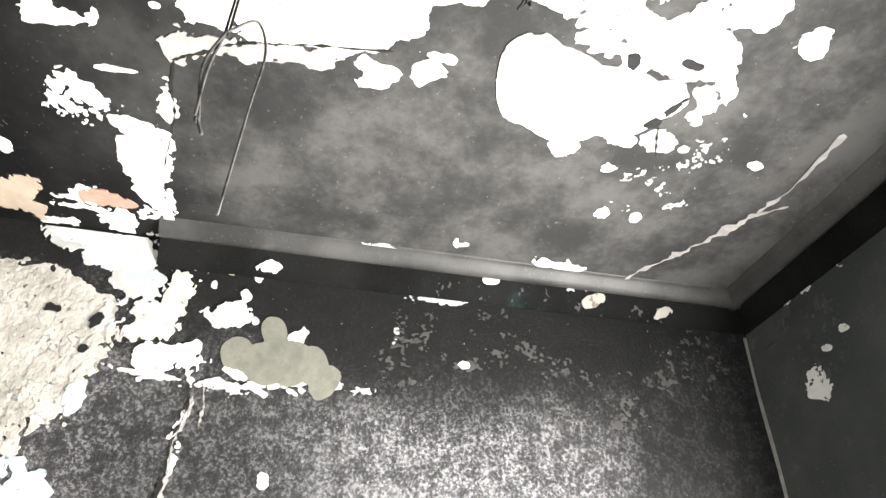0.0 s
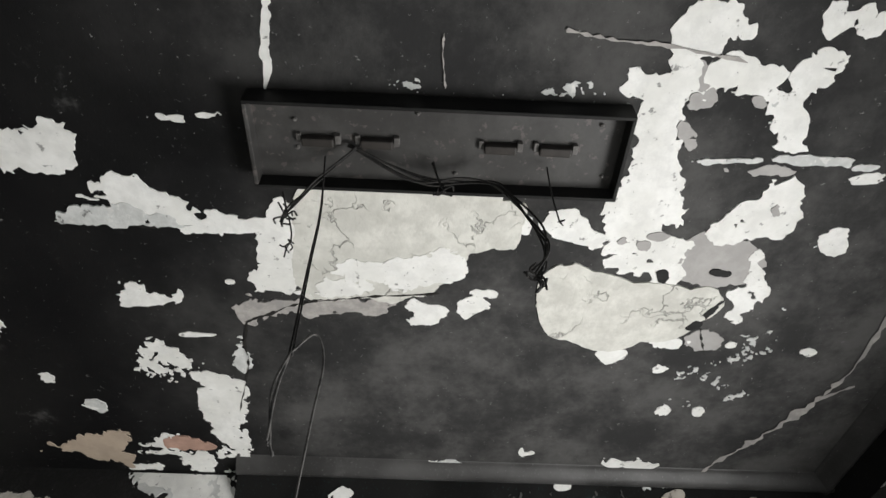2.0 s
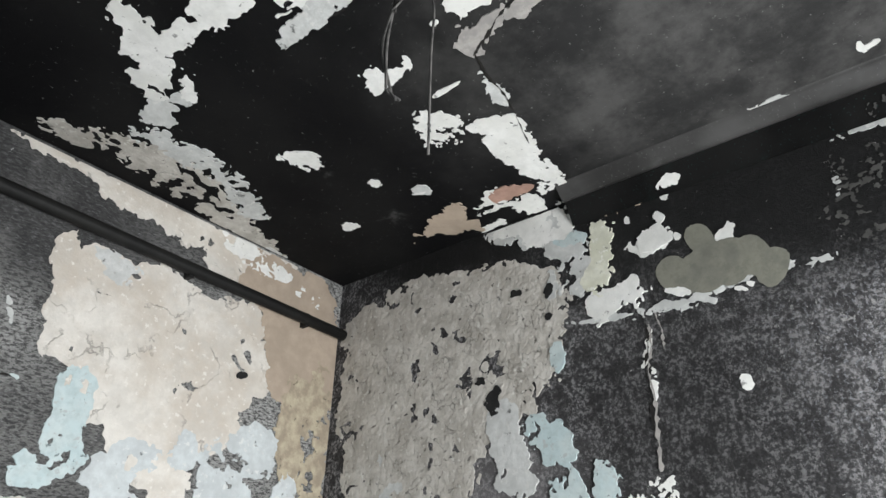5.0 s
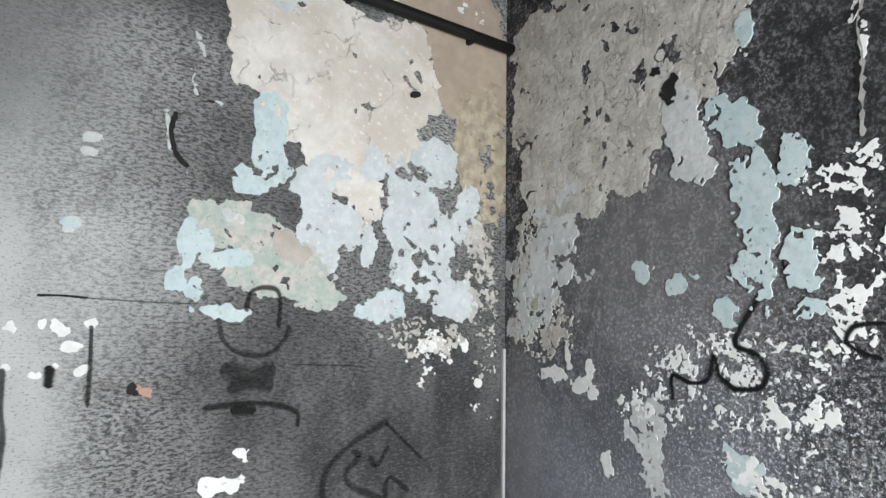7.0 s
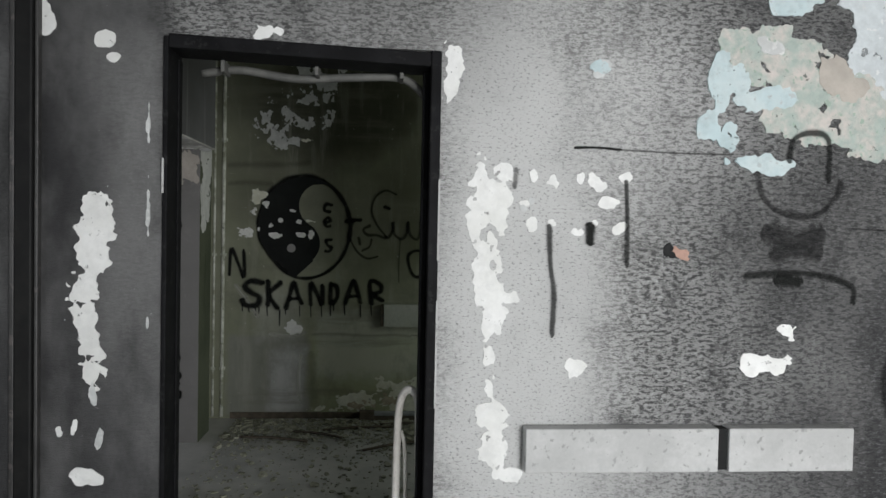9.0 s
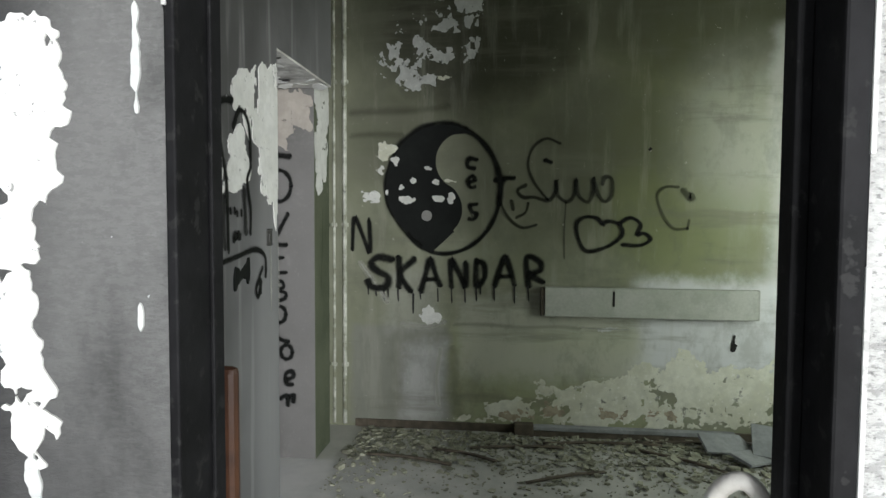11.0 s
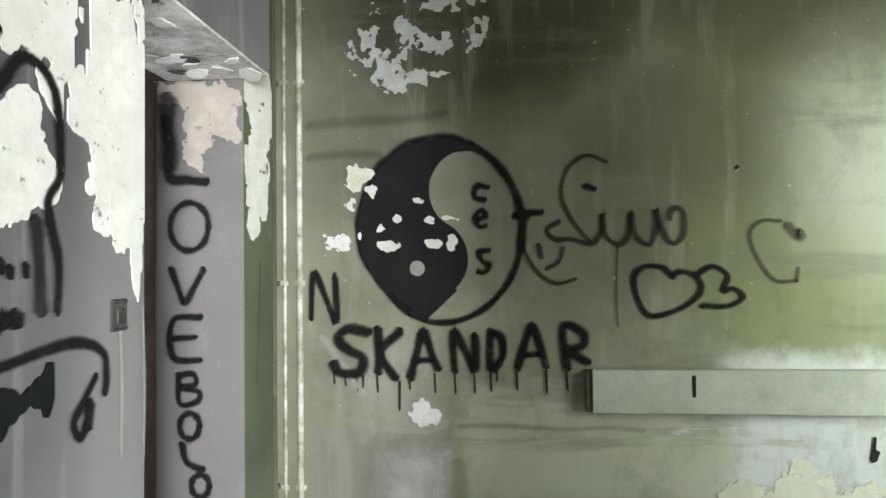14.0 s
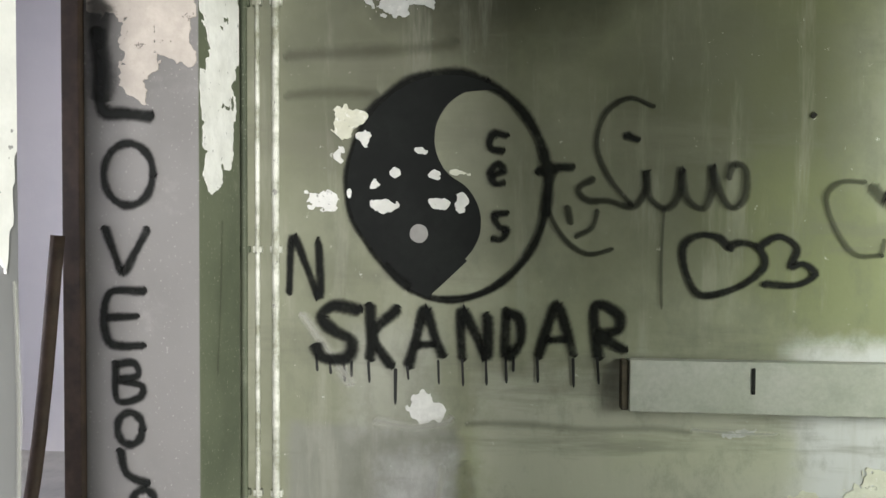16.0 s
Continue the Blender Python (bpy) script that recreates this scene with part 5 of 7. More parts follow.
stroke("line", scrawl_b, "B", spray, [(-1.645, 1.730), (-1.571, 1.721), (-1.546, 1.677), (-1.588, 1.646), (-1.639, 1.631)], 0.017)
stroke("crack", ceiling, "C", crack_filler, [(-1.077, -3.597), (-0.818, -3.600), (-0.643, -3.559)], 0.024)
stroke("crack", ceiling, "C", crack_filler, [(-0.643, -3.559), (-0.489, -3.487), (-0.332, -3.404)], 0.042)
stroke("crack", ceiling, "C", crack_filler, [(-0.332, -3.404), (-0.205, -3.323), (-0.039, -3.269)], 0.025)
stroke("crack", ceiling, "C", crack_filler, [(-1.947, -2.428), (-1.928, -2.546), (-1.921, -2.663), (-1.892, -2.854)], 0.009)
stroke("crack", ceiling, "C", crack_filler, [(-0.721, -3.646), (-0.643, -3.559)], 0.013)
stroke("crack", ceiling, "C", dark_crack, [(-0.943, -1.562), (-0.987, -1.648), (-1.035, -1.742), (-1.077, -1.953), (-1.105, -2.178)], 0.011)
stroke("crack", ceiling, "C", dark_crack, [(-0.943, -1.567), (-0.833, -1.543), (-0.716, -1.537), (-0.452, -1.466)], 0.009)
stroke("crack", ceiling, "C", dark_crack, [(-1.322, -1.097), (-1.337, -1.226), (-1.324, -1.346), (-1.338, -1.474)], 0.009)
stroke("crack", ceiling, "C", dark_crack, [(-0.979, -2.971), (-1.016, -3.007), (-1.061, -3.032), (-1.112, -3.044)], 0.028)
stroke("crack", ceiling, "C", crack_filler, [(-1.925, -2.154), (-1.873, -2.154), (-1.791, -2.163)], 0.005)
stroke("crack", ceiling, "C", dark_crack, [(-0.990, -3.022), (-0.924, -3.047), (-0.863, -3.074)], 0.007)
stroke("crack", wall_b, "B", crack_filler, [(-1.680, 2.835), (-1.699, 2.755), (-1.700, 2.678)], 0.010)
stroke("lifted_edge", wall_a, "A", dark_crack, [(-1.564, 2.464), (-1.575, 2.398), (-1.562, 2.332), (-1.536, 2.290), (-1.507, 2.270)], 0.014)
stroke("lifted_edge", wall_a, "A", dark_crack, [(-1.500, 2.504), (-1.447, 2.532), (-1.404, 2.521)], 0.008)
stroke("water_stain", wall_m, "M", grime, [(-3.101, 0.675), (-2.913, 0.680), (-2.681, 0.666), (-2.451, 0.676), (-2.314, 0.662)], 0.031)
stroke("water_stain", wall_m, "M", pale_run, [(-2.313, 0.676), (-2.177, 0.667), (-2.019, 0.667)], 0.023)
stroke("water_stain", wall_m, "M", pale_run, [(-3.432, 0.675), (-3.290, 0.656), (-3.148, 0.691)], 0.047)
stroke("water_stain", wall_m, "M", grime, [(-3.762, 2.007), (-3.567, 2.015), (-3.325, 2.021), (-3.133, 2.040)], 0.059)
stroke("water_stain", wall_m, "M", grime, [(-3.763, 1.862), (-3.617, 1.871), (-3.423, 1.862)], 0.050)
stroke("water_stain", wall_m, "M", pale_run, [(-3.706, 1.057), (-3.551, 0.844), (-3.527, 0.797)], 0.052)
stroke("water_stain", wall_m, "M", grime, [(-3.106, 0.511), (-3.095, 0.266), (-3.084, 0.081)], 0.090)
stroke("water_stain", wall_m, "M", pale_run, [(-3.191, 0.510), (-3.214, 0.325), (-3.199, 0.140)], 0.042)
stroke("wet_streak", wall_l, "L", pale_run, [(1.810, 1.242), (1.816, 1.133), (1.814, 0.962)], 0.016)
stroke("wet_streak", wall_l, "L", pale_run, [(1.897, 1.279), (1.904, 1.116), (1.900, 0.934)], 0.014)
stroke("wet_streak", wall_r, "R", grime, [(2.863, 1.390), (2.846, 1.132), (2.825, 0.939)], 0.019)
stroke("scratch", wall_b, "B", spray, [(-1.380, 1.966), (-1.373, 1.913), (-1.393, 1.876)], 0.009)
stroke("crack", wall_b, "B", crack_filler, [(-1.657, 2.776), (-1.654, 2.694), (-1.632, 2.619), (-1.639, 2.506), (-1.631, 2.401), (-1.625, 2.271)], 0.016)
stroke("crack", wall_b, "B", dark_crack, [(-1.646, 2.780), (-1.643, 2.697), (-1.621, 2.622), (-1.627, 2.510), (-1.618, 2.404)], 0.010)
patch("dark_half", mural, "M", mural_black, 5, [(-3.18, 1.524, 0.40, 0.44, 0)], rough=0.0012, lift=0.0055, clean=True, shape=dark_half)
patch("pale_dot", mural, "M", grey_undercoat, 6, [(-3.28, 1.36, 0.033, 0.033, 177)], rough=0.001, lift=0.0065, clean=True)

# ---- peeling paint and plaster ----
patch("bare_plaster", wall_a, "A", tan_paint, 12, [(-0.24, 3.05, 0.226, 0.344, 16), (-0.33, 3.24, 0.287, 0.145, 171)], rough=.01, lift=.003, p=6)
patch("bare_plaster", wall_a, "A", yellow_plaster, 13, [(-0.16, 2.52, 0.148, 0.303, 8), (-0.07, 2.68, 0.074, 0.240, 12)], rough=.03, holes=.15, lift=.0035)
patch("paint_chip", wall_a, "A", pale_paint, 21, [(-1.86, 2.02, 0.026, 0.020, 9)], rough=.008)
patch("paint_chip", wall_a, "A", pale_paint, 22, [(-1.83, 2.33, 0.030, 0.016, 9), (-1.82, 2.28, 0.027, 0.012, 8)], rough=.008)
patch("lifted_edge", wall_a, "A", blue_paint, 23, [(-1.49, 2.49, 0.031, 0.011, 34), (-1.45, 2.52, 0.041, 0.011, 14)], rough=.006)
patch("lifted_edge", wall_a, "A", pale_paint, 24, [(-1.58, 2.39, 0.010, 0.068, 11)], rough=.006)
patch("white_paint_strip", wall_a, "A", white_paint, 25, [(-2.23, 1.68, 0.023, 0.041, 4), (-2.19, 1.62, 0.053, 0.049, 4), (-2.15, 1.69, 0.021, 0.021, 0), (-2.15, 1.55, 0.016, 0.021, 0), (-2.23, 1.56, 0.029, 0.070, 0), (-2.21, 1.45, 0.030, 0.065, 4), (-2.19, 1.35, 0.039, 0.061, 0), (-2.16, 1.42, 0.014, 0.033, 4), (-2.17, 1.25, 0.035, 0.061, 0), (-2.18, 1.15, 0.023, 0.053, 0), (-2.18, 1.04, 0.021, 0.053, 0), (-2.17, 0.96, 0.049, 0.053, 0), (-2.17, 0.87, 0.049, 0.061, 0), (-2.12, 0.79, 0.035, 0.028, 0), (-2.13, 1.32, 0.014, 0.010, 0)], rough=.016)
patch("white_paint_strip", wall_a, "A", white_paint, 26, [(-3.32, 1.57, 0.030, 0.042, 0), (-3.33, 1.50, 0.051, 0.034, 5), (-3.33, 1.42, 0.051, 0.060, 0), (-3.35, 1.34, 0.039, 0.057, 0), (-3.35, 1.24, 0.030, 0.045, 0), (-3.33, 1.15, 0.023, 0.021, 0), (-3.33, 1.08, 0.030, 0.048, 5)], rough=.016)
patch("paint_chip", wall_a, "A", white_paint, 27, [(-3.35, 0.79, 0.046, 0.027, 0)], rough=.012)
patch("paint_chip", wall_a, "A", white_paint, 28, [(-3.38, 0.94, 0.006, 0.021, 0)], rough=.008)
patch("paint_chip", wall_a, "A", white_paint, 29, [(-2.32, 1.98, 0.022, 0.075, 0)], rough=.01)
patch("paint_chip", wall_a, "A", white_paint, 30, [(-2.86, 2.08, 0.036, 0.023, 4), (-2.82, 2.08, 0.021, 0.016, 0)], rough=.01)
patch("paint_chip", wall_a, "A", white_paint, 31, [(-3.28, 1.99, 0.019, 0.012, 0), (-3.30, 2.04, 0.023, 0.021, 0)], rough=.01)
patch("paint_chip", wall_a, "A", white_paint, 32, [(-3.47, 2.10, 0.015, 0.049, 5)], rough=.01)
patch("paint_chip", wall_a, "A", blue_paint, 33, [(-1.87, 2.02, 0.026, 0.018, 4)], rough=.01)
patch("paint_dab", wall_a, "A", white_paint, 34, [(-2.12, 1.69, 0.016, 0.016, 4)], rough=.004)
patch("paint_dab", wall_a, "A", white_paint, 35, [(-2.06, 1.69, 0.011, 0.020, 4)], rough=.004)
patch("paint_dab", wall_a, "A", white_paint, 36, [(-2.00, 1.68, 0.019, 0.019, 0)], rough=.004)
patch("paint_dab", wall_a, "A", white_paint, 37, [(-1.92, 1.69, 0.011, 0.015, 4)], rough=.004)
patch("paint_dab", wall_a, "A", white_paint, 38, [(-1.87, 1.68, 0.019, 0.025, 0)], rough=.004)
patch("paint_dab", wall_a, "A", white_paint, 39, [(-1.78, 1.69, 0.019, 0.019, 0)], rough=.004)
patch("paint_dab", wall_a, "A", white_paint, 40, [(-2.06, 1.55, 0.019, 0.025, 0)], rough=.004)
patch("paint_dab", wall_a, "A", white_paint, 41, [(-2.00, 1.54, 0.018, 0.014, 0)], rough=.004)
patch("paint_dab", wall_a, "A", white_paint, 42, [(-1.92, 1.53, 0.019, 0.016, 0)], rough=.004)
patch("paint_dab", wall_a, "A", white_paint, 43, [(-1.87, 1.55, 0.011, 0.010, 4)], rough=.004)
patch("paint_dab", wall_a, "A", white_paint, 44, [(-1.79, 1.54, 0.019, 0.016, 4)], rough=.004)
patch("paint_dab", wall_a, "A", white_paint, 45, [(-1.83, 1.61, 0.032, 0.016, 0)], rough=.004)
patch("paint_dab", wall_a, "A", white_paint, 46, [(-2.09, 1.61, 0.014, 0.009, 0)], rough=.004)
patch("paint_chip", wall_a, "A", white_paint, 47, [(-1.92, 1.10, 0.033, 0.030, 0)], rough=.008)
patch("paint_chip", wall_a, "A", white_paint, 48, [(-1.35, 1.12, 0.041, 0.044, 0), (-1.29, 1.13, 0.052, 0.026, 0)], rough=.012)
patch("paint_chip", wall_a, "A", white_paint, 49, [(-1.25, 1.23, 0.030, 0.019, 0), (-1.23, 1.20, 0.011, 0.007, 0)], rough=.008)
patch("bolt_hole", wall_a, "A", black_hole, 50, [(-1.64, 1.47, 0.018, 0.018, 0)], rough=.003)
patch("brick_chip", wall_a, "A", brick_paint, 51, [(-1.60, 1.46, 0.025, 0.021, 0)], rough=.008)
patch("peeling_paint", wall_a, "A", white_paint, 52, [(-1.12, 3.62, 0.250, 0.067, 16), (-0.92, 3.55, 0.156, 0.054, 177), (-0.70, 3.43, 0.108, 0.056, 165), (-1.30, 3.57, 0.135, 0.047, 31), (-0.44, 3.31, 0.238, 0.036, 171)], rough=.03, holes=.3, lift=.005)
patch("peeling_paint", wall_a, "A", pale_paint, 53, [(-1.18, 3.05, 0.092, 0.049, 168)], rough=.02, holes=.3)
patch("paint_chip", wall_a, "A", pale_paint, 54, [(-1.51, 2.61, 0.010, 0.053, 14), (-1.50, 2.76, 0.008, 0.041, 17)], rough=.01, holes=.1)
patch("paint_sheet", wall_b, "B", grey_undercoat, 61, [(-1.82, 1.84, 0.117, 0.076, 0), (-1.91, 1.79, 0.069, 0.063, 0), (-1.72, 1.87, 0.053, 0.099, 0)], rough=.012, lift=.004)
patch("paint_sheet", wall_b, "B", white_paint, 62, [(-1.71, 1.97, 0.041, 0.036, 4), (-1.87, 1.91, 0.035, 0.021, 5)], rough=.02, lift=.005)
patch("white_speckle", wall_b, "B", white_paint, 63, [(-1.61, 2.20, 0.044, 0.053, 8), (-1.59, 2.02, 0.039, 0.106, 8), (-1.55, 1.87, 0.039, 0.105, 0), (-1.52, 2.16, 0.066, 0.035, 8)], rough=.05, holes=.65)
patch("white_speckle", wall_b, "B", white_paint, 64, [(-1.74, 1.70, 0.090, 0.028, 175), (-1.85, 1.70, 0.083, 0.028, 175), (-1.57, 1.74, 0.049, 0.033, 0)], rough=.05, holes=.6)
patch("paint_chip", wall_b, "B", white_paint, 65, [(-1.94, 2.50, 0.015, 0.021, 14)], rough=.008)
patch("crack_chip", wall_b, "B", white_paint, 66, [(-1.64, 2.54, 0.013, 0.046, 5), (-1.64, 2.70, 0.009, 0.060, 20)], rough=.012)
patch("paint_chip", wall_b, "B", white_paint, 67, [(-1.79, 3.290, 0.018, 0.013, 174)], rough=.01)
patch("paint_chip", wall_b, "K", white_paint, 67, [(-1.83, 3.325, 0.032, 0.016, 174)], rough=.01)
patch("paint_chip", wall_b, "B", white_paint, 68, [(-2.63, 3.00, 0.025, 0.019, 177)], rough=.008)
patch("paint_chip", wall_b, "B", pale_paint, 72, [(-2.55, 3.290, 0.203, 0.013, 174)], rough=.012, holes=.3)
patch("paint_chip", wall_b, "K", pale_paint, 72, [(-3.12, 3.384, 0.052, 0.014, 175)], rough=.012, holes=.3)
patch("paint_chip", wall_b, "B", tan_paint, 73, [(-1.65, 3.30, 0.075, 0.020, 173)], rough=.012)
patch("crack_chip", wall_b, "B", pale_paint, 74, [(-2.21, 2.86, 0.060, 0.009, 176), (-1.99, 2.86, 0.120, 0.009, 176), (-1.81, 2.84, 0.140, 0.017, 176)], rough=.015, holes=.2)
patch("paint_chip", wall_b, "B", pale_paint, 75, [(-2.35, 3.10, 0.013, 0.063, 173), (-2.38, 3.07, 0.045, 0.012, 177)], rough=.02, holes=.3)
patch("white_streak", wall_b, "B", white_paint, 77, [(-0.41, 1.62, 0.020, 0.052, 178), (-0.32, 1.52, 0.070, 0.025, 176), (-0.54, 1.56, 0.025, 0.045, 175), (-0.50, 1.49, 0.046, 0.032, 176), (-0.58, 1.46, 0.024, 0.027, 175)], rough=.015, holes=.2)
patch("white_streak", wall_b, "B", white_paint, 78, [(-0.64, 1.18, 0.023, 0.047, 170)], rough=.012)
patch("white_streak", wall_b, "B", pale_paint, 79, [(-0.84, 1.30, 0.056, 0.180, 171), (-0.88, 1.44, 0.055, 0.032, 174), (-0.76, 1.36, 0.055, 0.030, 175)], rough=.035, holes=.25)
patch("white_speckle", wall_b, "B", white_paint, 80, [(-1.33, 1.30, 0.197, 0.098, 168), (-1.19, 1.57, 0.192, 0.094, 177), (-1.37, 1.51, 0.105, 0.105, 176)], rough=.05, holes=1.12, lift=.0025)
patch("blue_paint_patch", wall_b, "B", blue_paint, 81, [(-1.20, 1.26, 0.057, 0.070, 169), (-1.17, 1.33, 0.031, 0.028, 169)], rough=.02)
patch("faded_paint_patch", wall_b, "B", pale_paint, 82, [(-0.30, 2.10, 0.182, 0.105, 6), (-0.23, 1.88, 0.150, 0.131, 2), (-0.36, 2.25, 0.147, 0.079, 10), (-0.15, 1.72, 0.116, 0.063, 0), (-0.41, 2.40, 0.179, 0.105, 12), (-0.26, 2.00, 0.225, 0.050, 4)], rough=.04, holes=.4, lift=.002)
patch("white_paint_patch", ceiling, "C", white_paint, 92, [(-1.59, -1.13, 0.090, 0.051, 90), (-1.54, -1.17, 0.054, 0.035, 51), (-1.54, -1.09, 0.062, 0.029, 77)], rough=.02)
patch("white_paint_patch", ceiling, "C", white_paint, 93, [(-1.56, -1.14, 0.079, 0.068, 114), (-1.56, -1.01, 0.067, 0.048, 86), (-1.56, -0.86, 0.149, 0.039, 102)], rough=.02)
patch("white_paint_patch", ceiling, "C", white_paint, 94, [(-1.63, -0.76, 0.115, 0.071, 68), (-1.53, -0.66, 0.120, 0.066, 60), (-1.40, -0.68, 0.056, 0.022, 48), (-1.70, -0.80, 0.069, 0.042, 82)], rough=.025, holes=.1)
patch("grey_patch", ceiling, "C", pale_paint, 95, [(-1.41, -0.49, 0.095, 0.059, 90), (-1.41, -0.61, 0.063, 0.041, 69)], rough=.02, lift=.0015)
patch("paint_chip", ceiling, "C", white_paint, 101, [(-0.62, -0.81, 0.023, 0.015, 49)], rough=.006)
patch("peeling_paint", ceiling, "C", white_paint, 107, [(-0.65, -1.37, 0.050, 0.051, 86), (-0.52, -1.42, 0.060, 0.137, 86), (-0.38, -1.38, 0.047, 0.081, 87), (-0.30, -1.42, 0.018, 0.157, 87)], rough=.03, holes=.25)
patch("exposed_brick", ceiling, "C", brick_paint, 108, [(-0.23, -1.24, 0.077, 0.045, 87)], rough=.012, lift=.004)
patch("peeling_paint", ceiling, "C", white_paint, 109, [(-0.23, -1.14, 0.079, 0.049, 87), (-0.07, -1.24, 0.068, 0.087, 87), (0.05, -1.02, 0.107, 0.105, 87), (0.13, -1.22, 0.150, 0.121, 87), (0.03, -1.40, 0.072, 0.064, 84), (-0.15, -1.18, 0.135, 0.025, 87)], rough=.03, holes=.3)
patch("paint_chip", ceiling, "C", tan_paint, 110, [(-0.19, -0.89, 0.106, 0.076, 47), (-0.17, -0.79, 0.136, 0.032, 86), (-0.09, -0.94, 0.049, 0.034, 45)], rough=.02)
patch("paint_chip", ceiling, "C", white_paint, 111, [(-0.45, -0.93, 0.035, 0.024, 51)], rough=.01)
patch("paint_chip", ceiling, "C", white_paint, 124, [(-0.89, -0.69, 0.080, 0.046, 133)], rough=.008)
patch("paint_chip", ceiling, "C", white_paint, 125, [(-0.61, -0.81, 0.019, 0.028, 115)], rough=.006)
patch("paint_chip", ceiling, "C", white_paint, 126, [(-0.42, -0.49, 0.041, 0.043, 112)], rough=.008)
patch("paint_chip", ceiling, "C", white_paint, 127, [(-0.45, -0.94, 0.031, 0.029, 114)], rough=.008)
patch("paint_chip", ceiling, "C", pale_paint, 128, [(-0.12, -2.25, 0.046, 0.026, 81), (-0.06, -2.16, 0.029, 0.013, 81)], rough=.01)
patch("paint_chip", ceiling, "C", white_paint, 129, [(-0.23, -2.57, 0.021, 0.020, 81)], rough=.006)
patch("bare_plaster", wall_r, "J", pink_plaster, 134, [(-3.98, 2.00, 0.180, 0.060, 0), (-4.00, 1.86, 0.041, 0.131, 0), (-3.89, 1.93, 0.068, 0.109, 176)], rough=.012)
patch("white_paint_patch", wall_r, "R", white_paint, 135, [(2.85, 2.09, 0.143, 0.260, 17), (2.84, 1.73, 0.117, 0.180, 9), (2.81, 1.53, 0.050, 0.080, 4)], rough=.015, holes=.06)
patch("plaster_patch", wall_m, "M", yellow_white, 136, [(-2.37, 0.22, 0.109, 0.090, 2), (-2.15, 0.24, 0.165, 0.115, 3), (-1.92, 0.30, 0.165, 0.150, 0), (-1.68, 0.35, 0.151, 0.172, 3), (-1.46, 0.29, 0.184, 0.144, 0), (-1.25, 0.32, 0.184, 0.129, 3), (-1.07, 0.36, 0.125, 0.173, 3), (-2.53, 0.27, 0.058, 0.054, 2), (-2.72, 0.14, 0.158, 0.048, 0), (-2.99, 0.06, 0.150, 0.024, 0), (-2.20, 0.12, 0.303, 0.058, 3), (-1.52, 0.14, 0.473, 0.063, 3)], rough=.03, holes=.08)
patch("paint_dab", wall_m, "M", white_paint, 137, [(-3.26, 0.72, 0.050, 0.072, 0)], rough=.008)
patch("paint_chip", wall_m, "M", pale_paint, 138, [(-2.14, 0.67, 0.124, 0.014, 3)], rough=.01, holes=.2)
patch("peeling_paint", wall_m, "M", pale_paint, 139, [(-3.52, 2.31, 0.066, 0.105, 178), (-3.45, 2.25, 0.075, 0.063, 178), (-3.37, 2.38, 0.120, 0.058, 175), (-3.43, 2.19, 0.048, 0.023, 178)], rough=.04, holes=.5)
patch("peeling_paint", wall_m, "M", pale_paint, 140, [(-3.17, 2.36, 0.066, 0.063, 175), (-3.22, 2.40, 0.060, 0.035, 175)], rough=.03, holes=.5)
patch("paint_chip", wall_m, "M", yellow_white, 141, [(-3.17, 2.22, 0.036, 0.015, 175)], rough=.012)
patch("paint_chip", wall_m, "M", white_paint, 142, [(-3.65, 1.48, 0.052, 0.035, 0)], rough=.008, lift=.007, p=5)
patch("paint_chip", wall_m, "M", yellow_white, 143, [(-3.56, 1.76, 0.038, 0.055, 0), (-3.52, 1.78, 0.043, 0.024, 177)], rough=.012, lift=.007)
patch("paint_chip", wall_m, "M", white_paint, 144, [(-3.48, 1.70, 0.038, 0.026, 0)], rough=.006, lift=.007)
patch("paint_chip", wall_m, "M", white_paint, 145, [(-3.57, 1.65, 0.023, 0.026, 177)], rough=.006, lift=.007)
patch("paint_chip", wall_m, "M", white_paint, 146, [(-3.44, 1.54, 0.023, 0.017, 177)], rough=.006, lift=.007)
patch("paint_chip", wall_m, "M", white_paint, 147, [(-3.36, 1.57, 0.021, 0.019, 0)], rough=.006, lift=.007)
patch("paint_chip", wall_m, "M", white_paint, 148, [(-3.40, 1.46, 0.050, 0.019, 0)], rough=.006, lift=.007)
patch("paint_chip", wall_m, "M", white_paint, 149, [(-3.20, 1.46, 0.048, 0.017, 177)], rough=.006, lift=.007)
patch("paint_chip", wall_m, "M", white_paint, 150, [(-3.13, 1.48, 0.019, 0.033, 0)], rough=.006, lift=.007)
patch("paint_chip", wall_m, "M", white_paint, 151, [(-3.22, 1.57, 0.021, 0.015, 0)], rough=.006, lift=.007)
patch("paint_chip", wall_m, "M", white_paint, 152, [(-3.27, 1.66, 0.019, 0.010, 0)], rough=.006, lift=.007)
patch("paint_chip", wall_m, "M", yellow_white, 153, [(-3.13, 1.58, 0.033, 0.012, 177)], rough=.006, lift=.007)
patch("paint_chip", wall_m, "M", white_paint, 154, [(-3.53, 1.50, 0.010, 0.019, 0)], rough=.006, lift=.007)
patch("paint_chip", wall_c, "S", white_paint, 166, [(-0.35, 3.30, 0.075, 0.012, 3)], rough=.015, holes=.2)
patch("paint_chip", wall_c, "S", pale_paint, 167, [(-0.62, 3.32, 0.026, 0.036, 57)], rough=.012)
patch("paint_chip", wall_c, "S", white_paint, 168, [(-0.43, 3.02, 0.038, 0.015, 24), (-0.52, 3.07, 0.021, 0.012, 28)], rough=.012, holes=.3)
patch("paint_chip", wall_c, "S", grey_undercoat, 169, [(-0.38, 3.42, 0.048, 0.028, 178)], rough=.012)
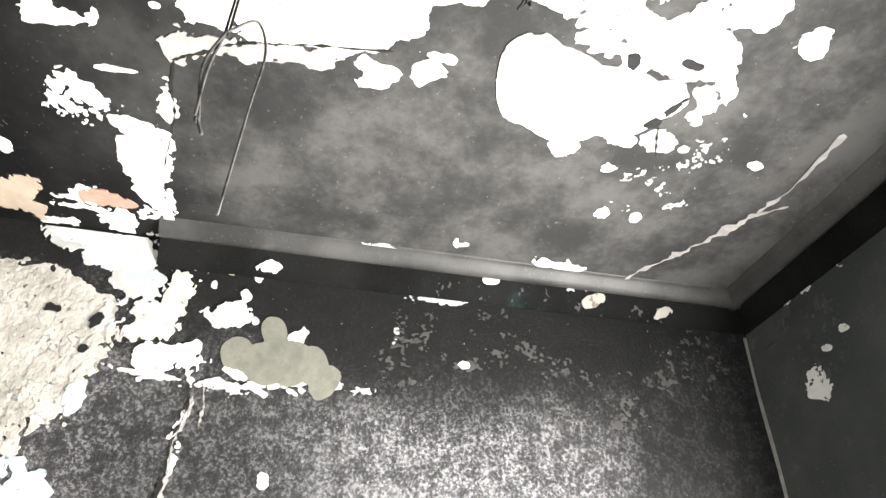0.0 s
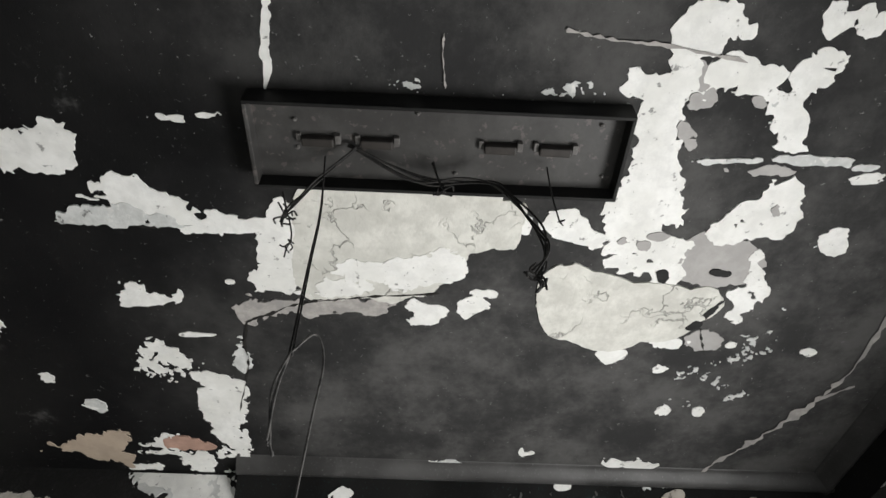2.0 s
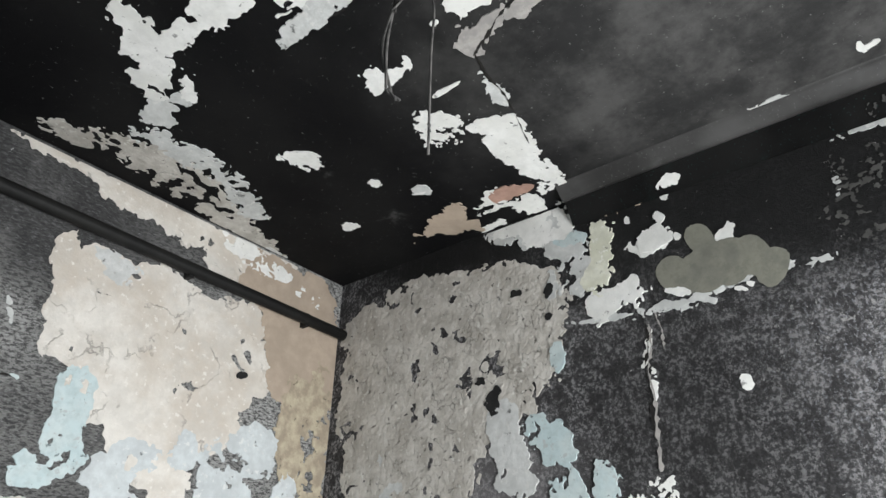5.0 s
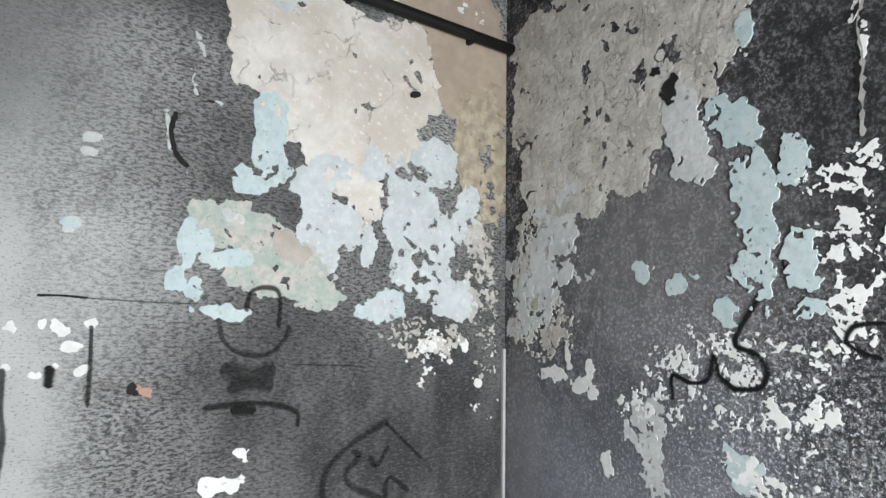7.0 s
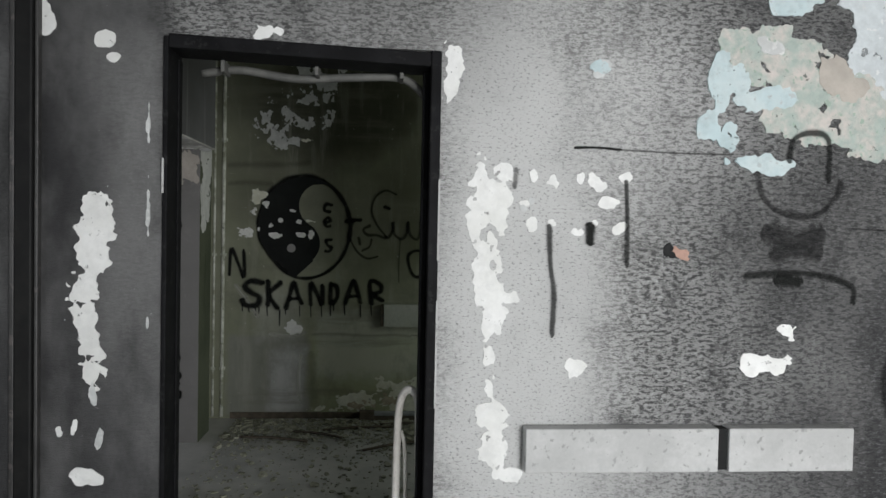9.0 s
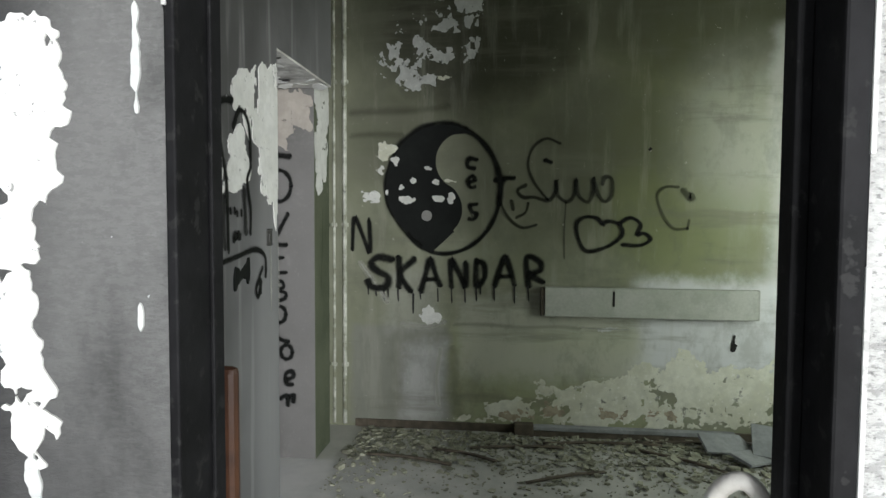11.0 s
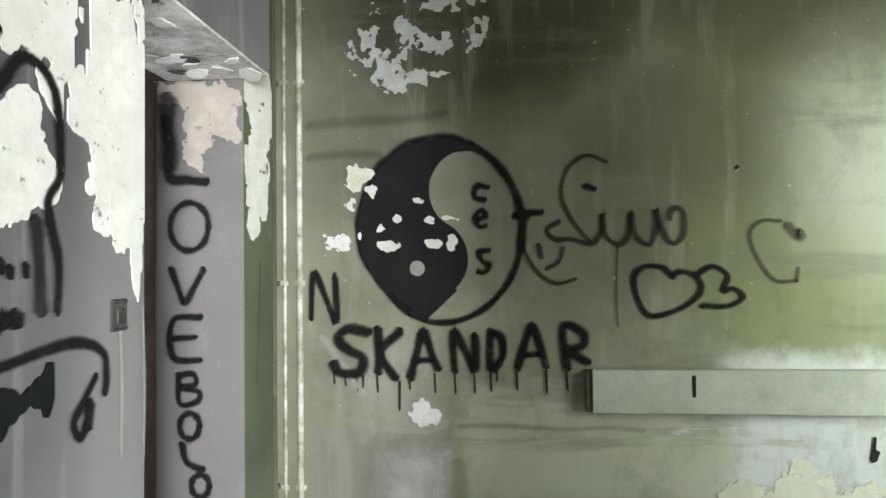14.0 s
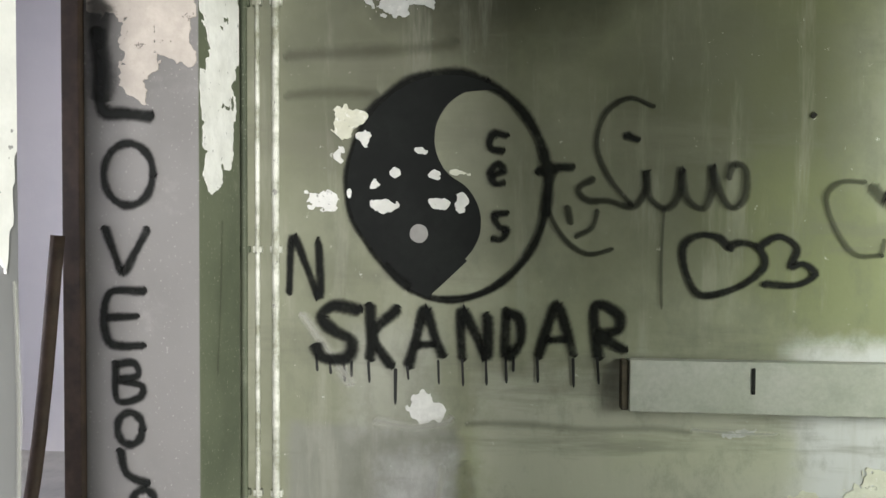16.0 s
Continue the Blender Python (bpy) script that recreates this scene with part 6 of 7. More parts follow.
patch("paint_speckle", wall_c, "S", white_paint, 170, [(-0.32, 2.92, 0.073, 0.060, 21)], rough=.02, holes=.4)
patch("peeling_paint", wall_a, "A", white_paint, 171, [(-0.94, 3.61, 0.094, 0.061, 5), (-0.75, 3.48, 0.107, 0.052, 172), (-0.65, 3.41, 0.103, 0.074, 173), (-1.05, 3.62, 0.073, 0.056, 35)], rough=.03, holes=.3, lift=.006)
patch("bare_plaster", wall_a, "A", beige_plaster, 172, [(-0.92, 3.42, 0.094, 0.128, 32), (-0.68, 3.27, 0.151, 0.106, 27), (-0.42, 3.24, 0.149, 0.056, 22)], rough=.03, holes=.1)
patch("peeling_paint", wall_m, "M", pale_paint, 173, [(-3.07, 2.76, 0.173, 0.160, 0), (-3.17, 2.56, 0.186, 0.056, 0), (-3.02, 2.39, 0.066, 0.082, 0)], rough=.03, holes=.5)
patch("peeling_paint", wall_m, "M", pale_paint, 174, [(-3.38, 2.31, 0.091, 0.058, 0), (-3.30, 2.20, 0.074, 0.028, 0), (-3.45, 2.51, 0.033, 0.040, 0)], rough=.03, holes=.5)
patch("paint_speckle", wall_b, "B", white_paint, 175, [(-1.11, 1.54, 0.270, 0.169, 177), (-1.40, 1.52, 0.207, 0.130, 176), (-0.87, 1.42, 0.159, 0.094, 172)], rough=.03, holes=1.18, lift=.0025)
patch("pale_paint_patch", wall_b, "B", pale_paint, 181, [(-1.18, 3.320, 0.236, 0.051, 21), (-1.32, 3.360, 0.096, 0.062, 54), (-1.35, 3.190, 0.107, 0.047, 30), (-1.01, 3.420, 0.087, 0.044, 36), (-1.39, 3.070, 0.082, 0.096, 23), (-1.31, 3.040, 0.094, 0.060, 22)], rough=.02, holes=.2, lift=.004)
patch("paint_chip", wall_b, "B", blue_paint, 182, [(-1.41, 3.23, 0.058, 0.034, 17), (-1.34, 3.23, 0.037, 0.018, 31)], rough=.012, lift=.005)
patch("cream_patch", wall_b, "B", yellow_white, 183, [(-1.51, 3.11, 0.148, 0.053, 93), (-1.51, 3.23, 0.065, 0.043, 73), (-1.47, 3.02, 0.048, 0.057, 21)], rough=.008, lift=.005, p=4)
patch("white_paint_patch", wall_b, "B", white_paint, 184, [(-1.57, 2.92, 0.101, 0.051, 8), (-1.49, 2.90, 0.069, 0.059, 22), (-1.63, 2.95, 0.033, 0.056, 25)], rough=.012, lift=.0046)
patch("paint_chip", wall_b, "B", white_paint, 185, [(-1.70, 3.10, 0.057, 0.046, 9), (-1.65, 3.10, 0.041, 0.021, 34), (-1.76, 3.09, 0.032, 0.022, 52)], rough=.012)
patch("paint_chip", wall_b, "B", white_paint, 186, [(-1.81, 3.10, 0.016, 0.017, 27), (-1.63, 3.24, 0.016, 0.011, 62)], rough=.008)
patch("paint_chip", wall_b, "B", white_paint, 187, [(-1.97, 3.04, 0.044, 0.039, 166), (-2.00, 3.07, 0.026, 0.018, 75)], rough=.01)
patch("olive_paint_patch", wall_b, "B", olive_paint, 188, [(-1.89, 3.06, 0.068, 0.046, 69), (-1.97, 2.94, 0.084, 0.092, 27), (-2.05, 2.94, 0.083, 0.058, 72), (-1.79, 2.94, 0.089, 0.063, 52), (-2.10, 2.88, 0.047, 0.072, 29), (-1.88, 2.93, 0.089, 0.081, 25)], rough=.004, clean=True, lift=.003)
patch("paint_chip", wall_b, "B", white_paint, 189, [(-1.77, 2.89, 0.046, 0.017, 12)], rough=.01, lift=.005)
patch("ledge_chip", wall_b, "B", pale_paint, 190, [(-1.74, 2.83, 0.096, 0.019, 3), (-1.87, 2.83, 0.046, 0.020, 9), (-1.68, 2.82, 0.058, 0.013, 6)], rough=.01, lift=.005)
patch("ledge_chip", wall_b, "B", pale_paint, 191, [(-1.44, 2.85, 0.108, 0.009, 9), (-1.53, 2.85, 0.061, 0.009, 10)], rough=.008, lift=.005)
patch("paint_chip", wall_b, "B", white_paint, 192, [(-1.98, 2.83, 0.023, 0.010, 23), (-2.02, 2.84, 0.013, 0.011, 23)], rough=.008, lift=.005)
patch("plaster_edge", wall_b, "B", stone_plaster, 193, [(-1.19, 2.78, 0.097, 0.154, 177), (-0.98, 2.62, 0.177, 0.119, 12), (-1.29, 2.87, 0.040, 0.113, 20)], rough=.03, holes=.5, lift=.005)
patch("dark_gap", wall_b, "B", black_hole, 194, [(-0.97, 2.62, 0.029, 0.043, 15)], rough=.012, lift=.006)
patch("dark_gap", wall_b, "B", black_hole, 195, [(-1.10, 3.06, 0.037, 0.014, 2)], rough=.012, lift=.006)
patch("dark_gap", wall_b, "B", black_hole, 196, [(-1.27, 3.03, 0.019, 0.033, 22), (-1.25, 2.91, 0.020, 0.019, 20)], rough=.012, lift=.006)
patch("dark_gap", wall_b, "B", black_hole, 197, [(-0.90, 2.71, 0.031, 0.013, 14)], rough=.012, lift=.006)
patch("white_paint_patch", wall_b, "B", white_paint, 198, [(-1.11, 3.390, 0.101, 0.044, 173), (-1.26, 3.340, 0.111, 0.076, 177), (-1.37, 3.320, 0.081, 0.054, 173)], rough=.014, holes=.08, lift=.005)
patch("paint_chip", wall_b, "B", white_paint, 199, [(-1.73, 3.12, 0.064, 0.048, 173), (-1.75, 3.18, 0.017, 0.036, 177), (-1.78, 3.11, 0.034, 0.024, 177)], rough=.012, lift=.005)
patch("paint_chip", wall_b, "K", white_paint, 200, [(-2.33, 3.415, 0.042, 0.014, 174), (-2.24, 3.406, 0.037, 0.008, 174)], rough=.006)
patch("paint_speckle", wall_b, "B", smoked_paint, 201, [(-2.64, 3.13, 0.294, 0.150, 174), (-3.11, 2.95, 0.309, 0.160, 177), (-2.40, 2.99, 0.136, 0.090, 174)], rough=.02, holes=1.3)
patch("paint_speckle", wall_b, "B", smoked_paint, 202, [(-3.55, 3.130, 0.200, 0.162, 177)], rough=.02, holes=1.35)
patch("paint_speckle", wall_b, "K", smoked_paint, 202, [(-3.33, 3.310, 0.224, 0.050, 174), (-2.71, 3.333, 0.297, 0.049, 174)], rough=.02, holes=1.35)
patch("paint_speckle", wall_c, "S", smoked_paint, 203, [(-0.30, 3.06, 0.237, 0.153, 28), (-0.33, 3.29, 0.198, 0.087, 29)], rough=.02, holes=1.25)
patch("paint_speckle", ceiling, "C", pale_paint, 204, [(-1.80, -2.39, 0.179, 0.019, 85), (-1.80, -2.13, 0.083, 0.017, 85), (-0.69, -3.15, 0.160, 0.131, 86), (-0.99, -3.20, 0.105, 0.169, 86), (-1.75, -3.04, 0.107, 0.066, 137)], rough=.012, holes=1.32)
patch("paint_speckle", wall_a, "A", stone_plaster, 205, [(-0.15, 1.92, 0.074, 0.330, 4), (-0.47, 1.68, 0.180, 0.071, 0)], rough=.03, holes=.82, lift=.004)
patch("paint_speckle", wall_a, "A", white_paint, 206, [(-0.34, 1.56, 0.210, 0.143, 0), (-0.12, 1.51, 0.068, 0.250, 178)], rough=.02, holes=1.28, lift=.004)
patch("paint_speckle", wall_b, "B", stone_plaster, 207, [(-0.18, 1.98, 0.112, 0.289, 4), (-0.25, 1.72, 0.188, 0.125, 0)], rough=.03, holes=.8, lift=.004)
patch("paint_chip", wall_a, "A", white_paint, 208, [(-2.36, 1.85, 0.006, 0.038, 0), (-2.36, 1.66, 0.005, 0.056, 6)], rough=.004)
patch("paint_chip", wall_a, "A", pale_paint, 209, [(-2.35, 1.38, 0.005, 0.088, 0), (-2.35, 1.10, 0.004, 0.075, 0)], rough=.004)
patch("paint_chip", wall_a, "A", pale_paint, 210, [(-3.18, 1.82, 0.004, 0.063, 0), (-3.18, 1.59, 0.004, 0.063, 0), (-3.18, 1.24, 0.004, 0.055, 0)], rough=.004)
patch("paint_chip", wall_a, "A", white_paint, 211, [(-3.42, 0.92, 0.006, 0.011, 0)], rough=.004)
patch("paint_chip", wall_a, "A", pale_paint, 212, [(-3.61, 1.62, 0.008, 0.011, 0), (-3.64, 1.15, 0.008, 0.006, 0)], rough=.004)
patch("paint_chip", wall_a, "A", pale_paint, 213, [(-3.31, 0.91, 0.007, 0.033, 170), (-3.33, 1.02, 0.005, 0.019, 0)], rough=.008)
patch("paint_chip", wall_a, "A", pale_paint, 214, [(-2.08, 1.59, 0.018, 0.009, 0), (-2.06, 1.61, 0.010, 0.011, 6)], rough=.006)
patch("bare_plaster", ceiling, "C", cream_plaster, 83, [(-1.29, -1.88, 0.214, 0.128, 7), (-1.30, -2.03, 0.206, 0.194, 44), (-1.38, -2.15, 0.195, 0.116, 87), (-1.38, -2.30, 0.101, 0.089, 95), (-1.22, -2.10, 0.113, 0.109, 30), (-1.14, -1.95, 0.190, 0.068, 82), (-1.43, -1.85, 0.077, 0.042, 84)], rough=.009, p=5, lift=.004, clean=True)
patch("bare_plaster", ceiling, "C", cream_plaster, 84, [(-1.08, -2.58, 0.167, 0.099, 167), (-1.04, -2.69, 0.195, 0.153, 120), (-1.05, -2.84, 0.160, 0.131, 96), (-1.08, -2.96, 0.102, 0.076, 50)], rough=.005, p=2.6, lift=.005, clean=True)
patch("white_paint_patch", ceiling, "C", white_paint, 85, [(-1.98, -2.76, 0.081, 0.047, 95), (-1.93, -2.73, 0.044, 0.031, 104), (-1.86, -2.72, 0.081, 0.034, 161), (-1.82, -2.65, 0.063, 0.041, 96), (-1.70, -2.70, 0.167, 0.065, 171), (-1.55, -2.72, 0.135, 0.069, 170), (-1.42, -2.70, 0.111, 0.085, 149), (-1.31, -2.76, 0.122, 0.092, 104), (-1.21, -2.85, 0.057, 0.046, 127), (-1.50, -2.78, 0.124, 0.036, 163), (-1.86, -2.82, 0.065, 0.033, 74), (-1.84, -2.90, 0.059, 0.042, 109), (-1.74, -3.02, 0.087, 0.047, 149), (-1.86, -3.02, 0.056, 0.047, 55), (-1.89, -3.04, 0.036, 0.027, 78), (-1.67, -3.04, 0.063, 0.022, 90)], rough=.012, holes=.04)
patch("white_paint_patch", ceiling, "C", white_paint, 86, [(-1.50, -3.09, 0.079, 0.049, 145), (-1.43, -3.03, 0.091, 0.077, 63), (-1.39, -2.98, 0.057, 0.043, 130), (-1.40, -3.13, 0.058, 0.023, 155), (-1.22, -3.12, 0.102, 0.028, 158), (-1.12, -3.11, 0.069, 0.033, 156), (-1.05, -3.11, 0.054, 0.026, 156)], rough=.012, holes=.06, lift=.003)
patch("grey_patch", ceiling, "C", grey_undercoat, 88, [(-1.28, -2.96, 0.135, 0.101, 111), (-1.27, -3.06, 0.082, 0.059, 139), (-0.93, -3.05, 0.066, 0.051, 118), (-1.83, -2.76, 0.067, 0.039, 155), (-1.60, -3.03, 0.097, 0.019, 88)], rough=.008, lift=.0015)
patch("white_paint_patch", ceiling, "C", white_paint, 89, [(-1.40, -1.72, 0.042, 0.035, 40), (-1.28, -1.71, 0.135, 0.074, 11), (-1.14, -1.66, 0.085, 0.058, 17), (-1.13, -1.72, 0.075, 0.048, 13), (-1.35, -1.63, 0.099, 0.035, 79), (-1.34, -1.53, 0.078, 0.030, 90), (-1.39, -1.42, 0.077, 0.042, 105), (-1.43, -1.34, 0.065, 0.055, 112), (-1.48, -1.28, 0.041, 0.030, 33)], rough=.010, lift=.003)
patch("pale_strip", ceiling, "C", pale_paint, 91, [(-1.36, -1.22, 0.127, 0.038, 88), (-1.35, -1.39, 0.085, 0.027, 91)], rough=.006, p=4, lift=.0046)
patch("grey_strip", ceiling, "C", crack_filler, 98, [(-1.02, -1.86, 0.174, 0.033, 82), (-1.01, -1.66, 0.099, 0.035, 74), (-0.99, -1.58, 0.059, 0.029, 12)], rough=.006, lift=.003)
patch("paint_chip", ceiling, "C", white_paint, 96, [(-1.01, -2.14, 0.071, 0.046, 86), (-1.03, -2.11, 0.040, 0.039, 35)], rough=.010)
patch("paint_chip", ceiling, "C", white_paint, 97, [(-1.05, -2.29, 0.051, 0.041, 66), (-1.11, -2.31, 0.046, 0.019, 87)], rough=.010)
patch("paint_chip", ceiling, "C", white_paint, 99, [(-1.38, -2.54, 0.072, 0.046, 116), (-1.35, -2.59, 0.046, 0.032, 95), (-1.40, -2.49, 0.033, 0.030, 130), (-1.38, -2.41, 0.031, 0.021, 169)], rough=.010)
patch("paint_chip", ceiling, "C", white_paint, 100, [(-1.04, -1.22, 0.059, 0.032, 27), (-1.02, -1.26, 0.101, 0.032, 80), (-1.05, -1.36, 0.037, 0.027, 41)], rough=.014)
patch("paint_chip", ceiling, "C", white_paint, 102, [(-1.12, -1.54, 0.019, 0.013, 76), (-0.87, -1.39, 0.053, 0.009, 86)], rough=.004)
patch("paint_chip", ceiling, "C", white_paint, 103, [(-1.68, -1.48, 0.050, 0.011, 96), (-1.69, -1.57, 0.028, 0.007, 86), (-1.42, -1.20, 0.045, 0.009, 97)], rough=.006)
patch("paint_chip", ceiling, "C", pale_paint, 104, [(-0.46, -0.94, 0.032, 0.029, 91), (-0.42, -0.95, 0.026, 0.017, 32)], rough=.006)
patch("paint_speckle", ceiling, "C", white_paint, 106, [(-0.74, -1.24, 0.099, 0.060, 24), (-0.69, -1.28, 0.064, 0.033, 18)], rough=.02, holes=.45)
patch("peeling_paint", ceiling, "C", white_paint, 105, [(-0.49, -1.41, 0.166, 0.080, 14), (-0.57, -1.47, 0.090, 0.043, 13), (-0.65, -1.38, 0.047, 0.032, 128), (-0.32, -1.40, 0.086, 0.042, 14), (-0.20, -1.44, 0.137, 0.017, 9)], rough=.012, holes=.16)
patch("paint_chip", ceiling, "C", pale_paint, 112, [(-0.76, -1.53, 0.081, 0.027, 10)], rough=.010)
patch("paint_chip", ceiling, "C", white_paint, 113, [(-1.36, -3.29, 0.065, 0.039, 146), (-1.40, -3.29, 0.042, 0.027, 136)], rough=.010)
patch("paint_chip", ceiling, "C", white_paint, 114, [(-1.99, -3.02, 0.044, 0.025, 164), (-2.00, -3.05, 0.027, 0.018, 111), (-2.00, -3.10, 0.044, 0.028, 130)], rough=.012, holes=.1)
patch("grey_strip", ceiling, "C", pale_paint, 115, [(-1.62, -2.92, 0.096, 0.008, 87), (-1.63, -3.11, 0.113, 0.017, 90), (-1.62, -3.25, 0.042, 0.011, 89)], rough=.005, lift=.004)
patch("paint_chip", ceiling, "C", white_paint, 116, [(-1.58, -3.29, 0.043, 0.012, 89), (-0.89, -3.42, 0.023, 0.016, 129)], rough=.010)
patch("paint_chip", ceiling, "C", white_paint, 117, [(-0.84, -2.76, 0.050, 0.040, 150), (-0.90, -2.94, 0.050, 0.028, 93)], rough=.010)
patch("paint_chip", ceiling, "C", white_paint, 118, [(-0.55, -3.01, 0.036, 0.024, 155), (-0.77, -2.95, 0.026, 0.020, 104)], rough=.006)
patch("paint_chip", ceiling, "C", white_paint, 119, [(-0.10, -2.24, 0.046, 0.033, 86)], rough=.006)
patch("paint_chip", ceiling, "C", white_paint, 120, [(-0.17, -3.00, 0.105, 0.033, 88)], rough=.006)
patch("paint_chip", ceiling, "C", white_paint, 121, [(-1.92, -1.75, 0.070, 0.011, 12), (-1.82, -1.74, 0.057, 0.009, 8)], rough=.005)
patch("paint_chip", ceiling, "C", white_paint, 122, [(-0.23, -2.54, 0.036, 0.012, 172), (-0.54, -3.15, 0.029, 0.019, 150), (-0.91, -3.15, 0.018, 0.014, 124)], rough=.005)
patch("dark_gap", ceiling, "C", black_hole, 155, [(-1.21, -2.83, 0.029, 0.021, 156)], rough=.004, lift=.0056)
patch("dark_gap", ceiling, "C", black_hole, 156, [(-1.23, -3.00, 0.031, 0.014, 99)], rough=.004, lift=.0056)
patch("dark_gap", ceiling, "C", black_hole, 157, [(-1.00, -2.99, 0.028, 0.018, 39), (-1.06, -3.03, 0.055, 0.011, 25)], rough=.003, lift=.0066)
patch("grey_patch", ceiling, "C", grey_undercoat, 158, [(-1.71, -2.77, 0.026, 0.015, 157)], rough=.005, lift=.0046)
patch("grey_patch", ceiling, "C", grey_undercoat, 159, [(-1.67, -2.79, 0.014, 0.011, 131)], rough=.005, lift=.0046)
patch("grey_patch", ceiling, "C", grey_undercoat, 160, [(-1.33, -2.75, 0.022, 0.016, 101)], rough=.005, lift=.0046)
patch("grey_patch", ceiling, "C", grey_undercoat, 161, [(-1.36, -2.79, 0.032, 0.014, 90)], rough=.005, lift=.0046)
patch("grey_patch", ceiling, "C", grey_undercoat, 162, [(-1.34, -2.69, 0.015, 0.013, 127)], rough=.005, lift=.0046)
patch("grey_patch", ceiling, "C", grey_undercoat, 163, [(-1.47, -3.08, 0.023, 0.011, 153)], rough=.005, lift=.0046)
patch("grey_patch", ceiling, "C", grey_undercoat, 164, [(-1.79, -2.92, 0.016, 0.011, 107)], rough=.005, lift=.0046)
patch("grey_patch", ceiling, "C", grey_undercoat, 165, [(-1.80, -2.76, 0.016, 0.012, 115)], rough=.005, lift=.0046)
patch("plaster_ridge", ceiling, "C", white_paint, 266, [(-1.19, -2.04, 0.168, 0.060, 81), (-1.11, -1.90, 0.144, 0.032, 82), (-1.22, -2.19, 0.060, 0.051, 178)], rough=.012, lift=.006)
patch("blue_paint_patch", wall_a, "A", blue_paint, 16, [(-0.65, 1.80, 0.098, 0.065, 1), (-0.72, 1.77, 0.067, 0.030, 1)], rough=.012, lift=.003, clean=True)
patch("paint_chip", wall_a, "A", white_paint, 19, [(-0.42, 1.63, 0.075, 0.033, 180), (-0.47, 1.61, 0.025, 0.020, 174)], rough=.010)
patch("paint_chip", wall_a, "A", white_paint, 20, [(-0.24, 1.63, 0.032, 0.020, 93), (-0.16, 1.46, 0.024, 0.021, 168), (-0.32, 1.56, 0.013, 0.010, 175), (-0.33, 1.62, 0.021, 0.013, 93)], rough=.005, clean=True)
patch("dark_gap", wall_a, "A", black_hole, 217, [(-0.54, 2.77, 0.030, 0.017, 19)], rough=.004, clean=True, lift=.0046)
patch("bare_plaster", wall_a, "A", beige_plaster, 11, [(-1.30, 2.83, 0.128, 0.102, 85), (-1.22, 2.78, 0.174, 0.141, 53), (-0.97, 2.86, 0.308, 0.152, 19), (-0.64, 2.93, 0.241, 0.169, 30), (-1.06, 2.61, 0.208, 0.155, 26), (-0.75, 2.68, 0.321, 0.168, 17), (-0.44, 2.81, 0.120, 0.093, 70), (-0.88, 2.42, 0.188, 0.150, 24), (-0.78, 2.25, 0.137, 0.075, 90), (-0.66, 2.53, 0.164, 0.106, 17)], rough=.012, holes=.05, clean=True)
patch("bare_plaster", wall_a, "A", beige_plaster, 230, [(-1.37, 2.99, 0.114, 0.063, 98), (-1.30, 2.85, 0.103, 0.070, 84), (-1.23, 2.99, 0.124, 0.090, 16), (-1.01, 3.01, 0.241, 0.102, 6), (-0.73, 2.99, 0.181, 0.089, 7)], rough=.014, holes=.05, clean=True, lift=.0022)
patch("blue_paint_patch", wall_a, "A", blue_paint, 14, [(-1.22, 2.41, 0.147, 0.070, 91), (-1.21, 2.52, 0.117, 0.064, 89), (-1.22, 2.29, 0.102, 0.041, 10), (-1.28, 2.24, 0.062, 0.037, 11), (-1.49, 1.99, 0.101, 0.038, 94), (-1.52, 1.88, 0.057, 0.040, 94), (-1.45, 1.83, 0.057, 0.033, 94), (-1.35, 1.75, 0.109, 0.026, 2), (-1.43, 2.01, 0.041, 0.034, 90), (-1.35, 1.94, 0.105, 0.030, 5)], rough=.014, holes=.12, lift=.0036, clean=True)
patch("faded_paint_patch", wall_a, "A", mottled_paint, 17, [(-1.44, 2.11, 0.065, 0.056, 84), (-1.36, 2.07, 0.100, 0.089, 18), (-1.24, 2.03, 0.111, 0.091, 11), (-1.12, 1.93, 0.148, 0.093, 5), (-0.99, 1.86, 0.136, 0.089, 4), (-1.17, 1.86, 0.113, 0.055, 4), (-1.29, 1.91, 0.089, 0.060, 5)], rough=.022, holes=.36, lift=.0028, clean=True)
patch("pale_paint_patch", wall_a, "A", pale_blue, 15, [(-0.99, 2.23, 0.171, 0.076, 91), (-0.94, 2.35, 0.095, 0.081, 30), (-0.89, 2.13, 0.109, 0.098, 25), (-1.07, 2.29, 0.063, 0.056, 40), (-0.96, 2.02, 0.085, 0.076, 82), (-1.03, 2.07, 0.103, 0.051, 92)], rough=.014, holes=.1, lift=.0026, clean=True)
patch("pale_paint_patch", wall_a, "A", pale_blue, 18, [(-0.63, 2.38, 0.108, 0.064, 88), (-0.53, 2.17, 0.201, 0.141, 87), (-0.49, 1.97, 0.167, 0.127, 8), (-0.38, 2.09, 0.147, 0.105, 87), (-0.31, 1.85, 0.125, 0.109, 8), (-0.43, 2.46, 0.135, 0.102, 21), (-0.24, 2.24, 0.160, 0.074, 89), (-0.66, 1.79, 0.085, 0.041, 3), (-0.74, 2.41, 0.071, 0.054, 82), (-0.76, 2.05, 0.068, 0.038, 91)], rough=.016, holes=.26, lift=.0034, clean=True)
patch("cream_fleck", wall_a, "A", pale_paint, 216, [(-1.33, 2.10, 0.041, 0.021, 167), (-1.36, 2.12, 0.018, 0.015, 16)], rough=.008, clean=True, lift=.0042)
patch("pink_chip", wall_a, "A", pink_plaster, 228, [(-1.12, 2.02, 0.063, 0.045, 90), (-1.07, 1.98, 0.053, 0.044, 9)], rough=.014, lift=.0042, clean=True)
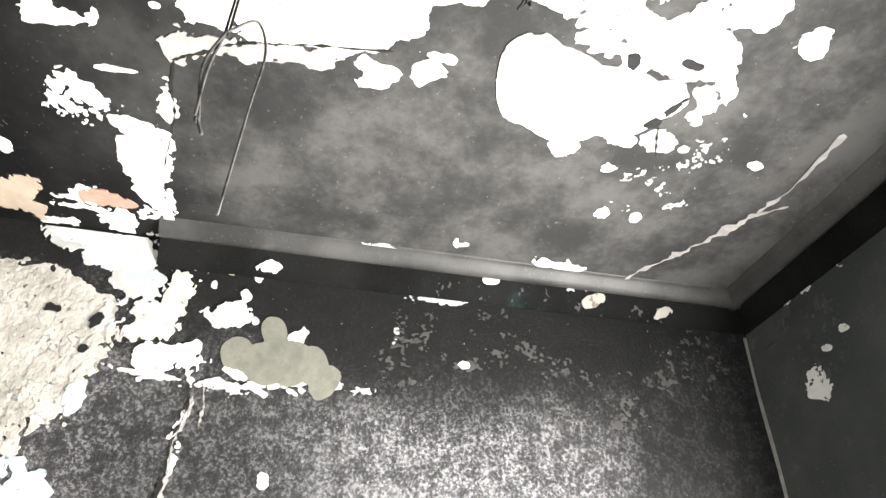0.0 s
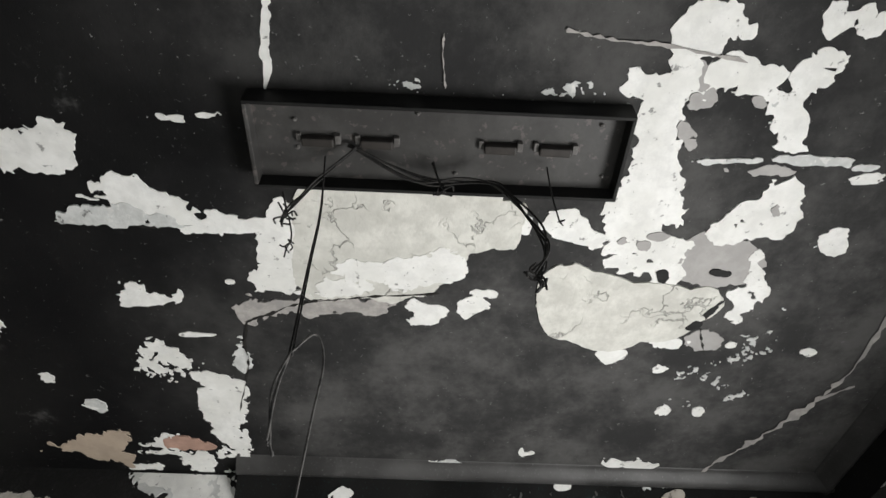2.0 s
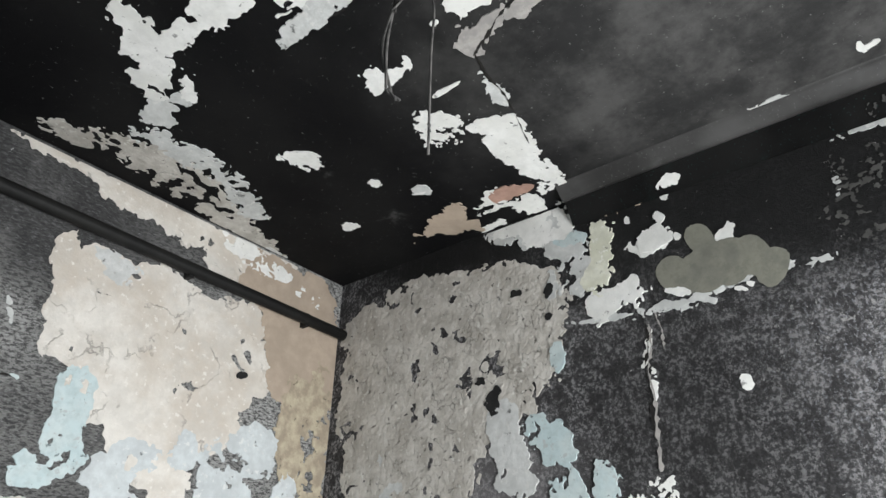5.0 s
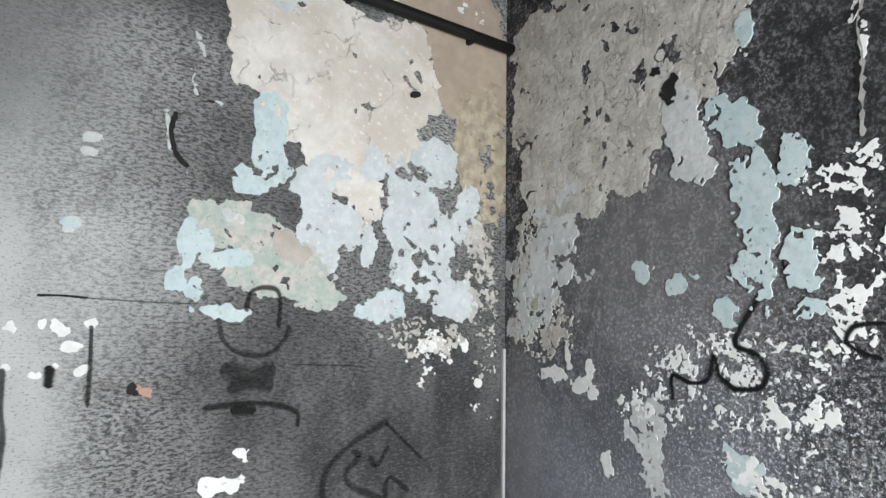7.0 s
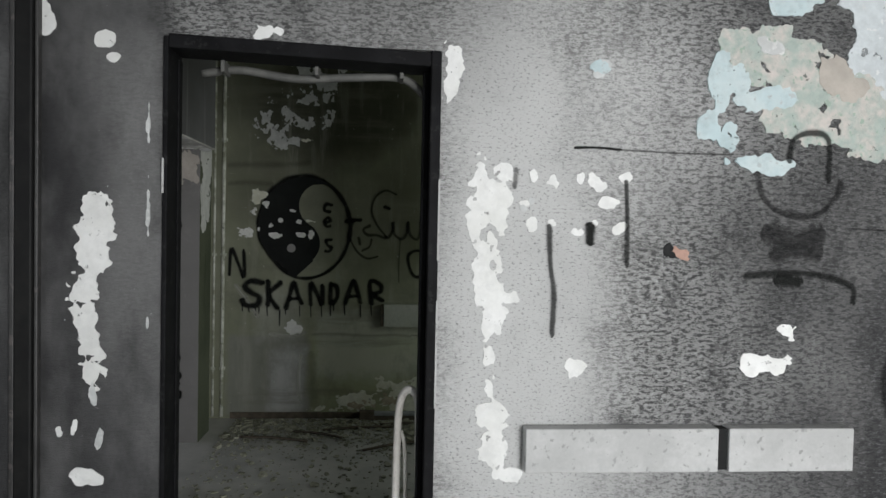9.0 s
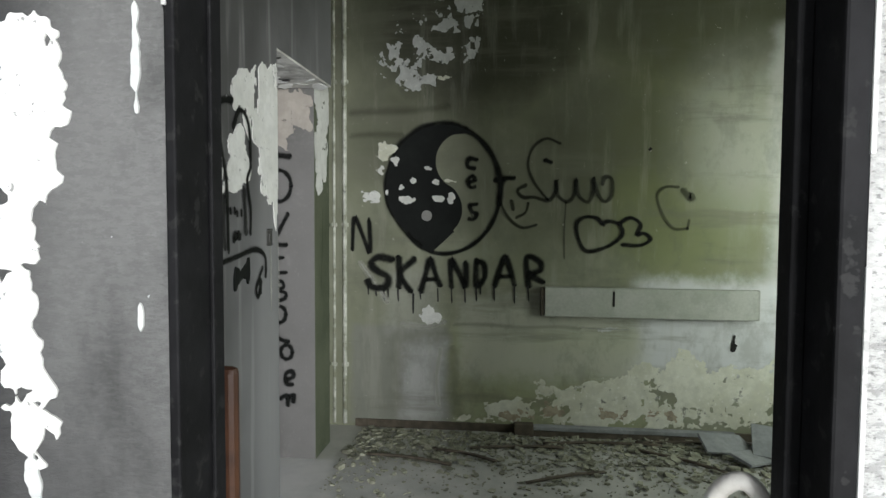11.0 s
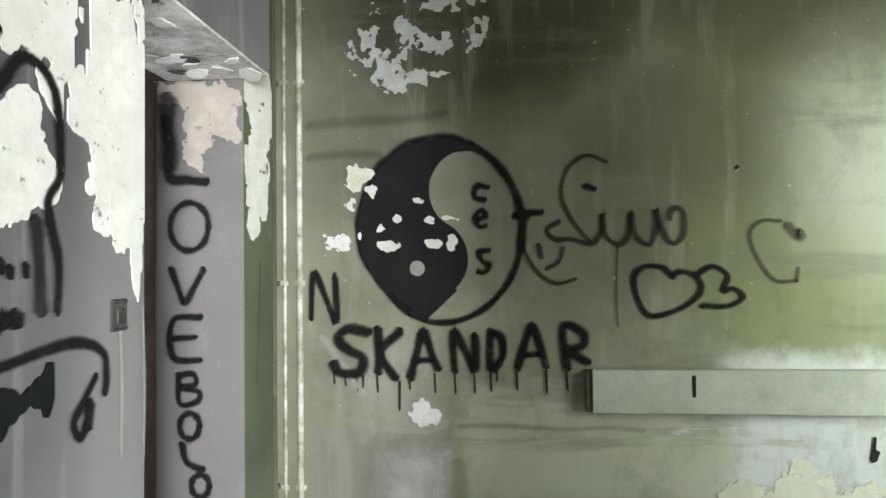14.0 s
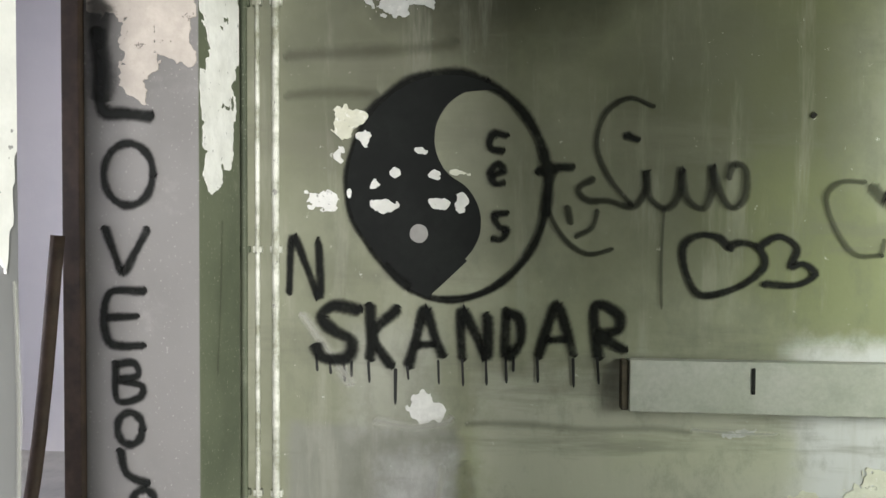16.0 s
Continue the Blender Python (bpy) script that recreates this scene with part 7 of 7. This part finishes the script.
patch("paint_blister", wall_a, "A", wall_a_mat, 229, [(-1.45, 2.41, 0.123, 0.108, 51)], rough=.004, clean=True, lift=.009)
patch("bare_plaster", wall_b, "B", stone_plaster, 55, [(-1.05, 3.04, 0.306, 0.173, 18), (-0.63, 3.08, 0.355, 0.216, 8), (-0.34, 3.00, 0.308, 0.188, 32), (-0.25, 2.73, 0.317, 0.196, 80), (-0.62, 2.74, 0.445, 0.240, 23), (-0.93, 2.79, 0.260, 0.183, 39), (-0.65, 2.48, 0.278, 0.172, 19), (-0.37, 2.38, 0.270, 0.157, 15), (-0.74, 2.36, 0.160, 0.116, 21), (-1.12, 2.84, 0.153, 0.112, 62), (-0.56, 2.24, 0.130, 0.058, 10)], rough=.022, holes=.10, clean=True)
patch("faded_paint_patch", wall_b, "B", pale_paint, 56, [(-1.05, 2.37, 0.123, 0.085, 85), (-1.03, 2.51, 0.113, 0.076, 83), (-1.11, 2.29, 0.052, 0.045, 67)], rough=.012, holes=.08, lift=.005, clean=True)
patch("faded_paint_patch", wall_b, "B", pale_paint, 219, [(-0.33, 2.02, 0.146, 0.135, 30), (-0.20, 1.82, 0.128, 0.126, 54), (-0.39, 2.14, 0.102, 0.049, 8)], rough=.02, holes=.5, lift=.0046)
patch("blue_paint_patch", wall_b, "B", blue_paint, 57, [(-1.19, 2.46, 0.082, 0.057, 25), (-1.26, 2.37, 0.086, 0.072, 69), (-1.28, 2.22, 0.123, 0.077, 90), (-1.29, 2.06, 0.120, 0.071, 93), (-1.28, 1.91, 0.079, 0.077, 168), (-1.42, 2.25, 0.094, 0.057, 91), (-1.42, 1.94, 0.069, 0.063, 97), (-1.43, 1.86, 0.055, 0.034, 1), (-1.37, 1.77, 0.108, 0.023, 0), (-1.31, 1.81, 0.035, 0.029, 101)], rough=.024, holes=.22, lift=.0055, clean=True)
patch("paint_chip", wall_b, "B", blue_paint, 58, [(-0.84, 1.92, 0.047, 0.045, 9)], rough=.012)
patch("paint_chip", wall_b, "B", blue_paint, 59, [(-0.98, 1.87, 0.048, 0.044, 178), (-1.05, 1.90, 0.031, 0.013, 3)], rough=.012)
patch("paint_chip", wall_b, "B", blue_paint, 60, [(-1.16, 1.79, 0.047, 0.033, 178), (-1.18, 1.76, 0.033, 0.023, 97)], rough=.012)
patch("paint_chip", wall_b, "B", blue_paint, 220, [(-1.28, 2.74, 0.061, 0.033, 87)], rough=.008, clean=True, lift=.005)
patch("peeling_paint", wall_l, "L", white_paint, 176, [(1.69, 1.86, 0.245, 0.070, 18), (1.76, 1.76, 0.192, 0.096, 19), (1.82, 1.64, 0.150, 0.114, 60), (1.86, 1.50, 0.109, 0.070, 78), (1.89, 1.39, 0.091, 0.027, 85)], rough=.016, holes=.22, lift=.003, clean=True, drawn=.28)
patch("white_paint_patch", wall_l, "L", white_paint, 177, [(1.51, 1.62, 0.085, 0.054, 21), (1.52, 1.53, 0.103, 0.066, 16), (1.48, 1.46, 0.076, 0.026, 6)], rough=.012, lift=.0034, clean=True)
patch("paint_chip", wall_l, "L", white_paint, 178, [(1.76, 1.49, 0.052, 0.033, 78), (1.73, 1.54, 0.027, 0.016, 14)], rough=.008, clean=True)
patch("paint_chip", wall_l, "L", white_paint, 130, [(1.13, 1.65, 0.062, 0.042, 32), (1.11, 1.58, 0.074, 0.039, 18), (1.12, 1.52, 0.067, 0.050, 29), (1.15, 1.50, 0.037, 0.025, 19)], rough=.012, clean=True)
patch("paint_chip", wall_l, "L", white_paint, 131, [(1.28, 1.65, 0.048, 0.015, 15)], rough=.008, clean=True)
patch("paint_chip", wall_l, "L", white_paint, 132, [(1.34, 1.56, 0.042, 0.033, 44), (1.34, 1.50, 0.054, 0.044, 57), (1.37, 1.45, 0.029, 0.021, 17)], rough=.010, clean=True)
patch("paint_chip", wall_l, "L", white_paint, 133, [(1.25, 1.76, 0.084, 0.026, 20), (1.28, 1.75, 0.033, 0.014, 21)], rough=.012, clean=True)
patch("paint_chip", wall_l, "L", pale_paint, 179, [(1.00, 1.56, 0.039, 0.022, 77)], rough=.01, clean=True)
patch("bow", doodle, "L", mural_black, 180, [(1.48, 1.13, 0.047, 0.015, 86), (1.50, 1.14, 0.030, 0.021, 87), (1.52, 1.14, 0.019, 0.017, 172), (1.55, 1.15, 0.019, 0.017, 173), (1.57, 1.15, 0.028, 0.020, 86), (1.59, 1.15, 0.047, 0.014, 86)], rough=.003, lift=.0042, clean=True)
patch("damp_stain", wall_m, "M", yellow_plaster, 227, [(-2.49, 0.15, 0.063, 0.036, 2), (-2.63, 0.14, 0.052, 0.027, 2), (-2.17, 0.13, 0.084, 0.021, 2), (-1.92, 0.15, 0.115, 0.026, 2), (-1.76, 0.15, 0.054, 0.037, 3), (-2.79, 0.10, 0.083, 0.021, 2)], rough=.03, holes=.55, lift=.0045)
patch("bare_plaster", wall_a, "A", beige_plaster, 224, [(-1.47, 3.46, 0.225, 0.116, 1), (-1.18, 3.44, 0.280, 0.135, 1), (-0.85, 3.40, 0.295, 0.131, 1), (-0.54, 3.38, 0.213, 0.093, 2), (-1.29, 3.49, 0.180, 0.115, 6)], rough=.02, holes=.12, clean=True)
patch("paint_chip", wall_b, "K", pink_plaster, 221, [(-3.18, 3.350, 0.045, 0.022, 160)], rough=.008, clean=True)
patch("paint_chip", wall_b, "K", pink_plaster, 222, [(-3.50, 3.335, 0.045, 0.022, 160)], rough=.008, clean=True)
patch("paint_chip", wall_b, "K", white_paint, 223, [(-2.73, 3.380, 0.035, 0.016, 170)], rough=.008, clean=True)
stroke("corner_crack", wall_b, "B", crack_filler, [(-3.888, 3.27), (-3.884, 3.0), (-3.889, 2.7), (-3.885, 2.4)], 0.012)
patch("peeling_paint", ceiling, "C", stone_plaster, 225, [(-1.51, -0.14, 0.115, 0.068, 175), (-1.35, -0.18, 0.190, 0.090, 6), (-1.12, -0.20, 0.225, 0.111, 17), (-0.88, -0.13, 0.243, 0.097, 24), (-0.64, -0.05, 0.210, 0.072, 23)], rough=.03, holes=.25)
patch("peeling_paint", ceiling, "C", pale_paint, 226, [(-1.14, -0.39, 0.160, 0.048, 9), (-1.26, -0.35, 0.126, 0.049, 2), (-0.80, -0.25, 0.122, 0.050, 22), (-0.33, 0.06, 0.163, 0.044, 21)], rough=.03, holes=.4, lift=.004)
